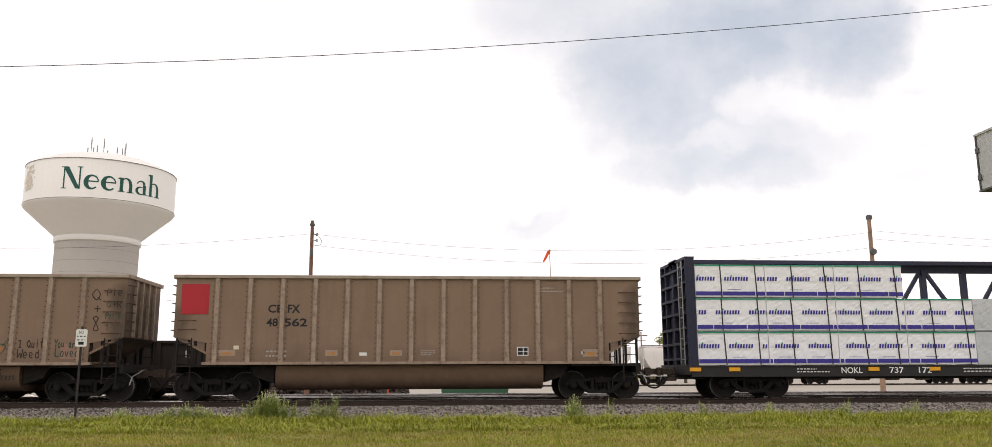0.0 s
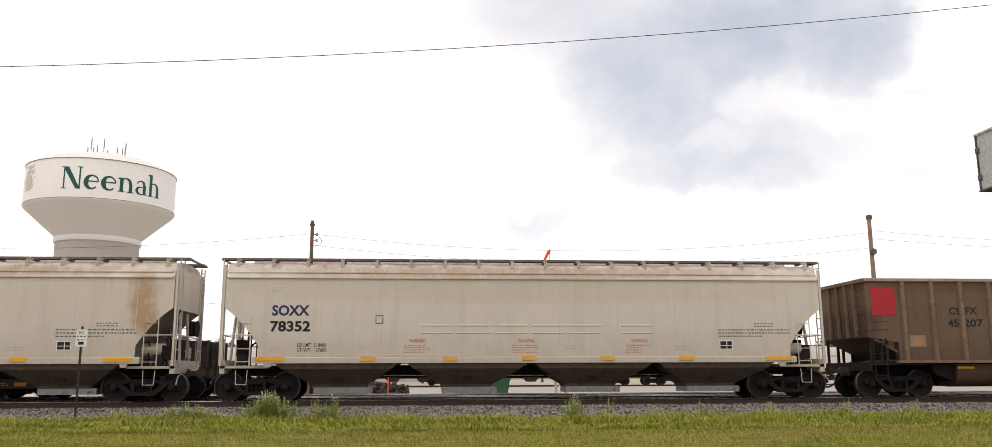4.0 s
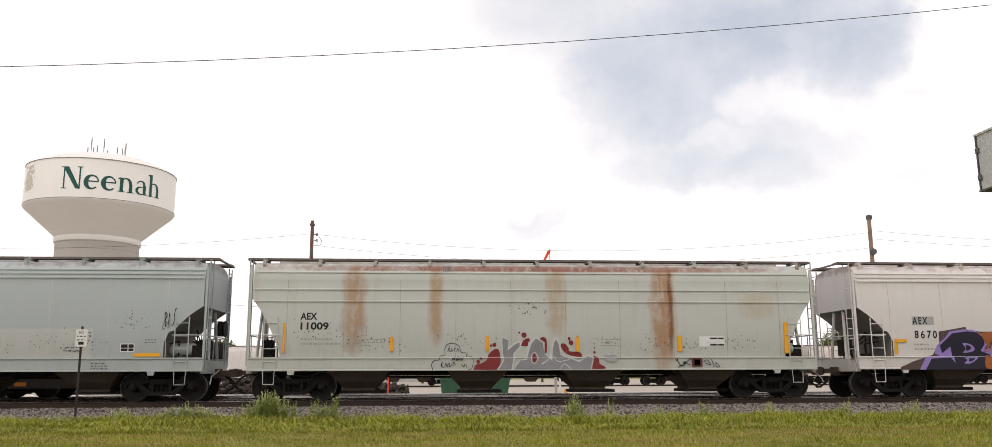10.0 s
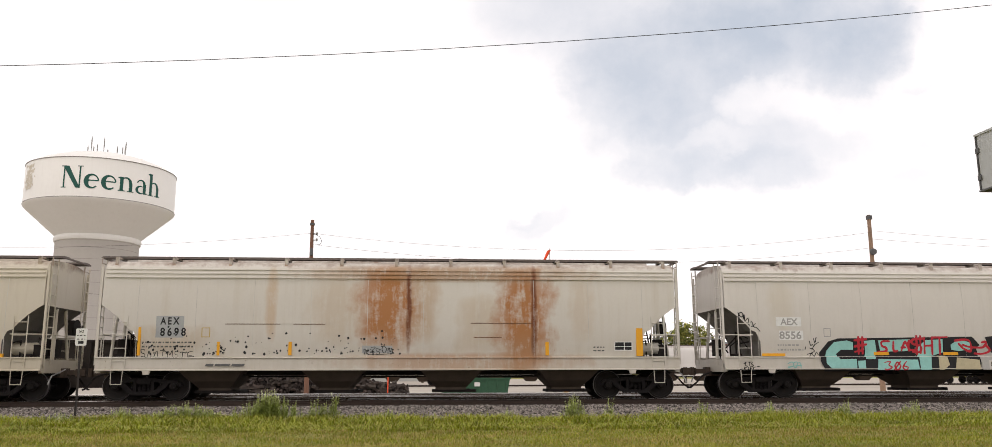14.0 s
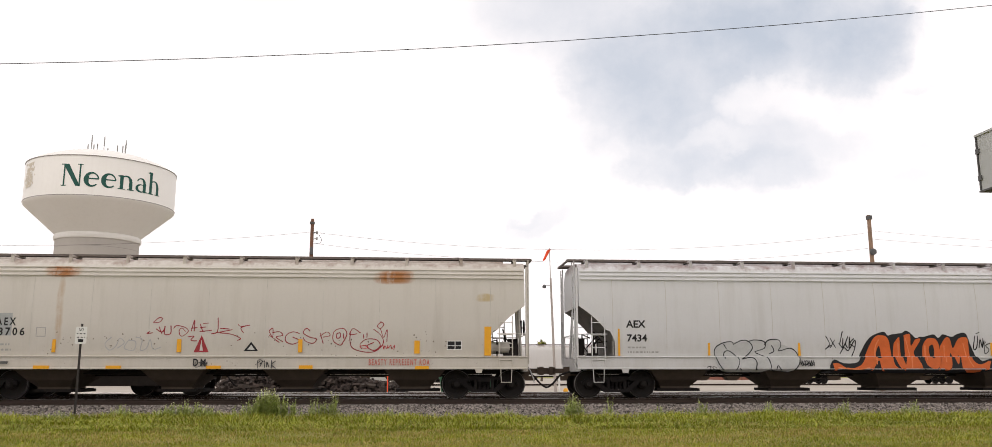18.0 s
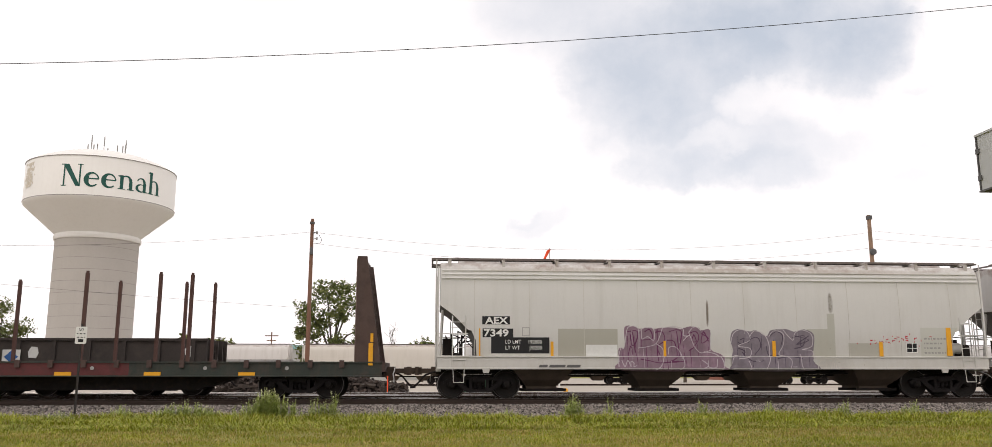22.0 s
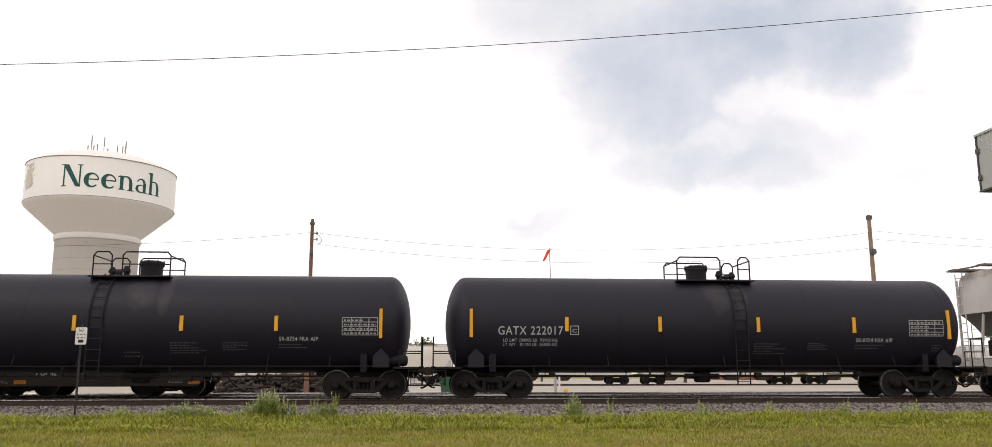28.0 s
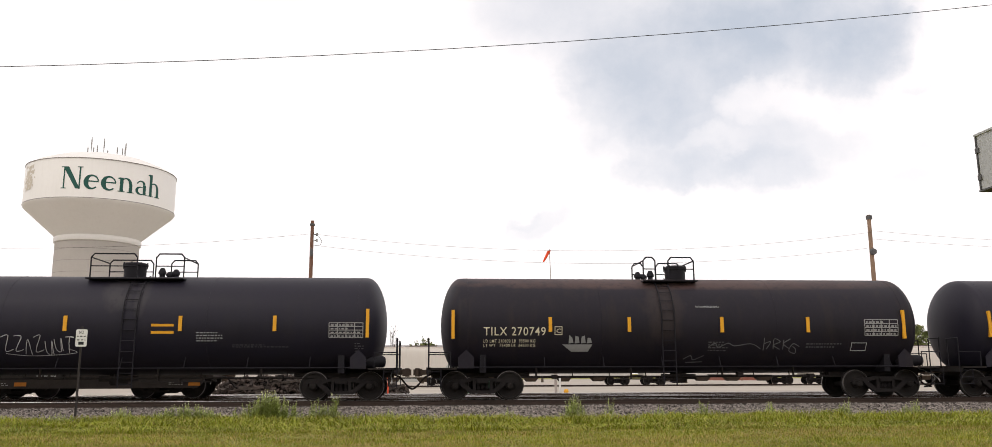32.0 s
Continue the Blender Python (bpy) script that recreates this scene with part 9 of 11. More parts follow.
# D10
panel("D10", -7.75, -6.86, 2.35, 2.61, "black")
word("D10", "AEX", -7.66, -6.92, 2.37, 2.59, "white")
panel("D10", -7.74, -6.75, 1.94, 2.22, "black")
word("D10", "7349", -7.70, -6.90, 1.96, 2.20, "white")
panel("D10", -7.46, -5.58, 1.43, 1.94, "black")
word("D10", "LD LMT     192800", -7.00, -5.83, 1.74, 1.86, "white")
word("D10", "LT WT       70200", -7.00, -5.82, 1.55, 1.67, "white")
reflect("D10", -7.85, -7.81, 1.35, 2.23)
reflect("D10", -5.54, -5.45, 1.35, 1.81)
reflect("D10", -1.84, -1.76, 1.34, 1.84)
reflect("D10", 1.80, 1.91, 1.34, 1.85)
reflect("D10", 5.45, 5.57, 1.35, 1.82)
reflect("D10", 7.79, 7.95, 1.37, 2.30)
block("D10", 6.38, 6.77, 1.47, 1.80)
outline("D10", -6.46, -6.22, 1.98, 2.26, "grey")
bars("D10", -5.94, -4.58, 0.94, 1.12)
lines("D10", 7.01, 7.78, 1.41, 2.03, 4, "grey", 19)
panel("D10", -4.39, -3.36, 1.35, 1.71, "white")

# F1
word("F1", "SHPX", -3.24, -2.37, 2.44, 2.68, "black")
word("F1", "432808", -3.23, -2.04, 1.97, 2.24, "black")
outline("F1", -1.92, -1.66, 2.24, 2.50, "black")
lines("F1", -3.23, -1.58, 1.46, 1.76, 2, "black", 3)
panel("F1", 0.75, 1.37, 1.48, 1.87, "orangep")
block("F1", 2.75, 3.22, 1.55, 1.83)
reflect("F1", -4.52, -3.94, 0.90, 1.02)
reflect("F1", -2.30, -1.78, 0.90, 1.02)
reflect("F1", 0.21, 0.70, 0.90, 1.02)
reflect("F1", 1.97, 2.38, 0.90, 1.02)
reflect("F1", 4.00, 4.86, 0.92, 1.04)
tag("F1", -3.79, -3.23, 1.40, 1.99, "redtext", 12)
tag("F1", 1.59, 2.48, 1.36, 2.07, "redtext", 13)
tag("F1", 0.84, 1.62, 1.91, 2.56, "black", 14)
tag("F1", -4.79, -4.10, 1.69, 2.13, "black", 15)
bars("F1", -4.28, -2.58, 0.98, 1.14)
lines("F1", -0.87, 0.97, 1.00, 1.14, 2, "black", 17)
lines("F1", 2.47, 3.80, 1.97, 2.24, 3, "black", 18)
lines("F1", 2.36, 3.86, 1.00, 1.21, 2, "black", 19)

# F2
word("F2", "SHPX", -3.29, -2.44, 2.34, 2.58, "black")
word("F2", "432746", -3.28, -2.05, 1.87, 2.15, "black")
word("F2", "SODIUM CHLORATE", 1.66, 3.01, 2.38, 2.52, "black")
panel("F2", -0.36, 0.38, 1.42, 1.71, "orangep")
tag("F2", 0.57, 1.35, 1.15, 2.01, "redtext", 4)
block("F2", 1.92, 2.42, 1.46, 1.79)
lines("F2", -3.24, -1.52, 1.41, 1.69, 2, "black", 7)
outline("F2", -1.64, -1.40, 2.01, 2.31, "black")
reflect("F2", -2.38, -1.74, 0.84, 0.96)
reflect("F2", -0.23, 0.33, 0.86, 0.98)
reflect("F2", 1.86, 2.34, 0.86, 0.98)
reflect("F2", 3.88, 4.75, 0.88, 1.00)
bars("F2", -2.58, -1.10, 0.95, 1.13)
lines("F2", -0.61, 1.18, 0.97, 1.15, 2, "black", 14)
lines("F2", 1.48, 2.90, 0.98, 1.15, 2, "black", 15)

# F3
word("F3", "SHPX", -3.20, -2.35, 2.46, 2.71, "black")
word("F3", "432916", -3.20, -2.02, 2.00, 2.26, "black")
outline("F3", -1.65, -1.40, 2.29, 2.55, "black")
lines("F3", -3.18, -1.52, 1.44, 1.74, 2, "black", 3)
panel("F3", 0.70, 1.37, 1.53, 1.89, "orangep")
block("F3", 2.07, 2.60, 1.55, 1.83)
reflect("F3", -4.88, -3.99, 0.94, 1.04)
reflect("F3", -2.31, -1.83, 0.94, 1.04)
reflect("F3", -0.28, 0.21, 0.94, 1.04)
reflect("F3", 1.72, 2.20, 0.94, 1.04)
reflect("F3", 3.86, 4.81, 0.96, 1.07)
bars("F3", -2.94, -1.15, 1.04, 1.22)
lines("F3", -0.75, 1.10, 1.06, 1.20, 2, "black", 13)
lines("F3", 1.71, 3.12, 1.97, 2.22, 3, "black", 14)
lines("F3", 2.82, 3.39, 1.00, 1.25, 3, "black", 15)

# T1
word("T1", "GATX 222017", -7.11, -5.02, 2.03, 2.30, "silver")
outline("T1", -4.78, -4.50, 2.03, 2.32, "silver")
word("T1", "C", -4.72, -4.57, 2.10, 2.22, "silver")
word("T1", "LD LMT 204900 LB  92900 KG", -6.95, -5.19, 1.81, 1.91, "silver")
word("T1", "LT WT   81100 LB  36800 KG", -6.95, -5.20, 1.67, 1.77, "silver")
reflect("T1", -8.05, -7.93, 1.95, 2.85)
reflect("T1", -4.96, -4.83, 2.14, 2.60)
reflect("T1", -1.91, -1.76, 2.14, 2.62)
reflect("T1", 1.37, 1.52, 2.13, 2.61)
reflect("T1", 4.61, 4.79, 2.12, 2.62)
reflect("T1", 7.77, 8.02, 1.92, 2.87)
table("T1", 6.61, 7.78, 2.02, 2.53)
word("T1", "SR-8754 FRA AIP", 4.78, 6.03, 1.81, 1.94, "silver")
lines("T1", 4.76, 5.76, 1.58, 1.77, 2, "dgrey", 13)
lines("T1", 1.34, 2.41, 1.41, 1.80, 5, "dgrey", 14)
lines("T1", 3.15, 3.85, 1.56, 1.81, 4, "dgrey", 15)
lines("T1", 7.44, 7.73, 1.50, 1.77, 3, "dgrey", 16)

# T2
word("T2", "GATX 221995", -7.14, -4.99, 1.99, 2.25, "silver")
outline("T2", -4.83, -4.59, 2.01, 2.28, "silver")
word("T2", "C", -4.77, -4.63, 2.09, 2.22, "silver")
word("T2", "LD LMT 204900 LB  92950 KG", -7.01, -5.29, 1.79, 1.89, "silver")
word("T2", "LT WT   81000 LB  36550 KG", -7.01, -5.28, 1.66, 1.76, "silver")
reflect("T2", -8.08, -7.99, 1.91, 2.83)
reflect("T2", -4.97, -4.88, 2.11, 2.58)
reflect("T2", -1.65, -1.55, 2.12, 2.59)
reflect("T2", 1.56, 1.70, 2.12, 2.59)
reflect("T2", 4.47, 4.60, 2.13, 2.60)
reflect("T2", 7.63, 7.85, 1.91, 2.84)
table("T2", 6.59, 7.70, 2.01, 2.55)
word("T2", "SR-8754 FRA AIP", 4.63, 5.84, 1.82, 1.95, "silver")
lines("T2", 1.27, 2.34, 1.42, 1.80, 5, "dgrey", 13)
lines("T2", 2.89, 3.64, 1.52, 1.80, 4, "dgrey", 14)
lines("T2", 4.61, 5.53, 1.58, 1.76, 2, "dgrey", 15)
lines("T2", -0.15, 0.47, 1.30, 1.54, 2, "dgrey", 16)

# T3
word("T3", "TILX 293928", -6.81, -4.70, 1.99, 2.24, "silver")
outline("T3", -4.31, -4.07, 1.99, 2.26, "silver")
word("T3", "C", -4.24, -4.13, 2.06, 2.18, "silver")
word("T3", "LD LMT 205200 LB  93100 KG", -6.76, -5.14, 1.77, 1.87, "silver")
word("T3", "LT WT   80800 LB  36600 KG", -6.75, -5.14, 1.63, 1.73, "silver")
reflect("T3", -7.94, -7.87, 1.97, 2.85)
reflect("T3", -4.50, -4.40, 2.18, 2.66)
reflect("T3", -0.95, -0.86, 2.23, 2.63)
reflect("T3", 2.19, 2.31, 2.19, 2.67)
reflect("T3", 5.05, 5.18, 2.19, 2.68)
reflect("T3", 7.86, 8.04, 1.99, 2.89)
table("T3", 6.74, 7.84, 1.97, 2.46)
panel("T3", 1.38, 2.06, 2.09, 2.43, "yellowp")
lines("T3", 2.69, 3.55, 1.83, 2.17, 4, "dgrey", 15)
lines("T3", 7.44, 7.77, 1.42, 1.83, 4, "dgrey", 16)
lines("T3", 3.75, 5.28, 1.65, 1.73, 1, "dgrey", 17)

# T4
word("T4", "TILX 270749", -6.75, -4.75, 2.03, 2.30, "cream")
outline("T4", -4.46, -4.21, 2.05, 2.32, "cream")
word("T4", "C", -4.40, -4.25, 2.11, 2.25, "cream")
word("T4", "LD LMT 210600 LB  95500 KG", -6.75, -5.08, 1.81, 1.91, "cream")
word("T4", "LT WT   75400 LB  34200 KG", -6.75, -5.08, 1.67, 1.77, "cream")
reflect("T4", -7.78, -7.68, 1.93, 2.84)
reflect("T4", -4.67, -4.53, 2.15, 2.62)
reflect("T4", -2.08, -1.96, 2.15, 2.62)
reflect("T4", 0.99, 1.12, 2.13, 2.63)
reflect("T4", 3.87, 4.04, 2.13, 2.63)
reflect("T4", 7.02, 7.29, 1.93, 2.87)
table("T4", 5.90, 7.04, 2.03, 2.55)
outline("T4", 5.46, 5.99, 1.53, 1.80, "silver")
lines("T4", 0.62, 1.27, 1.52, 1.87, 4, "dgrey", 15)
lines("T4", 3.92, 5.12, 1.62, 1.82, 2, "dgrey", 16)
word("T4", "CAUTION DEPRESSED INLINED", 0.22, 1.01, 2.94, 3.00, "silver")
lines("T4", -7.76, -7.21, 1.00, 1.10, 1, "silver", 18)

# T5
reflect("T5", -1.19, -1.13, 2.17, 2.64)
reflect("T5", 2.26, 2.35, 2.17, 2.64)
reflect("T5", 5.15, 5.25, 2.17, 2.65)
reflect("T5", 8.02, 8.14, 1.97, 2.87)
panel("T5", 1.42, 2.11, 2.09, 2.39, "yellowp")
table("T5", 6.89, 7.95, 1.97, 2.43)
tag("T5", -2.97, -0.88, 1.42, 2.13, "white", 6)
lines("T5", 2.80, 3.60, 1.84, 2.17, 4, "silver", 7)
lines("T5", 3.89, 5.62, 1.66, 1.78, 2, "dgrey", 8)
lines("T5", 7.69, 7.98, 1.52, 1.83, 4, "dgrey", 9)

BLACK, INK = (0.012, 0.012, 0.015), (0.015, 0.013, 0.03)
VIOLET, CYAN, MINT, CHALK = (0.28, 0.20, 0.50), (0.02, 0.33, 0.58), (0.28, 0.56, 0.52), (0.62, 0.62, 0.60)


def car_side(key):
    return CARS[key][0], side_of(key)


# painted pieces: every shape is drawn on a 36 by 36 grid (digits, then letters) inside its own box of x, z, width and height
BROWN, SPRAYED, DULL, SAND, BONE = (0.085, 0.052, 0.052), (0.34, 0.105, 0.03), (0.42, 0.41, 0.385), (0.50, 0.44, 0.29), (0.55, 0.52, 0.48)
SCARLET, TEAL, MAGENTA, PALEGREY, SOOT, SHEENGREY = (0.46, 0.025, 0.04), (0.22, 0.48, 0.46), (0.24, 0.02, 0.085), (0.55, 0.55, 0.55), (0.022, 0.021, 0.025), (0.075, 0.074, 0.08)
WHITED, ORANGE, PALEORANGE, MILKY, OXBLOOD, STEEL = (0.60, 0.60, 0.595), (0.60, 0.125, 0.03), (0.68, 0.20, 0.07), (0.46, 0.465, 0.46), (0.20, 0.026, 0.028), (0.235, 0.235, 0.245)
MAUVE, PLUM, ASHEN, SLATED, DUSKY, DULLGREY = (0.235, 0.155, 0.20), (0.12, 0.03, 0.085), (0.50, 0.45, 0.48), (0.20, 0.17, 0.20), (0.075, 0.055, 0.085), (0.33, 0.34, 0.34)
MIST, HAZY, THINWHITE, DRYWHITE, ASHGREY = (0.050, 0.048, 0.055), (0.13, 0.128, 0.13), (0.27, 0.27, 0.265), (0.45, 0.45, 0.435), (0.12, 0.12, 0.125)
WINE, FAINT, INKED = (0.29, 0.032, 0.042), (0.40, 0.40, 0.40), (0.05, 0.048, 0.05)


for faded in (MAUVE, SLATED):
    PAINT[tuple(round(v, 3) for v in faded)] = mat("weathered spray paint", faded, 0.6, 0, 0.3, 2.0, 0.05, 12.0, dark=tuple(v * 1.5 for v in faded), streak=0.6, streak_color=tuple(v * 0.62 for v in faded))


def grid_paths(code, at):
    x0, z0, w, h = at
    return [[(x0 + w * int(p[0], 36) / 35, z0 + h * int(p[1], 36) / 35) for p in path.split()] for path in code.split("|")]


def fill(key, color, lift, at, code, label=""):
    """A soft-edged field of spray paint."""
    c, sf = car_side(key)
    ob = blotch(c, grid_paths(code, at)[0], color, sf, lift, "graffiti_field")
    if label:
        tagged(ob, label)


def cut(key, color, lift, at, code, label=""):
    """A field of paint with sharp corners."""
    c, sf = car_side(key)
    ob = blotch(c, grid_paths(code, at)[0], color, sf, lift, "graffiti_field", -1)
    if label:
        tagged(ob, label)


def stroke(key, color, r, lift, at, code, label=""):
    """Lines of spray paint of one colour, drawn in one go."""
    c, sf = car_side(key)
    paths = [[tuple(p) for p in smooth_path(q, 4)] if len(q) > 2 else q for q in grid_paths(code, at)]
    tagged(painted_shape(paths, r, sf, lift, "graffiti_stroke", spray(color), c, label, 0.25 * r, max(0.014, r * 0.9)), kind="stuff")


# white car: purple-rimmed black letters over a brown field, then blue-rimmed ones
cut("D1", BROWN, 0.0040, (-7.96, 0.91, 8.45, 1.41), "02 27 5c 6m 6v az ax cv fv it kv ks mw pv qo rm ss vy xz xu yp yj zh zc xa x1 00", label="brown graffiti ground")
cut("D1", VIOLET, 0.0060, (-7.31, 0.91, 2.74, 1.33), "00 3b ac 8e 9l ds fx mz qy vt wn uh yj z0", label="violet graffiti rim")
cut("D1", INK, 0.0080, (-7.10, 0.91, 2.61, 1.26), "00 3a cb e6 dl 9f 8m ex lz qy ts tn rh ve yd z0", label="black graffiti letter")
fill("D1", VIOLET, 0.0100, (-5.73, 1.46, 0.43, 0.33), "0z mv zi v5 20 ae")
fill("D1", INK, 0.0120, (-5.60, 1.54, 0.19, 0.18), "0z ou zf l3 20")
fill("D1", VIOLET, 0.0100, (-5.75, 1.10, 0.47, 0.22), "0w zz sf d0 03 8j")
fill("D1", INK, 0.0120, (-5.58, 1.17, 0.22, 0.11), "0w zz l9 00")
fill("D1", VIOLET, 0.0090, (-4.76, 0.92, 1.58, 1.25), "30 0b 1k 5t dy mz uv yn zf x7 v0")
fill("D1", INK, 0.0110, (-4.68, 0.92, 1.42, 1.18), "30 0b 1l 5t dy mz tv yn zg x7 u0", label="black graffiti letter")
cut("D1", VIOLET, 0.0115, (-3.38, 0.93, 0.21, 0.30), "00 uz z0")
fill("D1", VIOLET, 0.0090, (-3.33, 0.93, 1.79, 1.27), "20 08 1j 6u dz lz sw xo yf w7 z0")
fill("D1", INK, 0.0110, (-3.21, 0.93, 1.52, 1.20), "60 08 0k 5u ez mz tw yo zg x8 t0", label="black graffiti letter")
fill("D1", VIOLET, 0.0130, (-2.72, 1.35, 0.43, 0.21), "0f bw nz zl v6 j0 63")
fill("D1", INK, 0.0145, (-2.58, 1.40, 0.24, 0.11), "0i jz zj i0")
cut("D1", VIOLET, 0.0125, (-1.71, 0.93, 1.71, 1.35), "00 0d 8j 9p du my nw zz zn x0")
cut("D1", INK, 0.0135, (-1.64, 0.94, 1.57, 1.28), "00 0d 7i 9e db ed nd lb e9 g8 m8 nd cf ak ap du ly ow zz zp x0", label="black graffiti letter")
fill("D1", VIOLET, 0.0150, (-0.86, 1.70, 0.15, 0.16), "5z uz za h0 0d")
cut("D1", VIOLET, 0.0152, (-1.06, 1.31, 0.48, 0.12), "0d 6u zz r0 40")
stroke("D1", SPRAYED, 0.030, 0.0160, (-5.10, 0.95, 1.78, 1.20), "0x 6y bz|3v aw hz|5s 6n 5i|2a 5c 98|37 94 b0|22 91|cs al 9c|bv hr ol|kx lr nk|ep kl|9a hc md|b5 j8 s6|d1 l3 v2|sv qp|xr sm|zi ug|yb td|9i hg|8t ex", label="orange sprayed streaks")
stroke("D1", SPRAYED, 0.014, 0.0165, (-4.99, 0.92, 1.68, 1.17), "5v 8q 5j 0h|6g 97 b0|9q ex nz xs zh u6 l1")
fill("D1", SPRAYED, 0.0158, (-5.05, 1.73, 0.78, 0.43), "0s nz zx kh b0 66")
fill("D1", SPRAYED, 0.0158, (-5.00, 0.95, 0.48, 0.37), "0z qu z0 00")
stroke("D1", SPRAYED, 0.012, 0.0170, (-4.11, 1.37, 0.43, 0.20), "0k iz zp t8 c0")
cut("D1", DULL, 0.0042, (0.01, 0.94, 0.52, 0.39), "5y sz zr v0 00")
cut("D1", BLACK, 0.0050, (0.47, 0.89, 5.42, 1.34), "0b 0l 1n 1v 6y 7w kz ly nz vz xv ym xf za z3 y1 10 14 06", label="black graffiti outline")
cut("D1", CYAN, 0.0065, (0.52, 0.92, 5.28, 1.24), "0c 0l 1m 1v 6y 7w kz lu my oz vz xv yn xg z9 z3 y1 10 14 07", label="blue graffiti field")
cut("D1", INK, 0.0080, (0.73, 0.92, 1.56, 1.11), "4y cz es ot vh z0 n0 md ed l7 70 02 1d 0n", label="black graffiti letter")
cut("D1", INK, 0.0080, (1.97, 0.93, 0.83, 1.01), "0x mz xk z7 l0 h0 f9 7m", label="black graffiti letter")
cut("D1", INK, 0.0080, (2.96, 0.93, 1.59, 1.02), "0x bz cn fg jh my sz rl zc z0 a0 7e", label="black graffiti letter")
cut("D1", INK, 0.0080, (4.46, 1.44, 1.01, 0.60), "0w pz zk x6 m0 h6 a2 6d", label="black graffiti letter")
cut("D1", INK, 0.0080, (4.63, 0.93, 0.68, 0.44), "0u lz z0 20")
cut("D1", BLACK, 0.0090, (5.25, 0.94, 0.50, 0.43), "iz mo zo pf t0 h9 61 ag 0o dp")
cut("D1", DULL, 0.0075, (3.52, 1.48, 0.23, 0.68), "0z vz zc k0 28")
stroke("D1", CYAN, 0.022, 0.0095, (0.97, 0.93, 3.58, 1.02), "3v 0t|9v bq ap|fx jc i0|wz zy|42 69 4e|et fk hk")
stroke("D1", BLACK, 0.016, 0.0060, (5.83, 1.21, 0.68, 0.89), "0m qq|bo gd|jt lb se mi tm|tm vd zd ys|zd p8 j7 i0|8w hz ox hv 9w", label="black handwritten tag")

# grey-green car: grey letters with white rims on a red cloud
fill("D2", OXBLOOD, 0.0040, (-2.11, 0.96, 0.87, 0.65), "00 38 9a hg kq tz yu zd w0", label="dark red graffiti cloud")
fill("D2", OXBLOOD, 0.0040, (-0.58, 1.70, 0.30, 0.25), "00 ap tz zk r0", label="dark red graffiti cloud")
fill("D2", OXBLOOD, 0.0040, (0.03, 1.45, 0.23, 0.54), "0v gz yt z5 o0 ki", label="dark red graffiti cloud")
fill("D2", OXBLOOD, 0.0040, (0.67, 1.35, 0.71, 0.43), "0x 8z fn gf xc z0 b8", label="dark red graffiti cloud")
fill("D2", OXBLOOD, 0.0040, (1.67, 0.97, 0.45, 0.41), "00 2q bz lq me z6 y0", label="dark red graffiti cloud")
fill("D2", OXBLOOD, 0.0040, (0.72, 0.97, 0.25, 0.12), "00 kz z0", label="dark red graffiti cloud")
fill("D2", OXBLOOD, 0.0042, (-0.56, 1.96, 0.17, 0.17), "zi u5 i0 55 0h 3v hz tv")
fill("D2", OXBLOOD, 0.0042, (-0.66, 2.09, 0.06, 0.07), "zi t7 i0 47 0h 3v hz rw")
fill("D2", OXBLOOD, 0.0042, (-1.50, 1.67, 0.13, 0.13), "zi u5 j0 65 0h 5u gz tu")
fill("D2", OXBLOOD, 0.0042, (-1.58, 1.67, 0.08, 0.08), "zi u6 j0 46 0h 2w gz sw")
fill("D2", OXBLOOD, 0.0042, (0.97, 1.72, 0.16, 0.16), "zi u6 i0 56 0h 4v hz tv")
fill("D2", OXBLOOD, 0.0042, (0.94, 1.87, 0.10, 0.11), "zi t7 i0 56 0h 4v hz sv")
fill("D2", OXBLOOD, 0.0042, (1.77, 1.45, 0.09, 0.09), "zi s8 i0 57 0h 5u hz ru")
fill("D2", OXBLOOD, 0.0042, (-1.90, 1.27, 0.09, 0.09), "zi s8 j0 67 0h 4u gz ru")
fill("D2", OXBLOOD, 0.0042, (-2.01, 1.14, 0.12, 0.12), "zi u6 j0 56 0h 3v gz sv")
cut("D2", PALEGREY, 0.0055, (-1.36, 0.95, 0.81, 1.08), "00 9a 6t 7z iv hn nr wu zt yn qh pa m0")
cut("D2", PALEGREY, 0.0055, (-0.86, 0.95, 2.62, 1.05), "00 3a 6c 7t az et ei gc hu jz ls lh oe t9 xg ze za y0")
cut("D2", STEEL, 0.0070, (-1.30, 0.96, 0.68, 1.00), "00 9a 6v 7z hw fl qr zu zp pi oa l0", label="grey graffiti letter with a white rim")
cut("D2", STEEL, 0.0070, (-0.82, 0.96, 2.55, 0.98), "00 3a 6c 8t az du eh ha iu jy kt lg od t8 xf zd za y0", label="grey graffiti letter with a white rim")
fill("D2", OXBLOOD, 0.0085, (-0.22, 1.17, 0.14, 0.30), "5q kz zi r0 83 0f")
stroke("D2", PALEGREY, 0.012, 0.0087, (-0.82, 0.96, 1.85, 0.54), "00 2f 4j 8k|hb kh os rg yk|s0 vb z0|br dz fo dd bf bq")
stroke("D2", BLACK, 0.012, 0.0060, (4.45, 1.02, 0.50, 0.28), "0t 6k a8 g4 mf gk|60 kf rn zz|km ua z8|3z 5r", label="black painted flourish")
stroke("D2", BLACK, 0.012, 0.0060, (5.37, 1.02, 0.52, 0.26), "0m 8u f9 4i|hz n6 l0|rk vc z2 s0 rk")
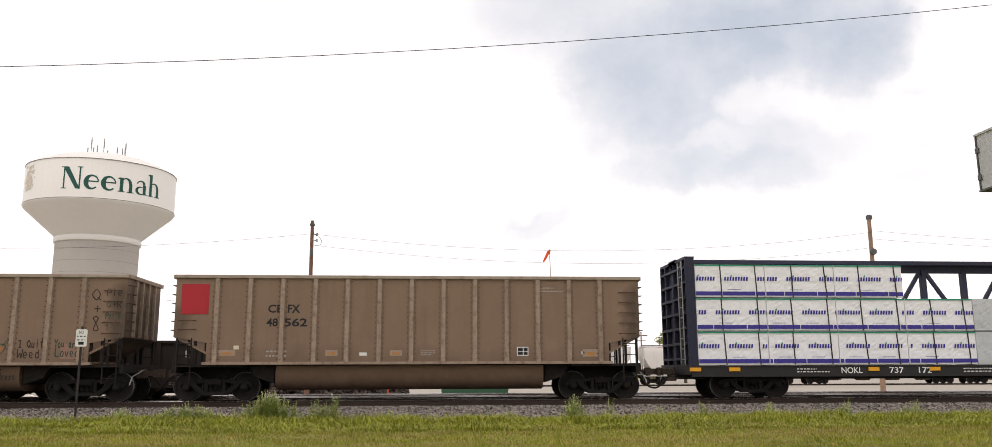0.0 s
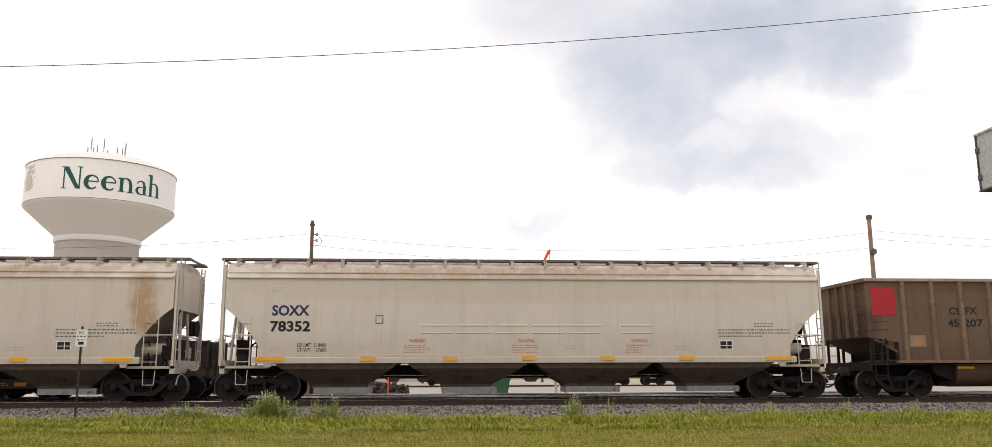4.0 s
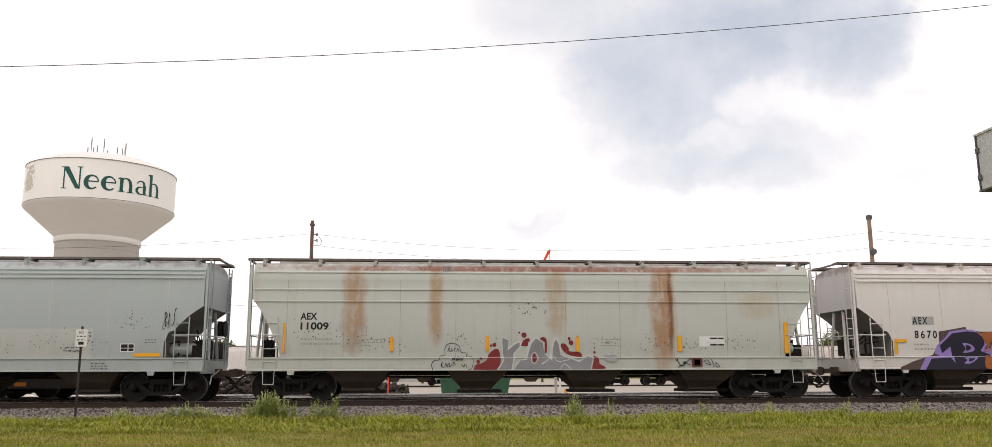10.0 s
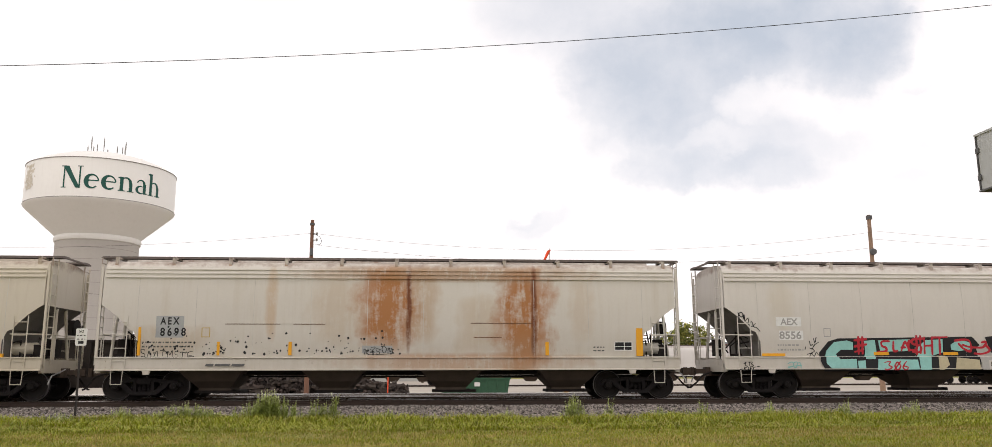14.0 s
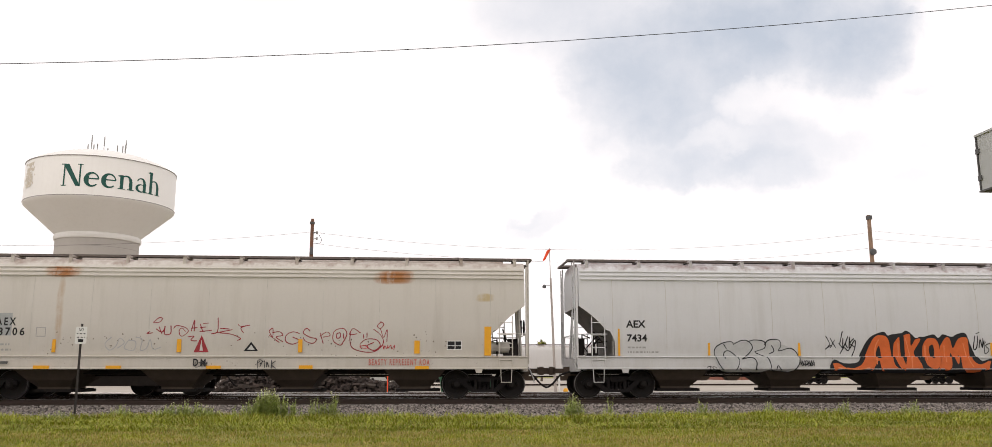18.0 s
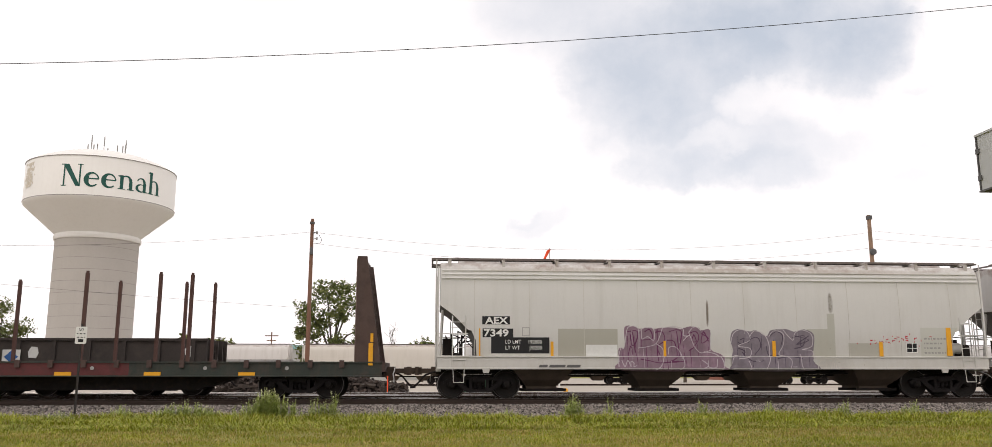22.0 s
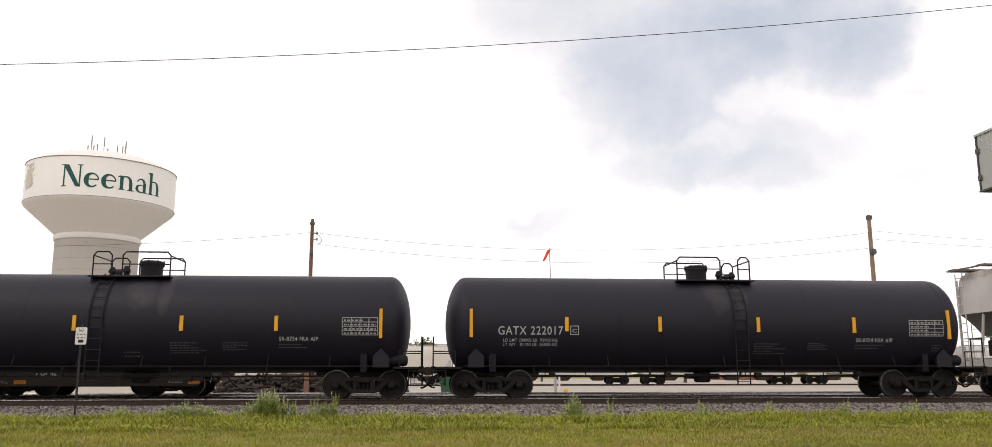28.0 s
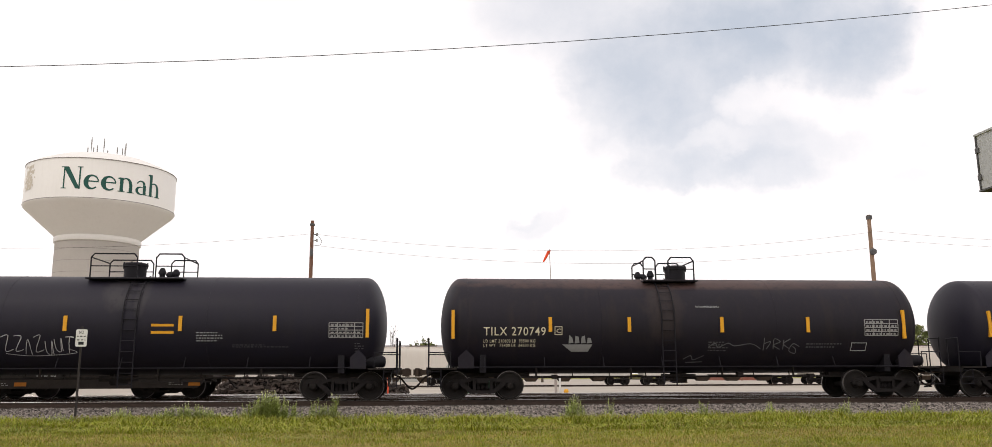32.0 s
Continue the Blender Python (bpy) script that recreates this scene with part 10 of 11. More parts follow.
stroke("D2", BLACK, 0.010, 0.0060, (-3.43, 0.95, 1.32, 0.84), "10 07 2c 6d 7i bk br dx iz nv pn um ti xi zd y3 v0|do fs es fo|hs go iq|jo js ks|lo ms no|84 9a 86 a3|b4 c9 d4 e9|f9 f4 h7|i5 ia k7|hc ig jd kh lc|md mh of md|pc pg|rh qd|p7 r4 s8|t7 t2", label="cloud and letters drawn in thin black line")
cut("D2", DULLGREY, 0.0040, (2.12, 1.17, 0.41, 0.25), "0x zz y6 n0 d7 42")

# off-white car: mint, sand and black letters under red tags
cut("D4", BLACK, 0.0040, (-5.97, 0.86, 5.62, 1.14), "0a 0j 2u 4x xz yu zo y1 10", label="black graffiti ground")
cut("D4", DULL, 0.0042, (-0.54, 0.91, 4.31, 1.28), "0k 4r 5u aw bt dy ex kz xy zl y0 10", label="thin silver graffiti ground")
cut("D4", BLACK, 0.0045, (3.42, 0.91, 4.38, 1.40), "0x 3w aw cv gx ov xz xo te zn yf r0 00 2c", label="black graffiti ground")
cut("D4", MINT, 0.0060, (-5.78, 0.90, 1.03, 0.97), "0f 2n bx qz xx xo jo dj gd zd z0 80 08", label="mint graffiti letter")
cut("D4", MINT, 0.0060, (-4.44, 1.26, 0.44, 0.63), "1x vz zc q0 00 4f", label="mint graffiti letter")
cut("D4", MINT, 0.0060, (-4.71, 0.90, 0.26, 0.32), "0x zz y0 10", label="mint graffiti letter")
cut("D4", MINT, 0.0060, (-4.05, 0.91, 1.44, 0.35), "1z yx z1 00", label="mint graffiti letter")
cut("D4", MINT, 0.0060, (-3.94, 1.50, 1.10, 0.41), "0w zz w2 20", label="mint graffiti letter")
cut("D4", MINT, 0.0060, (-2.62, 0.91, 0.92, 1.00), "cy zz zk hf g0 20 0o", label="mint graffiti letter")
cut("D4", MINT, 0.0060, (-1.43, 1.52, 0.76, 0.39), "0j dz xp z6 d0 14", label="mint graffiti letter")
cut("D4", SAND, 0.0060, (-1.93, 0.91, 0.37, 0.46), "0z sz zc g0 00")
cut("D4", SAND, 0.0060, (-1.37, 0.92, 0.88, 0.39), "3z ys z0 00")
cut("D4", SAND, 0.0060, (0.21, 0.92, 0.61, 0.46), "0u pz z0 g0")
cut("D4", SAND, 0.0060, (2.37, 0.93, 0.93, 0.44), "4z zz u0 00")
cut("D4", SAND, 0.0060, (4.60, 0.94, 0.89, 0.41), "0z zy v0 70")
cut("D4", SAND, 0.0060, (5.84, 0.94, 1.19, 0.48), "1t vz z8 k0 00")
cut("D4", SAND, 0.0060, (0.96, 0.93, 0.76, 0.44), "5z yz z0 00")
cut("D4", BLACK, 0.0070, (-0.22, 1.32, 0.95, 0.78), "0u zz uf j0 77", label="heavy black graffiti letter")
stroke("D4", BLACK, 0.098, 0.0070, (0.92, 1.43, 0.45, 0.61), "09 sg zt mz 7q 1a 80 u2", label="heavy black graffiti letter")
stroke("D4", BLACK, 0.085, 0.0070, (1.45, 1.36, 0.58, 0.74), "zx lz 5l 06 gd tr|vw ld m0", label="heavy black graffiti letter")
stroke("D4", BLACK, 0.090, 0.0070, (2.24, 1.24, 0.46, 0.83), "zz bw 1q ml se a4 00", label="heavy black graffiti letter")
stroke("D4", BLACK, 0.090, 0.0070, (2.89, 1.30, 0.57, 0.80), "0v zs|iz dg 64 i0", label="heavy black graffiti letter")
stroke("D4", BLACK, 0.030, 0.0070, (0.71, 0.92, 3.00, 1.16), "xz zm xe|1w 1e 00")
stroke("D4", BLACK, 0.022, 0.0075, (0.35, 0.92, 6.72, 0.46), "4y 30|7x 80|at a1|f1 hk k1|0x 10|ct b1|mz n1|rx q1|sx t2|x3 zo")
cut("D4", MINT, 0.0060, (3.53, 1.39, 3.98, 0.84), "0v 4u 8o bt gw ku qt zz yo vf t1 20 1e", label="mint graffiti letters")
stroke("D4", BLACK, 0.034, 0.0072, (3.77, 1.40, 3.69, 0.65), "0h 30|3x 5i 7m|9y bc ex de g0|7i 90|iz j0|my l1|pe p1|qy qp vu|si q9 t2|zt vj t1", label="black graffiti lines")
cut("D4", BLACK, 0.0071, (3.73, 1.39, 0.58, 0.27), "7z z0 00")
cut("D4", BLACK, 0.0071, (4.91, 1.41, 0.32, 0.54), "0b xz z0 b0")
cut("D4", BLACK, 0.0071, (6.47, 1.40, 0.50, 0.38), "0h zz m0 10")
cut("D4", SAND, 0.0065, (6.85, 0.95, 0.70, 0.34), "0u uz zd 70")
stroke("D4", SCARLET, 0.034, 0.0100, (-4.75, 1.41, 4.68, 0.61), "0r 3t|0f 3j|05 28|1x 11|2x 22|9p 7o 7g 8d 86 65|ap a7 b7|c7 do e7|cd dd|eq ea ga gq|iu fs fk hg h6 f5|gz g1|hz h3|iw i2|kw k0|ig kh|kw ox|mw m1|qq ts um u6 sc rk|si ue xd yh z7 x1 v2|xn yo yh", label="red sprayed scrawl")
stroke("D4", SCARLET, 0.024, 0.0100, (3.70, 1.31, 0.99, 0.75), "8x 0q 2f 7b|5x 4d|au ac|ik nn si mh fi|vz zr vc qh n3|kc f8 k0", label="red sprayed scrawl")
stroke("D4", SCARLET, 0.020, 0.0100, (-3.81, 0.91, 0.80, 0.27), "0v 9z 6k bb 40 04|jx fg j0 og jx|e0 oz|xz rb w0 zb tf", label="red sprayed figure")
cut("D4", SCARLET, 0.0100, (0.88, 0.97, 0.42, 0.28), "2z yz z0 00")
cut("D4", BONE, 0.0100, (-0.19, 0.92, 0.45, 0.30), "0z zz z0 00")
stroke("D4", BLACK, 0.012, 0.0120, (-0.13, 0.95, 0.36, 0.21), "3z 0g eg|bx b0|lx k0|yv rv sg zj y0")
stroke("D4", BLACK, 0.014, 0.0100, (1.65, 0.96, 0.67, 0.26), "8z 0m 40 9d 6f|c0 ew km de|rz lm qd k0|rw zz|vx u0")
stroke("D4", BLACK, 0.013, 0.0060, (-8.67, 2.16, 0.72, 0.61), "0z 5r av bj gp id mj p9 u7 z0|2p 1x 7z 9n|eh l9 sf", label="black handwritten tag")
stroke("D4", BLACK, 0.012, 0.0060, (-6.45, 1.32, 0.48, 0.66), "cs el jm|mx pp sy|tz qq|cg if pm zq|55 na if|b0 g7 n2 s9 x4|0d 2i", label="black handwritten tag")
stroke("D4", BLACK, 0.012, 0.0060, (-8.70, 0.90, 0.66, 0.26), "7t bz 9n dh 79|fz kz|hx hk|nz ks om lh|8f 90 c0|ff f0|i0 if lf|i7 l7|od n0 s0|od sf|04 47|uh zh", label="black handwritten tag")
stroke("D4", TEAL, 0.014, 0.0060, (-7.09, 0.98, 0.45, 0.19), "0p bz ed 00|gv oz m6 g0|op wv y0|06 zf")
stroke("D4", BLACK, 0.014, 0.0060, (7.80, 0.98, 0.95, 0.29), "2v 00|1v 7q 3h 72|bv a7|e3 fv io fg|pv n5 jb|rq zz|vv u0", label="black handwritten tag")

# rusty car: black speckles and small tags
rnd = random.Random(77)
c, sf = car_side("D5")
bm = bmesh.new()
for k in range(150):
    x, z, r = rnd.uniform(-7.8, 0.3), 1.42 + abs(rnd.gauss(0, 0.3)), rnd.uniform(0.01, 0.045)
    face(bm, [(x + r * math.cos(a), sf(z) - 0.007, z + r * math.sin(a) * rnd.uniform(0.6, 1.4)) for a in (0, 1.25, 2.5, 3.8, 5.0)])
tagged(part("dirt_speckle", bm, M["black"], c, "scattered black paint speckles"), kind="stuff")


def speckle(key, clusters, n, color, seed):
    """Chips and splashes of old dirt in clusters of (x, z, spread)."""
    rs = random.Random(seed)
    car, face_of = car_side(key)
    bm = bmesh.new()
    for cx, cz, spread in clusters:
        for _ in range(n):
            x, z, r = cx + rs.gauss(0, spread), max(1.36, cz + rs.gauss(0, 0.16)), rs.uniform(0.006, 0.026)
            face(bm, [(x + r * math.cos(a), face_of(z) - 0.007, z + r * math.sin(a) * rs.uniform(0.6, 1.5)) for a in (0, 1.25, 2.5, 3.8, 5.0)])
    tagged(part("dirt_speckle", bm, spray(color, 0.7), car, "chips and splashes of old dirt"), kind="stuff")


speckle("D2", ((3.9, 1.75, 0.35), (5.0, 1.72, 0.4), (6.6, 1.78, 0.45), (2.2, 1.8, 0.4), (-2.4, 1.9, 0.5), (-5.0, 1.8, 0.5), (-0.3, 2.9, 0.3), (-6.8, 2.2, 0.5)), 34, (0.10, 0.09, 0.07), 5)
speckle("D3", ((-3.0, 1.75, 0.3), (0.6, 1.8, 0.35), (4.6, 1.85, 0.4), (5.6, 1.8, 0.3), (2.6, 1.7, 0.4), (-5.2, 1.8, 0.4), (7.0, 2.4, 0.3)), 32, (0.11, 0.095, 0.075), 6)
speckle("D8", ((-4.9, 1.8, 0.4), (-3.0, 1.75, 0.5), (1.2, 1.8, 0.6), (3.2, 1.7, 0.5), (5.8, 1.75, 0.5)), 18, (0.16, 0.13, 0.10), 7)
speckle("D9", ((-4.8, 1.85, 0.5), (-2.0, 1.8, 0.6), (1.0, 1.85, 0.6), (4.0, 1.8, 0.6), (6.0, 1.9, 0.4)), 22, (0.15, 0.12, 0.08), 8)
speckle("D7", ((5.0, 1.75, 0.4), (5.5, 1.95, 0.3), (6.6, 1.8, 0.3)), 14, (0.12, 0.11, 0.10), 9)
bm = bmesh.new()
for a, b, z in ((-5.3, -3.6, 2.36), (-3.2, -2.2, 2.36), (2.4, 4.4, 2.40), (2.5, 3.4, 1.95)):
    face(bm, [(a, sf(z) - 0.006, z), (b, sf(z) - 0.006, z), (b, sf(z) - 0.006, z + 0.022), (a, sf(z) - 0.006, z + 0.022)])
part("scratch", bm, spray((0.14, 0.06, 0.03)), c, "long rusty scratches")

# cream-grey car: black letters with pale rims and magenta edges, then white bubble letters
fill("D6", MAGENTA, 0.0035, (-6.51, 0.92, 0.55, 0.89), "02 2b hd vz zu o0")
fill("D6", MAGENTA, 0.0035, (-4.13, 1.95, 0.27, 0.42), "0t oz zm l0")
fill("D6", MAGENTA, 0.0035, (-3.00, 2.04, 0.19, 0.28), "0o zz w0")
fill("D6", MAGENTA, 0.0035, (-2.17, 2.13, 0.22, 0.19), "0s uz z0")
fill("D6", MAGENTA, 0.0035, (-0.61, 0.89, 0.54, 1.07), "1z gy op ki u9 z1 h0 gf 0q")
fill("D6", PALEGREY, 0.0045, (-6.34, 0.84, 6.10, 1.60), "01 1a 3o 4x 7x 9y bv et iw jt ly oz pv sy vv wr xs xm vj xh z9 y0 00")
fill("D6", SOOT, 0.0060, (-6.23, 0.90, 5.90, 1.49), "00 09 3o 4x 7x 9y bu dt iw jt ly oz pv sy vv wr xr xn vj xf z8 y0", label="black graffiti letters with pale rims")
stroke("D6", PALEGREY, 0.018, 0.0075, (-6.19, 0.89, 5.82, 1.40), "01 1a 6w 7q 7f 81|5l 4e 5d 5l|9q 8h af cl bn br dq|81 a5 d1|eq fw js lm kd m3 o0|go jl ig gc ii|f0 g7 h2 j0|ml ng n2|lu my ny ov nr mr lu|xs sz qr pd s2 x0 z7 yf uk tc wa w5 u7|q0 r5", label="pale graffiti lines")
# grey strokes painted on as the sheen of the black letters
stroke("D6", SHEENGREY, 0.030, 0.0078, (-5.99, 1.08, 5.34, 1.14), "03 33|6t 6j|19 2g|9h bj|gt iv|h5 j5|mz oy|sr tw|v0 z1|r8 s3|93 b4|o8 p3")
stroke("D6", BLACK, 0.014, 0.0060, (-7.36, 0.90, 0.73, 0.27), "0x 49 9x 2z|br jx f5 a9|jx k2|kk sz|lh t2|a0 p9|sr z9", label="black handwritten tag")
stroke("D6", BLACK, 0.013, 0.0060, (-0.35, 1.91, 0.71, 0.38), "1k au 7c 08|cg jt k8|fz iw|no ue n4|qm zt|24 g0")
fill("D6", BLACK, 0.0060, (-0.06, 1.30, 0.36, 0.62), "1u gz tx wh hc za f0 25 dc 0k")
fill("D6", WHITED, 0.0045, (0.02, 0.83, 4.16, 1.37), "01 24 3b 3r 5w dz co bl dn et hx lw no ow qz zy y0 00", label="white bubble graffiti letters")
stroke("D6", BLACK, 0.026, 0.0060, (0.03, 0.83, 3.96, 1.35), "01 4e 3n 5w dy cl 9n 8m cl fi gb e4 c0|en gt kx nu pk p9 o0|im km lh jc ie ii im|pt qy tz wx ui t9|vl xi zb y1")
cut("D6", BLACK, 0.0062, (1.15, 0.83, 0.67, 0.18), "00 rz z0")
cut("D6", BLACK, 0.0062, (2.65, 0.84, 0.24, 0.25), "00 mz z0")
fill("D6", WHITED, 0.0046, (2.75, 0.73, 3.62, 1.41), "1r 2x 4z av ex iw ty to rl uf vd z0 00 2d")
stroke("D6", BLACK, 0.026, 0.0060, (2.81, 0.76, 3.54, 1.37), "0r 1x 2z 6w av dv dh ef fh fr ew iu jv tw so rl nl mh ri rl tf|it ip kh jc|kf mc ve x9 z0|6l 7g 5b|8l bb b6 a1")
cut("D6", BLACK, 0.0062, (4.59, 0.77, 0.32, 0.47), "01 bu nz ql z0")
cut("D6", BLACK, 0.0062, (2.62, 0.73, 0.28, 0.25), "00 mz z0")
cut("D6", BLACK, 0.0062, (1.44, 0.74, 0.40, 0.20), "03 ez z0")
fill("D6", CHALK, 0.0050, (5.79, 1.36, 0.89, 0.47), "0f ej lz uz zm w5 j0 eb")
fill("D6", SOOT, 0.0065, (5.86, 1.43, 0.76, 0.35), "0e gh ny uz zm w5 l0 ea")
stroke("D6", CHALK, 0.012, 0.0080, (6.08, 1.48, 0.39, 0.14), "5s 0d 96|et d0 jd|qz p3 wt qj z3")
fill("D6", SOOT, 0.0065, (5.84, 1.76, 0.19, 0.13), "03 mz zp o0")
fill("D6", CHALK, 0.0050, (6.37, 1.11, 0.43, 0.24), "0f fz zw x7 d0")
fill("D6", SOOT, 0.0065, (6.43, 1.15, 0.31, 0.15), "0b fz zw v8 c0")

# cool white car: outlined throw-up and a big orange piece
fill("D7", BLACK, 0.0050, (-0.82, 0.81, 5.58, 1.39), "06 1b 38 69 7h 9t cy dv ew gx hz ix jt ku lu nw ot pw ru sw ux vn we xa zc z8 y1 10 02", label="black graffiti outline")
fill("D7", ORANGE, 0.0065, (-0.72, 0.85, 2.32, 1.18), "08 38 83 d5 ga lt oz sz uv vk w7 z1 q0 ob l3 j0 30 12", label="orange graffiti letter")
fill("D7", ORANGE, 0.0065, (1.42, 0.96, 0.36, 1.03), "3s kz nv pf z2 j0 0e", label="orange graffiti letter")
fill("D7", ORANGE, 0.0065, (1.75, 0.87, 0.63, 1.21), "3y fz go pu zu nk mg x5 t0 00 4b", label="orange graffiti letter")
fill("D7", ORANGE, 0.0065, (2.43, 0.94, 0.60, 0.99), "1r az rz zp x6 l0 55 0g", label="orange graffiti letter")
fill("D7", ORANGE, 0.0065, (2.95, 0.87, 1.75, 1.10), "2q 6z 9y bo fy lz mp nd s7 zb z7 w0 h0 fh d7 9j 83 00 1c", label="orange graffiti letter")
fill("D7", BLACK, 0.0080, (0.82, 1.31, 0.17, 0.39), "0g nz z3 20")
fill("D7", BLACK, 0.0080, (2.66, 1.31, 0.18, 0.43), "5v pz zk u1 d0 0h")
stroke("D7", BLACK, 0.012, 0.0080, (1.43, 0.90, 2.01, 0.18), "0z 3c|gn i0|x9 zo")
stroke("D7", PALEORANGE, 0.020, 0.0078, (-0.53, 0.93, 4.65, 1.00), "02 50 82|a6 ao by|iz je j2|nr nb|sr s9|xu yb z3|gu ge")
fill("D7", MILKY, 0.0042, (-4.64, 0.84, 2.79, 1.06), "0o 3v 7w aw ex hy lw pz su wq zi z8 w1 s1 n2 j0 d0 31 0a")
stroke("D7", BLACK, 0.015, 0.0060, (-4.65, 0.84, 2.80, 1.04), "4f 4l 6n 9h ab 81 41 1b 0o 3v 7x 8u|8u by ey gr ej be fg hc h6 g1 c0 a4|ex hz lx lq hm jj mf n4 j0 h3|lu nz rz st rn wq zj z9 w1 s1 q7 p1 n3|ot pn nk|4u 5p", label="bubble letters in a thin black line")
stroke("D7", BLACK, 0.016, 0.0060, (-0.90, 1.36, 1.01, 0.80), "1s 5h 0a 6f|6p cc|bn 6c|hh kw lz|gi kc|lp lc rs oi qc|tr sc|yp ti zd|h3 mc r8 zn zc v0", label="black handwritten tag")
stroke("D7", BLACK, 0.016, 0.0060, (4.22, 1.45, 0.58, 0.70), "4t 08 7a at|ca fn ja lp|nl o0 x6 qd zh|7x ez", label="black handwritten tag")
stroke("D7", BLACK, 0.010, 0.0060, (-4.94, 0.87, 3.59, 0.29), "vx vk wt wk xx|xq xv yo xk|yx yk zt zk zz|0f 1i 14 00|1i 2d 22|2i 3d 32 27")

# grey-white car: dark red tags
stroke("D8", WINE, 0.013, 0.0060, (-2.72, 1.80, 3.13, 0.72), "2s 4z 5x 4s 2r|1e 0b 2c|3i 5d 6j|4l 5b|6m 6a 8b 8n|9j an dk ee c7 bb bh cj de|ff gv gf|fj hk|je ip|jq lr|ik kl|ie mg|oz oe mb th|pj si|pc ta w4 v1|vp wm zo wk xc|e6 g7 f1 h0", label="dark red handwritten tag")
stroke("D8", WINE, 0.013, 0.0060, (1.02, 1.46, 3.68, 0.96), "0o 1r 1h 0n|0j 3b|1m 3n 4j 2h 4c|9l 7n 5j 5c 79 9d 7h|co br am ch ef da bc ag|fm ga|fi hn ij gh|kq jm jd l8 mc nl mr kq|kl lm lh kg kl|ml mg|rm pr on ok ql|om oc p4 t0 w2 yb xk vq|sk sg|tm th|ra tf we x7 v2 t7 vb|xy wu xr yw xz|xr yh zq zc", label="dark red handwritten tag")
stroke("D8", SCARLET, 0.012, 0.0070, (3.86, 1.53, 1.09, 0.17), "0z 1e 8e 5u 1p|nz o7 ps r7|sv sb vv w7 zv y0")
stroke("D8", FAINT, 0.014, 0.0060, (-3.97, 1.51, 1.70, 0.40), "4z 0h 30 7c 9w ck 86|ft c6 i0 jn fq|jz nt m0 q6 st u3 z9")
stroke("D8", INKED, 0.012, 0.0080, (-1.18, 0.96, 2.46, 0.24), "0s 05 29 2p 0s|33 3s 49 5s 53|qe sx|r0 rz tx s5|sj ux u3|v5 vs w5|xz x0|zx xg z0", label="black handwritten word")

# grey-white cars: triangles, scrapes
c, sf = car_side("D8")
blotch(c, [(-1.28, 1.45), (-0.82, 1.45), (-1.05, 1.98)], (0.35, 0.04, 0.05), sf, 0.006, "painted_triangle", -1, 1)
blotch(c, [(-1.10, 1.50), (-1.0, 1.50), (-1.05, 1.85)], (0.55, 0.53, 0.5), sf, 0.009, "painted_triangle", -1, 1)
blotch(c, [(0.25, 1.49), (0.70, 1.49), (0.475, 1.78)], BLACK, sf, 0.006, "painted_triangle", -1, 1)
blotch(c, [(0.36, 1.53), (0.59, 1.53), (0.475, 1.69)], (0.5, 0.5, 0.48), sf, 0.009, "painted_triangle", -1, 1)
c, sf = car_side("D9")
rnd = random.Random(91)
for k in range(60):
    x = rnd.uniform(-6.2, 6.8)
    z = 1.5 + abs(rnd.gauss(0, 0.32))
    bm = bmesh.new()
    ln, an = rnd.uniform(0.08, 0.5), rnd.choice((0.35, -0.3, 0.7, 1.4, -0.6)) + rnd.gauss(0, 0.1)
    ribbon(bm, [(x + ln * t / 4 * math.cos(an), z + ln * t / 4 * math.sin(an) + rnd.gauss(0, 0.012)) for t in range(5)], rnd.uniform(0.006, 0.018), sf, 0.006)
    part("scratch", bm, spray((0.22, 0.15, 0.09) if k % 3 else (0.10, 0.08, 0.07)), c)
for pts in ([(-5.9, 2.4), (-5.3, 2.62), (-5.0, 2.6)], [(-4.4, 1.75), (-4.1, 2.0), (-3.95, 2.2)], [(3.3, 1.7), (3.6, 2.2), (3.75, 2.45)], [(-1.6, 1.9), (-1.1, 2.3)], [(4.8, 1.75), (5.6, 1.9), (6.3, 1.85)]):
    bm = bmesh.new()
    ribbon(bm, smooth_path(pts), 0.022, sf, 0.006)
    part("scratch", bm, spray((0.24, 0.15, 0.07)), c, "brown scrape on the sheet")

# patched car: mauve letters
fill("D10", MAUVE, 0.0040, (-3.32, 0.89, 3.44, 1.42), "07 0h 2j 2y 5z 7x ay cx fy jy lx oz ry sw vw vh zc z4 y0 10", label="faded mauve graffiti")
stroke("D10", PLUM, 0.016, 0.0055, (-3.18, 1.13, 2.84, 1.07), "2x 6x 5k 3h 26|9x bz cq 8o|dw gx ho eh f9|jx mz ow nh|qq rv ux vq th rd|io lm m7 j1 p2|wv zq wl xx zn|74 b2 f0 m2|3u 49|4w 5b|mx n7|ez e2|tu un sn tu|0d 04", label="dark plum graffiti lines")
stroke("D10", ASHEN, 0.011, 0.0062, (-3.34, 0.89, 3.44, 1.41), "03 09 1i 2i 3w 4z 6z 7v 7i|7v 9y cx co ar 8p 8w|7i aj dm fy|fy jz mx ms os ov qz sw|hd hi jj le m4 k0|dl fh f9 e3 c0|mo os pn qi se vg|tf xd z8 z1 w0|s8 u4 s1|18 23 38 43 47 56 53 64|u8 u3 w2 x4 x9", label="pale graffiti lines")
fill("D10", SLATED, 0.0040, (0.39, 0.89, 2.82, 1.34), "0a 1h 0q 1x 4z 8x by ft hy lz oz rx vz zv zk y8 z0 20 05", label="faded grey-mauve graffiti")
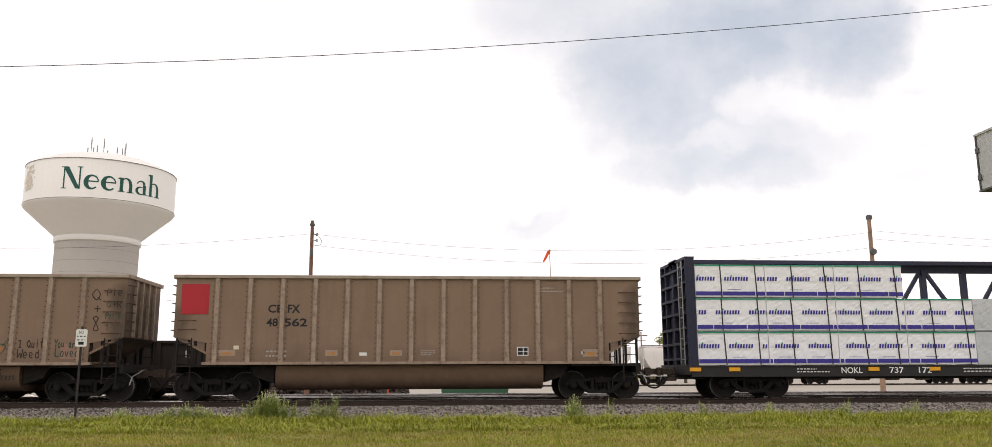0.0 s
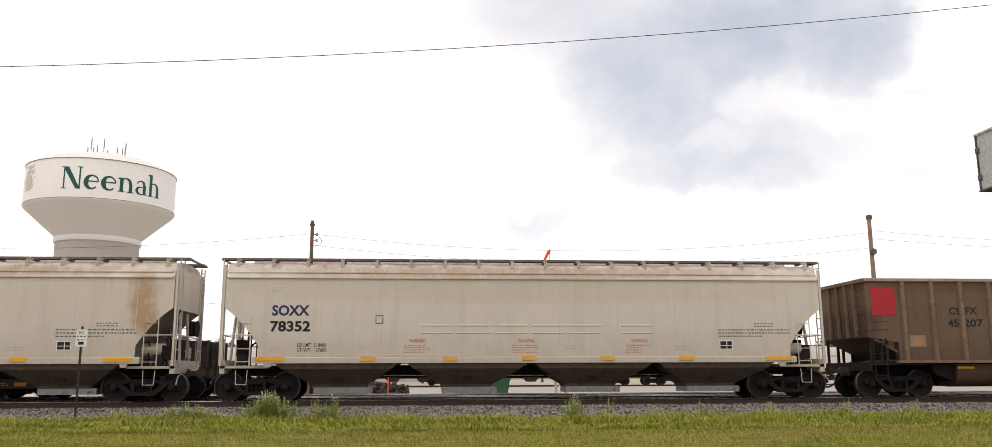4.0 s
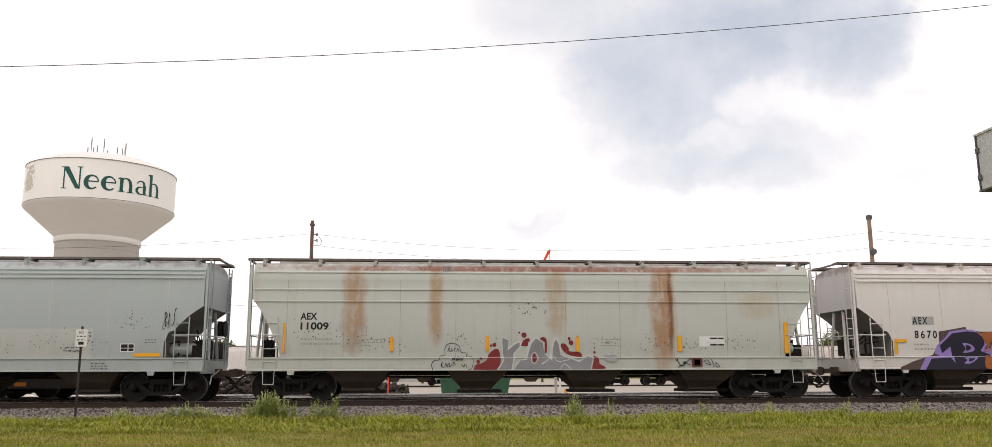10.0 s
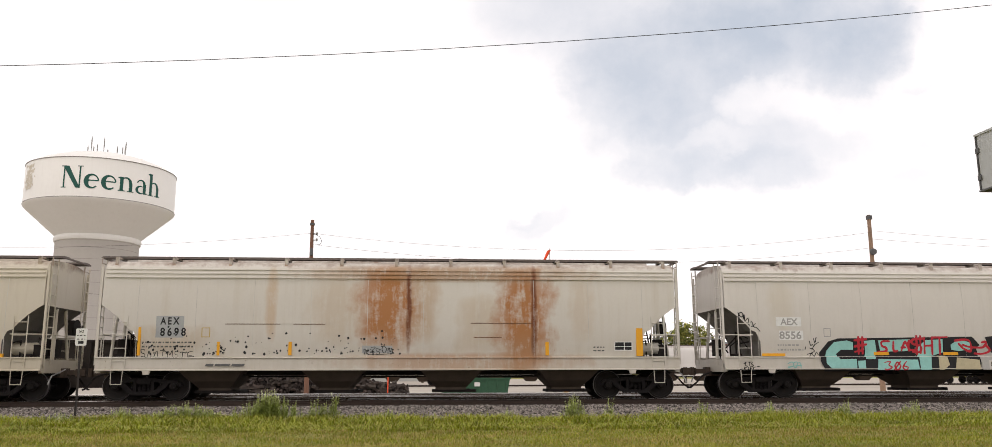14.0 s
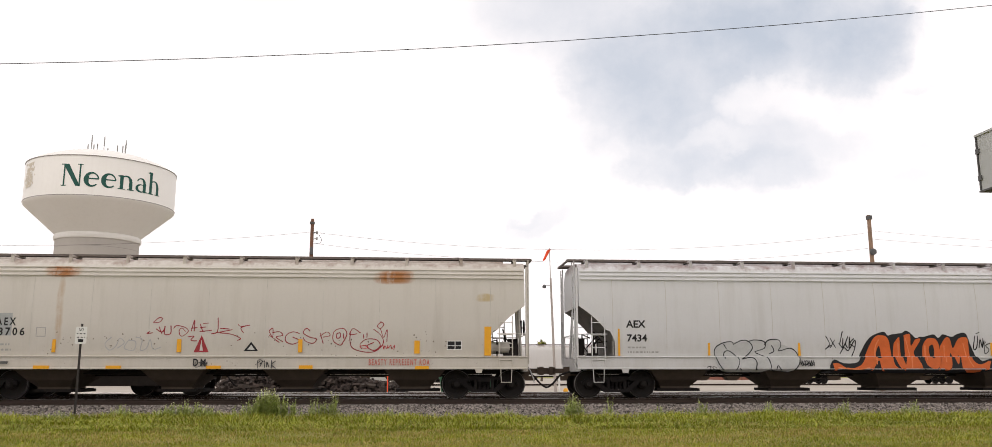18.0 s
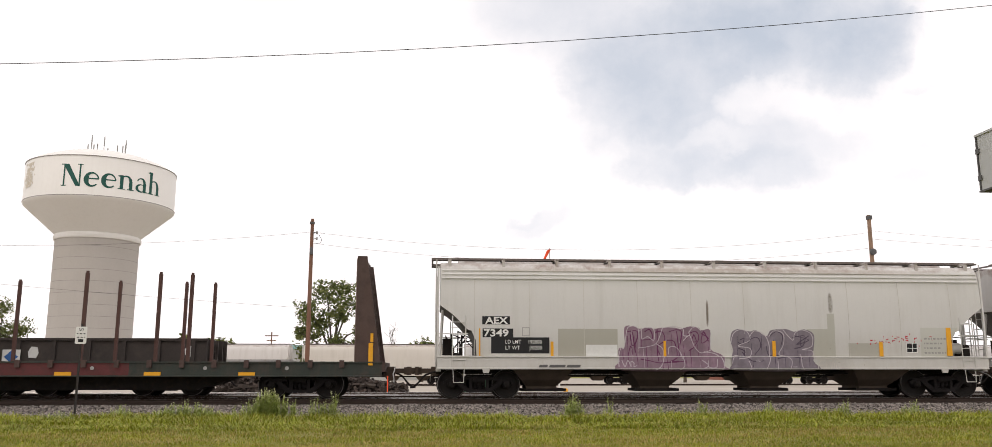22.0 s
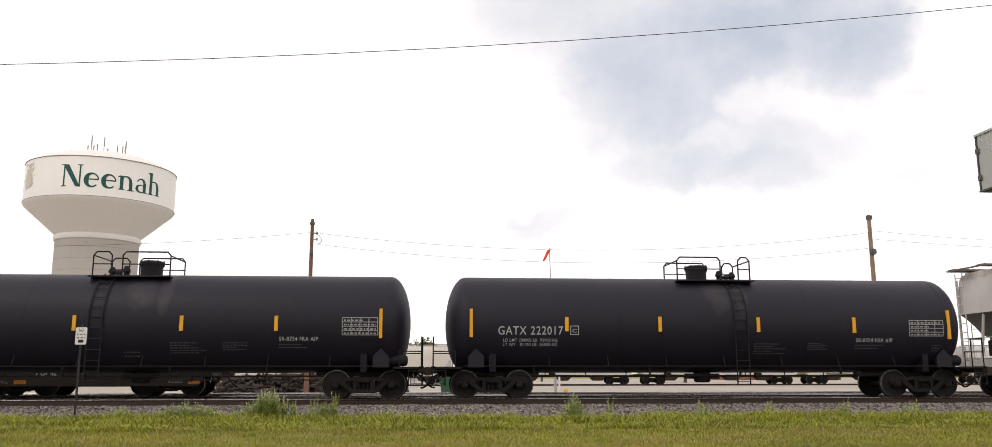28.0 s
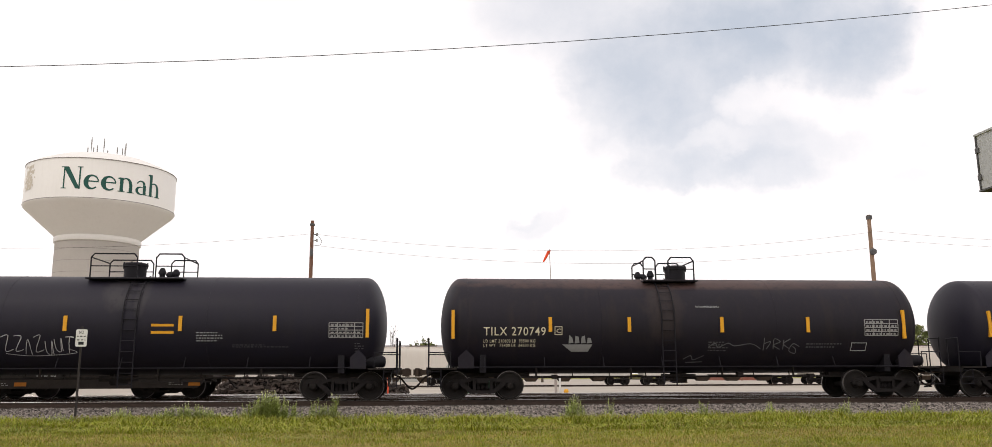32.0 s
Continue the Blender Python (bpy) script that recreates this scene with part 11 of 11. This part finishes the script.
stroke("D10", DUSKY, 0.014, 0.0055, (0.65, 1.20, 2.39, 0.95), "1p 3r 2k 0m|5m 7r ar bh 87|gu jz mu lh|rs xu wi sf|su zp tk zu|vu vi|2a 60 c0|j3 p5 v3|0f 3c 37|eh f7 k7", label="dark graffiti lines")
stroke("D10", ASHEN, 0.011, 0.0062, (0.40, 0.89, 2.82, 1.32), "1h 0k 1v 4z 7x 8q 3l 8j 8c 3a|06 1c 3d|8t ay ev gm ga e0|gt iy mw mm ke nc p8 o0|mz qq rw uz yv yl ui yh za|te t5 u0|78 82 70|j8 j0|a8 c8|p3 r3", label="pale graffiti lines")
stroke("D10", BONE, 0.016, 0.0062, (3.28, 0.96, 0.97, 0.31), "00 3r 8r|1c 6b|a0 ar fk bc|g0 ju k0|m0 nr sk oe t0|wr u5 z5|5z xy", label="pale handwritten tag")
stroke("D10", SCARLET, 0.013, 0.0060, (4.70, 1.68, 2.66, 0.42), "be cb|nf ne|gf hg|yo yp|cm cn|lj li|de db|s2 s0|gs gr|qm rn|88 9a|ov ow|dj ek|jo jq|8h 8f|nh nh|mn mp|lj lg|hm ik|xr yr|6h 6h|km lj|ec ea|qj qj|jf jc|o9 o7|6g 7g|ti ti|8f 8g|mm nl|68 65|ma ma|dj ej|tg te|cr cq|qb qd|eb f9|yf yh|ms nq|oz ox|gg gd|zk zj|08 06|iq jp|ad bb|mg ng", label="red paint splashes")
stroke("D10", PLUM, 0.008, 0.0052, (-3.02, 0.93, 2.68, 1.20), "0v 02|3v 44|8n 82|ar a8|ec f0|jx jg|on p2|ri r2|up v4|zl za|gj h0|6z 6l")
stroke("D10", ASHEN, 0.006, 0.0064, (-2.88, 0.90, 2.60, 1.29), "0z 03|5j 51|h8 h0|u8 u1|lq m8|8j 88|zx zh")
stroke("D10", DUSKY, 0.008, 0.0052, (0.62, 0.93, 2.38, 1.07), "0z 02|7s 72|cz c9|iv i2|nm n2|uk u0|zm z2")

# placards on the short hoppers
for key, x, z in (("F1", 4.05, 1.59), ("F2", 4.08, 1.55), ("F3", 3.97, 1.61)):
    c, sf = car_side(key)
    y = -sf(z) + 0.02
    bm = bmesh.new()
    prism(bm, [(x - 0.19, z), (x, z - 0.19), (x + 0.19, z), (x, z + 0.19)], -y - 0.012, -y)
    pl = part("placard", bm, spray((0.75, 0.48, 0.03)), c, "yellow diamond placard")
    writing(pl, "1495", x - 0.10, z - 0.035, 0.075, M["black"], lambda zz: -y - 0.013, 0.2, "", 0.002)

# tank cars
c, sf = car_side("T3")
stroke("T3", MIST, 0.130, 0.0052, (-3.81, 2.53, 2.77, 0.98), "8o 4w 0z|66 7f 8m|94 9e|b3 cb|e4 f9|h4 i9|r1 qe|t1 sf|u2 ud|y0 z7")
stroke("T3", HAZY, 0.070, 0.0056, (-3.29, 2.55, 1.89, 0.36), "0c 1z|49 5t|t0 tu|x0 wx|z2 yr|d6 di")
stroke("T3", MIST, 0.060, 0.0052, (-0.82, 2.65, 2.16, 1.02), "0y 02|2x 24|kw k9|ou n2|zz z0|gz g7")
stroke("T3", MIST, 0.167, 0.0060, (-4.28, 1.29, 1.03, 1.26), "vm rw kz fr jf tb z5 w0 l1 96 07")
stroke("T3", HAZY, 0.138, 0.0072, (-4.28, 1.29, 1.03, 1.26), "vm rw kz fr jf tb z5 w0 l1 96 07")
stroke("T3", THINWHITE, 0.113, 0.0084, (-4.28, 1.29, 1.03, 1.26), "vm rw kz fr jf tb z5 w0 l1 96 07")
stroke("T3", DRYWHITE, 0.083, 0.0096, (-4.28, 1.29, 1.03, 1.26), "vm rw kz fr jf tb z5 w0 l1 96 07", label="broad white sprayed graffiti letter")
stroke("T3", MIST, 0.167, 0.0060, (-3.19, 1.34, 0.62, 1.21), "dz 2t 0h 66 j0 u6 zi su gz")
stroke("T3", HAZY, 0.138, 0.0072, (-3.19, 1.34, 0.62, 1.21), "dz 2t 0h 66 j0 u6 zi su gz")
stroke("T3", THINWHITE, 0.113, 0.0084, (-3.19, 1.34, 0.62, 1.21), "dz 2t 0h 66 j0 u6 zi su gz")
stroke("T3", DRYWHITE, 0.083, 0.0096, (-3.19, 1.34, 0.62, 1.21), "dz 2t 0h 66 j0 u6 zi su gz", label="broad white sprayed graffiti letter")
stroke("T3", MIST, 0.167, 0.0060, (-2.50, 1.17, 0.72, 1.45), "0z 1h 10|6y mv po ak 5i ph zb p5 89")
stroke("T3", HAZY, 0.138, 0.0072, (-2.50, 1.17, 0.72, 1.45), "0z 1h 10|6y mv po ak 5i ph zb p5 89")
stroke("T3", THINWHITE, 0.113, 0.0084, (-2.50, 1.17, 0.72, 1.45), "0z 1h 10|6y mv po ak 5i ph zb p5 89")
stroke("T3", DRYWHITE, 0.083, 0.0096, (-2.50, 1.17, 0.72, 1.45), "0z 1h 10|6y mv po ak 5i ph zb p5 89", label="broad white sprayed graffiti letter")
stroke("T3", MIST, 0.167, 0.0060, (-1.69, 1.28, 0.52, 1.22), "nu 7z 1s lh 4d 06 j0 z7")
stroke("T3", HAZY, 0.138, 0.0072, (-1.69, 1.28, 0.52, 1.22), "nu 7z 1s lh 4d 06 j0 z7")
stroke("T3", THINWHITE, 0.113, 0.0084, (-1.69, 1.28, 0.52, 1.22), "nu 7z 1s lh 4d 06 j0 z7")
stroke("T3", DRYWHITE, 0.083, 0.0096, (-1.69, 1.28, 0.52, 1.22), "nu 7z 1s lh 4d 06 j0 z7", label="broad white sprayed graffiti letter")
stroke("T3", MIST, 0.167, 0.0060, (-1.16, 1.15, 1.48, 1.36), "0z 5j 80|2z cx dp 6j cf b7 j2 u7 ze te")
stroke("T3", HAZY, 0.138, 0.0072, (-1.16, 1.15, 1.48, 1.36), "0z 5j 80|2z cx dp 6j cf b7 j2 u7 ze te")
stroke("T3", THINWHITE, 0.113, 0.0084, (-1.16, 1.15, 1.48, 1.36), "0z 5j 80|2z cx dp 6j cf b7 j2 u7 ze te")
stroke("T3", DRYWHITE, 0.083, 0.0096, (-1.16, 1.15, 1.48, 1.36), "0z 5j 80|2z cx dp 6j cf b7 j2 u7 ze te", label="broad white sprayed graffiti letter")
stroke("T3", MIST, 0.109, 0.0060, (-0.08, 1.90, 0.54, 0.56), "07 zz|hw z0")
stroke("T3", HAZY, 0.090, 0.0072, (-0.08, 1.90, 0.54, 0.56), "07 zz|hw z0")
stroke("T3", THINWHITE, 0.073, 0.0084, (-0.08, 1.90, 0.54, 0.56), "07 zz|hw z0")
stroke("T3", DRYWHITE, 0.054, 0.0096, (-0.08, 1.90, 0.54, 0.56), "07 zz|hw z0", label="white sprayed star")
stroke("T3", MIST, 0.100, 0.0052, (3.35, 1.46, 1.95, 1.59), "0y 5s|4y 6r|7y 7r|gy hr|jz ir|ny jr|zv wo|u7 u0")
stroke("T3", MIST, 0.102, 0.0060, (3.35, 1.94, 0.73, 1.04), "0z dk g0|zk kb v5")
stroke("T3", HAZY, 0.084, 0.0072, (3.35, 1.94, 0.73, 1.04), "0z dk g0|zk kb v5")
stroke("T3", THINWHITE, 0.069, 0.0084, (3.35, 1.94, 0.73, 1.04), "0z dk g0|zk kb v5")
stroke("T3", DRYWHITE, 0.050, 0.0096, (3.35, 1.94, 0.73, 1.04), "0z dk g0|zk kb v5", label="white sprayed graffiti letter")
stroke("T3", MIST, 0.102, 0.0060, (4.10, 1.87, 0.26, 0.97), "tz mh 00 z2")
stroke("T3", HAZY, 0.084, 0.0072, (4.10, 1.87, 0.26, 0.97), "tz mh 00 z2")
stroke("T3", THINWHITE, 0.069, 0.0084, (4.10, 1.87, 0.26, 0.97), "tz mh 00 z2")
stroke("T3", DRYWHITE, 0.050, 0.0096, (4.10, 1.87, 0.26, 0.97), "tz mh 00 z2", label="white sprayed graffiti letter")
stroke("T3", MIST, 0.102, 0.0060, (4.25, 1.60, 0.85, 1.15), "tz ge 00|tz xk x4|ba za")
stroke("T3", HAZY, 0.084, 0.0072, (4.25, 1.60, 0.85, 1.15), "tz ge 00|tz xk x4|ba za")
stroke("T3", THINWHITE, 0.069, 0.0084, (4.25, 1.60, 0.85, 1.15), "tz ge 00|tz xk x4|ba za")
stroke("T3", DRYWHITE, 0.050, 0.0096, (4.25, 1.60, 0.85, 1.15), "tz ge 00|tz xk x4|ba za", label="white sprayed graffiti letter")
stroke("T3", MIST, 0.058, 0.0060, (5.40, 1.94, 0.33, 0.22), "0h 66|zz s0")
stroke("T3", HAZY, 0.048, 0.0072, (5.40, 1.94, 0.33, 0.22), "0h 66|zz s0")
stroke("T3", THINWHITE, 0.039, 0.0084, (5.40, 1.94, 0.33, 0.22), "0h 66|zz s0")
stroke("T3", DRYWHITE, 0.029, 0.0096, (5.40, 1.94, 0.33, 0.22), "0h 66|zz s0", label="white sprayed mark")
for z in (2.14, 2.23, 2.32):
    plate(c, 1.44, 2.0, z, z + 0.035, spray((0.12, 0.06, 0.02), 0.7), sf, "", 0.008, "panel_line")
for k in range(3):
    small_print(c, -0.6, 0.05, 2.22 + 0.09 * k, 2.31 + 0.09 * k, 1, spray((0.42, 0.43, 0.44), 0.6), sf, 31 + k)
c, sf = car_side("T4")
stroke("T4", ASHGREY, 0.014, 0.0060, (-0.14, 1.17, 3.83, 0.77), "7m 9s am ds fo kr nk|oz oi|or qu pk|rk ry tu rp tj|uw uj|wy ur wk|xn yj yd wh xr zn|05 2a 34 6a|10 61", label="thin pale scrawl")
blotch(c, [(-4.2, 1.75), (-3.9, 1.52), (-3.35, 1.52), (-3.22, 1.75)], (0.3, 0.3, 0.3), sf, 0.006, "ship_drawing", -1, 1)
for k, x in enumerate((-4.0, -3.8, -3.6, -3.4)):
    blotch(c, [(x, 1.78), (x + 0.16, 1.8), (x + 0.12, 1.95 + 0.04 * (k % 3)), (x + 0.02, 2.05 - 0.03 * k)], (0.26, 0.26, 0.26), sf, 0.006, "ship_drawing", -1, 1)

# drawings and words along the coal gondola's foot
c, sf = car_side("B2")
DARK, FADED = (0.03, 0.022, 0.02), (0.085, 0.06, 0.045)
handwriting(c, "matter", -1.74, -1.10, 1.36, 1.58, (0.03, 0.06, 0.045), sf, 8, 0.02)
for k in range(3):
    bm = bmesh.new()
    ribbon(bm, [(-0.88 + 0.1 * k, 1.60 - 0.07 * k), (-0.25 - 0.05 * k, 1.70 - 0.07 * k)], 0.022, sf, 0.007)
    part("underline", bm, spray((0.03, 0.06, 0.045)), c)
plate(c, 3.33, 3.83, 1.50, 1.72, spray((0.30, 0.15, 0.06), 0.7), sf, "faded orange patch")
bm = bmesh.new()
ribbon(bm, smooth_path([(3.50, 1.32), (3.26, 1.58), (3.28, 1.76), (3.46, 1.72), (3.54, 1.62), (3.66, 1.76), (3.86, 1.74), (3.82, 1.56), (3.50, 1.32)]), 0.03, sf, 0.009)
ribbon(bm, [(3.78, 1.72), (3.92, 1.88), (3.98, 1.92)], 0.026, sf, 0.0095)
part("painted_heart", bm, spray((0.03, 0.06, 0.045)), c, "heart drawn in dark green paint")
for k, (tx, col) in enumerate((("Pie", DARK), ("Q+R", DARK), ("Peace", (0.03, 0.075, 0.05)), ("9-15", FADED))):
    z = 3.26 - 0.36 * k
    handwriting(c, tx, 6.76, 7.24, z, z + 0.2, col, sf, 60 + k, 0.02)
tub_side = lambda z: -1.362
handwriting(c, "Be humble", -1.80, -0.62, 0.72, 0.93, (0.045, 0.034, 0.026), tub_side, 70, 0.026)
handwriting(c, "is Love!!", 1.15, 2.85, 0.72, 0.98, (0.05, 0.037, 0.028), tub_side, 71, 0.03)
handwriting(c, "Dont", 3.15, 3.75, 0.88, 1.06, (0.045, 0.034, 0.026), tub_side, 72, 0.026)
handwriting(c, "Be DePress", 3.05, 4.15, 0.70, 0.87, (0.045, 0.034, 0.026), tub_side, 73, 0.026)
blotch(c, [(-0.62, 1.02), (-0.42, 0.98), (-0.22, 1.02), (-0.30, 0.88), (-0.40, 0.66), (-0.46, 0.86)], (0.03, 0.07, 0.06), tub_side, 0.006, "painted_figure", 0.0, 3)


# ---- what moves ----
def motions():
    """The train rolls along the track at a steady speed, and every wheel turns with it."""
    for car, x in CONSIST:
        walk(car, [(t, pose(x + SPEED * t, 0, 0)) for t in (0, 8, 16, 24, 32)])
    spin = math.degrees(SPEED / WHEEL_R)
    for s in (-1, 1):
        first = AXLES[s][0]
        walk(first, [(i / FPS, pose(0.889 * s, 0, WHEEL_R, 0, spin * i / FPS, 0)) for i in range(32 * FPS + 1)])
        for other in AXLES[s][1:]:
            other.rotation_mode = "QUATERNION"
            other.animation_data_create()
            other.animation_data.action = first.animation_data.action
            other.animation_data.action_slot = first.animation_data.action_slot


motions()
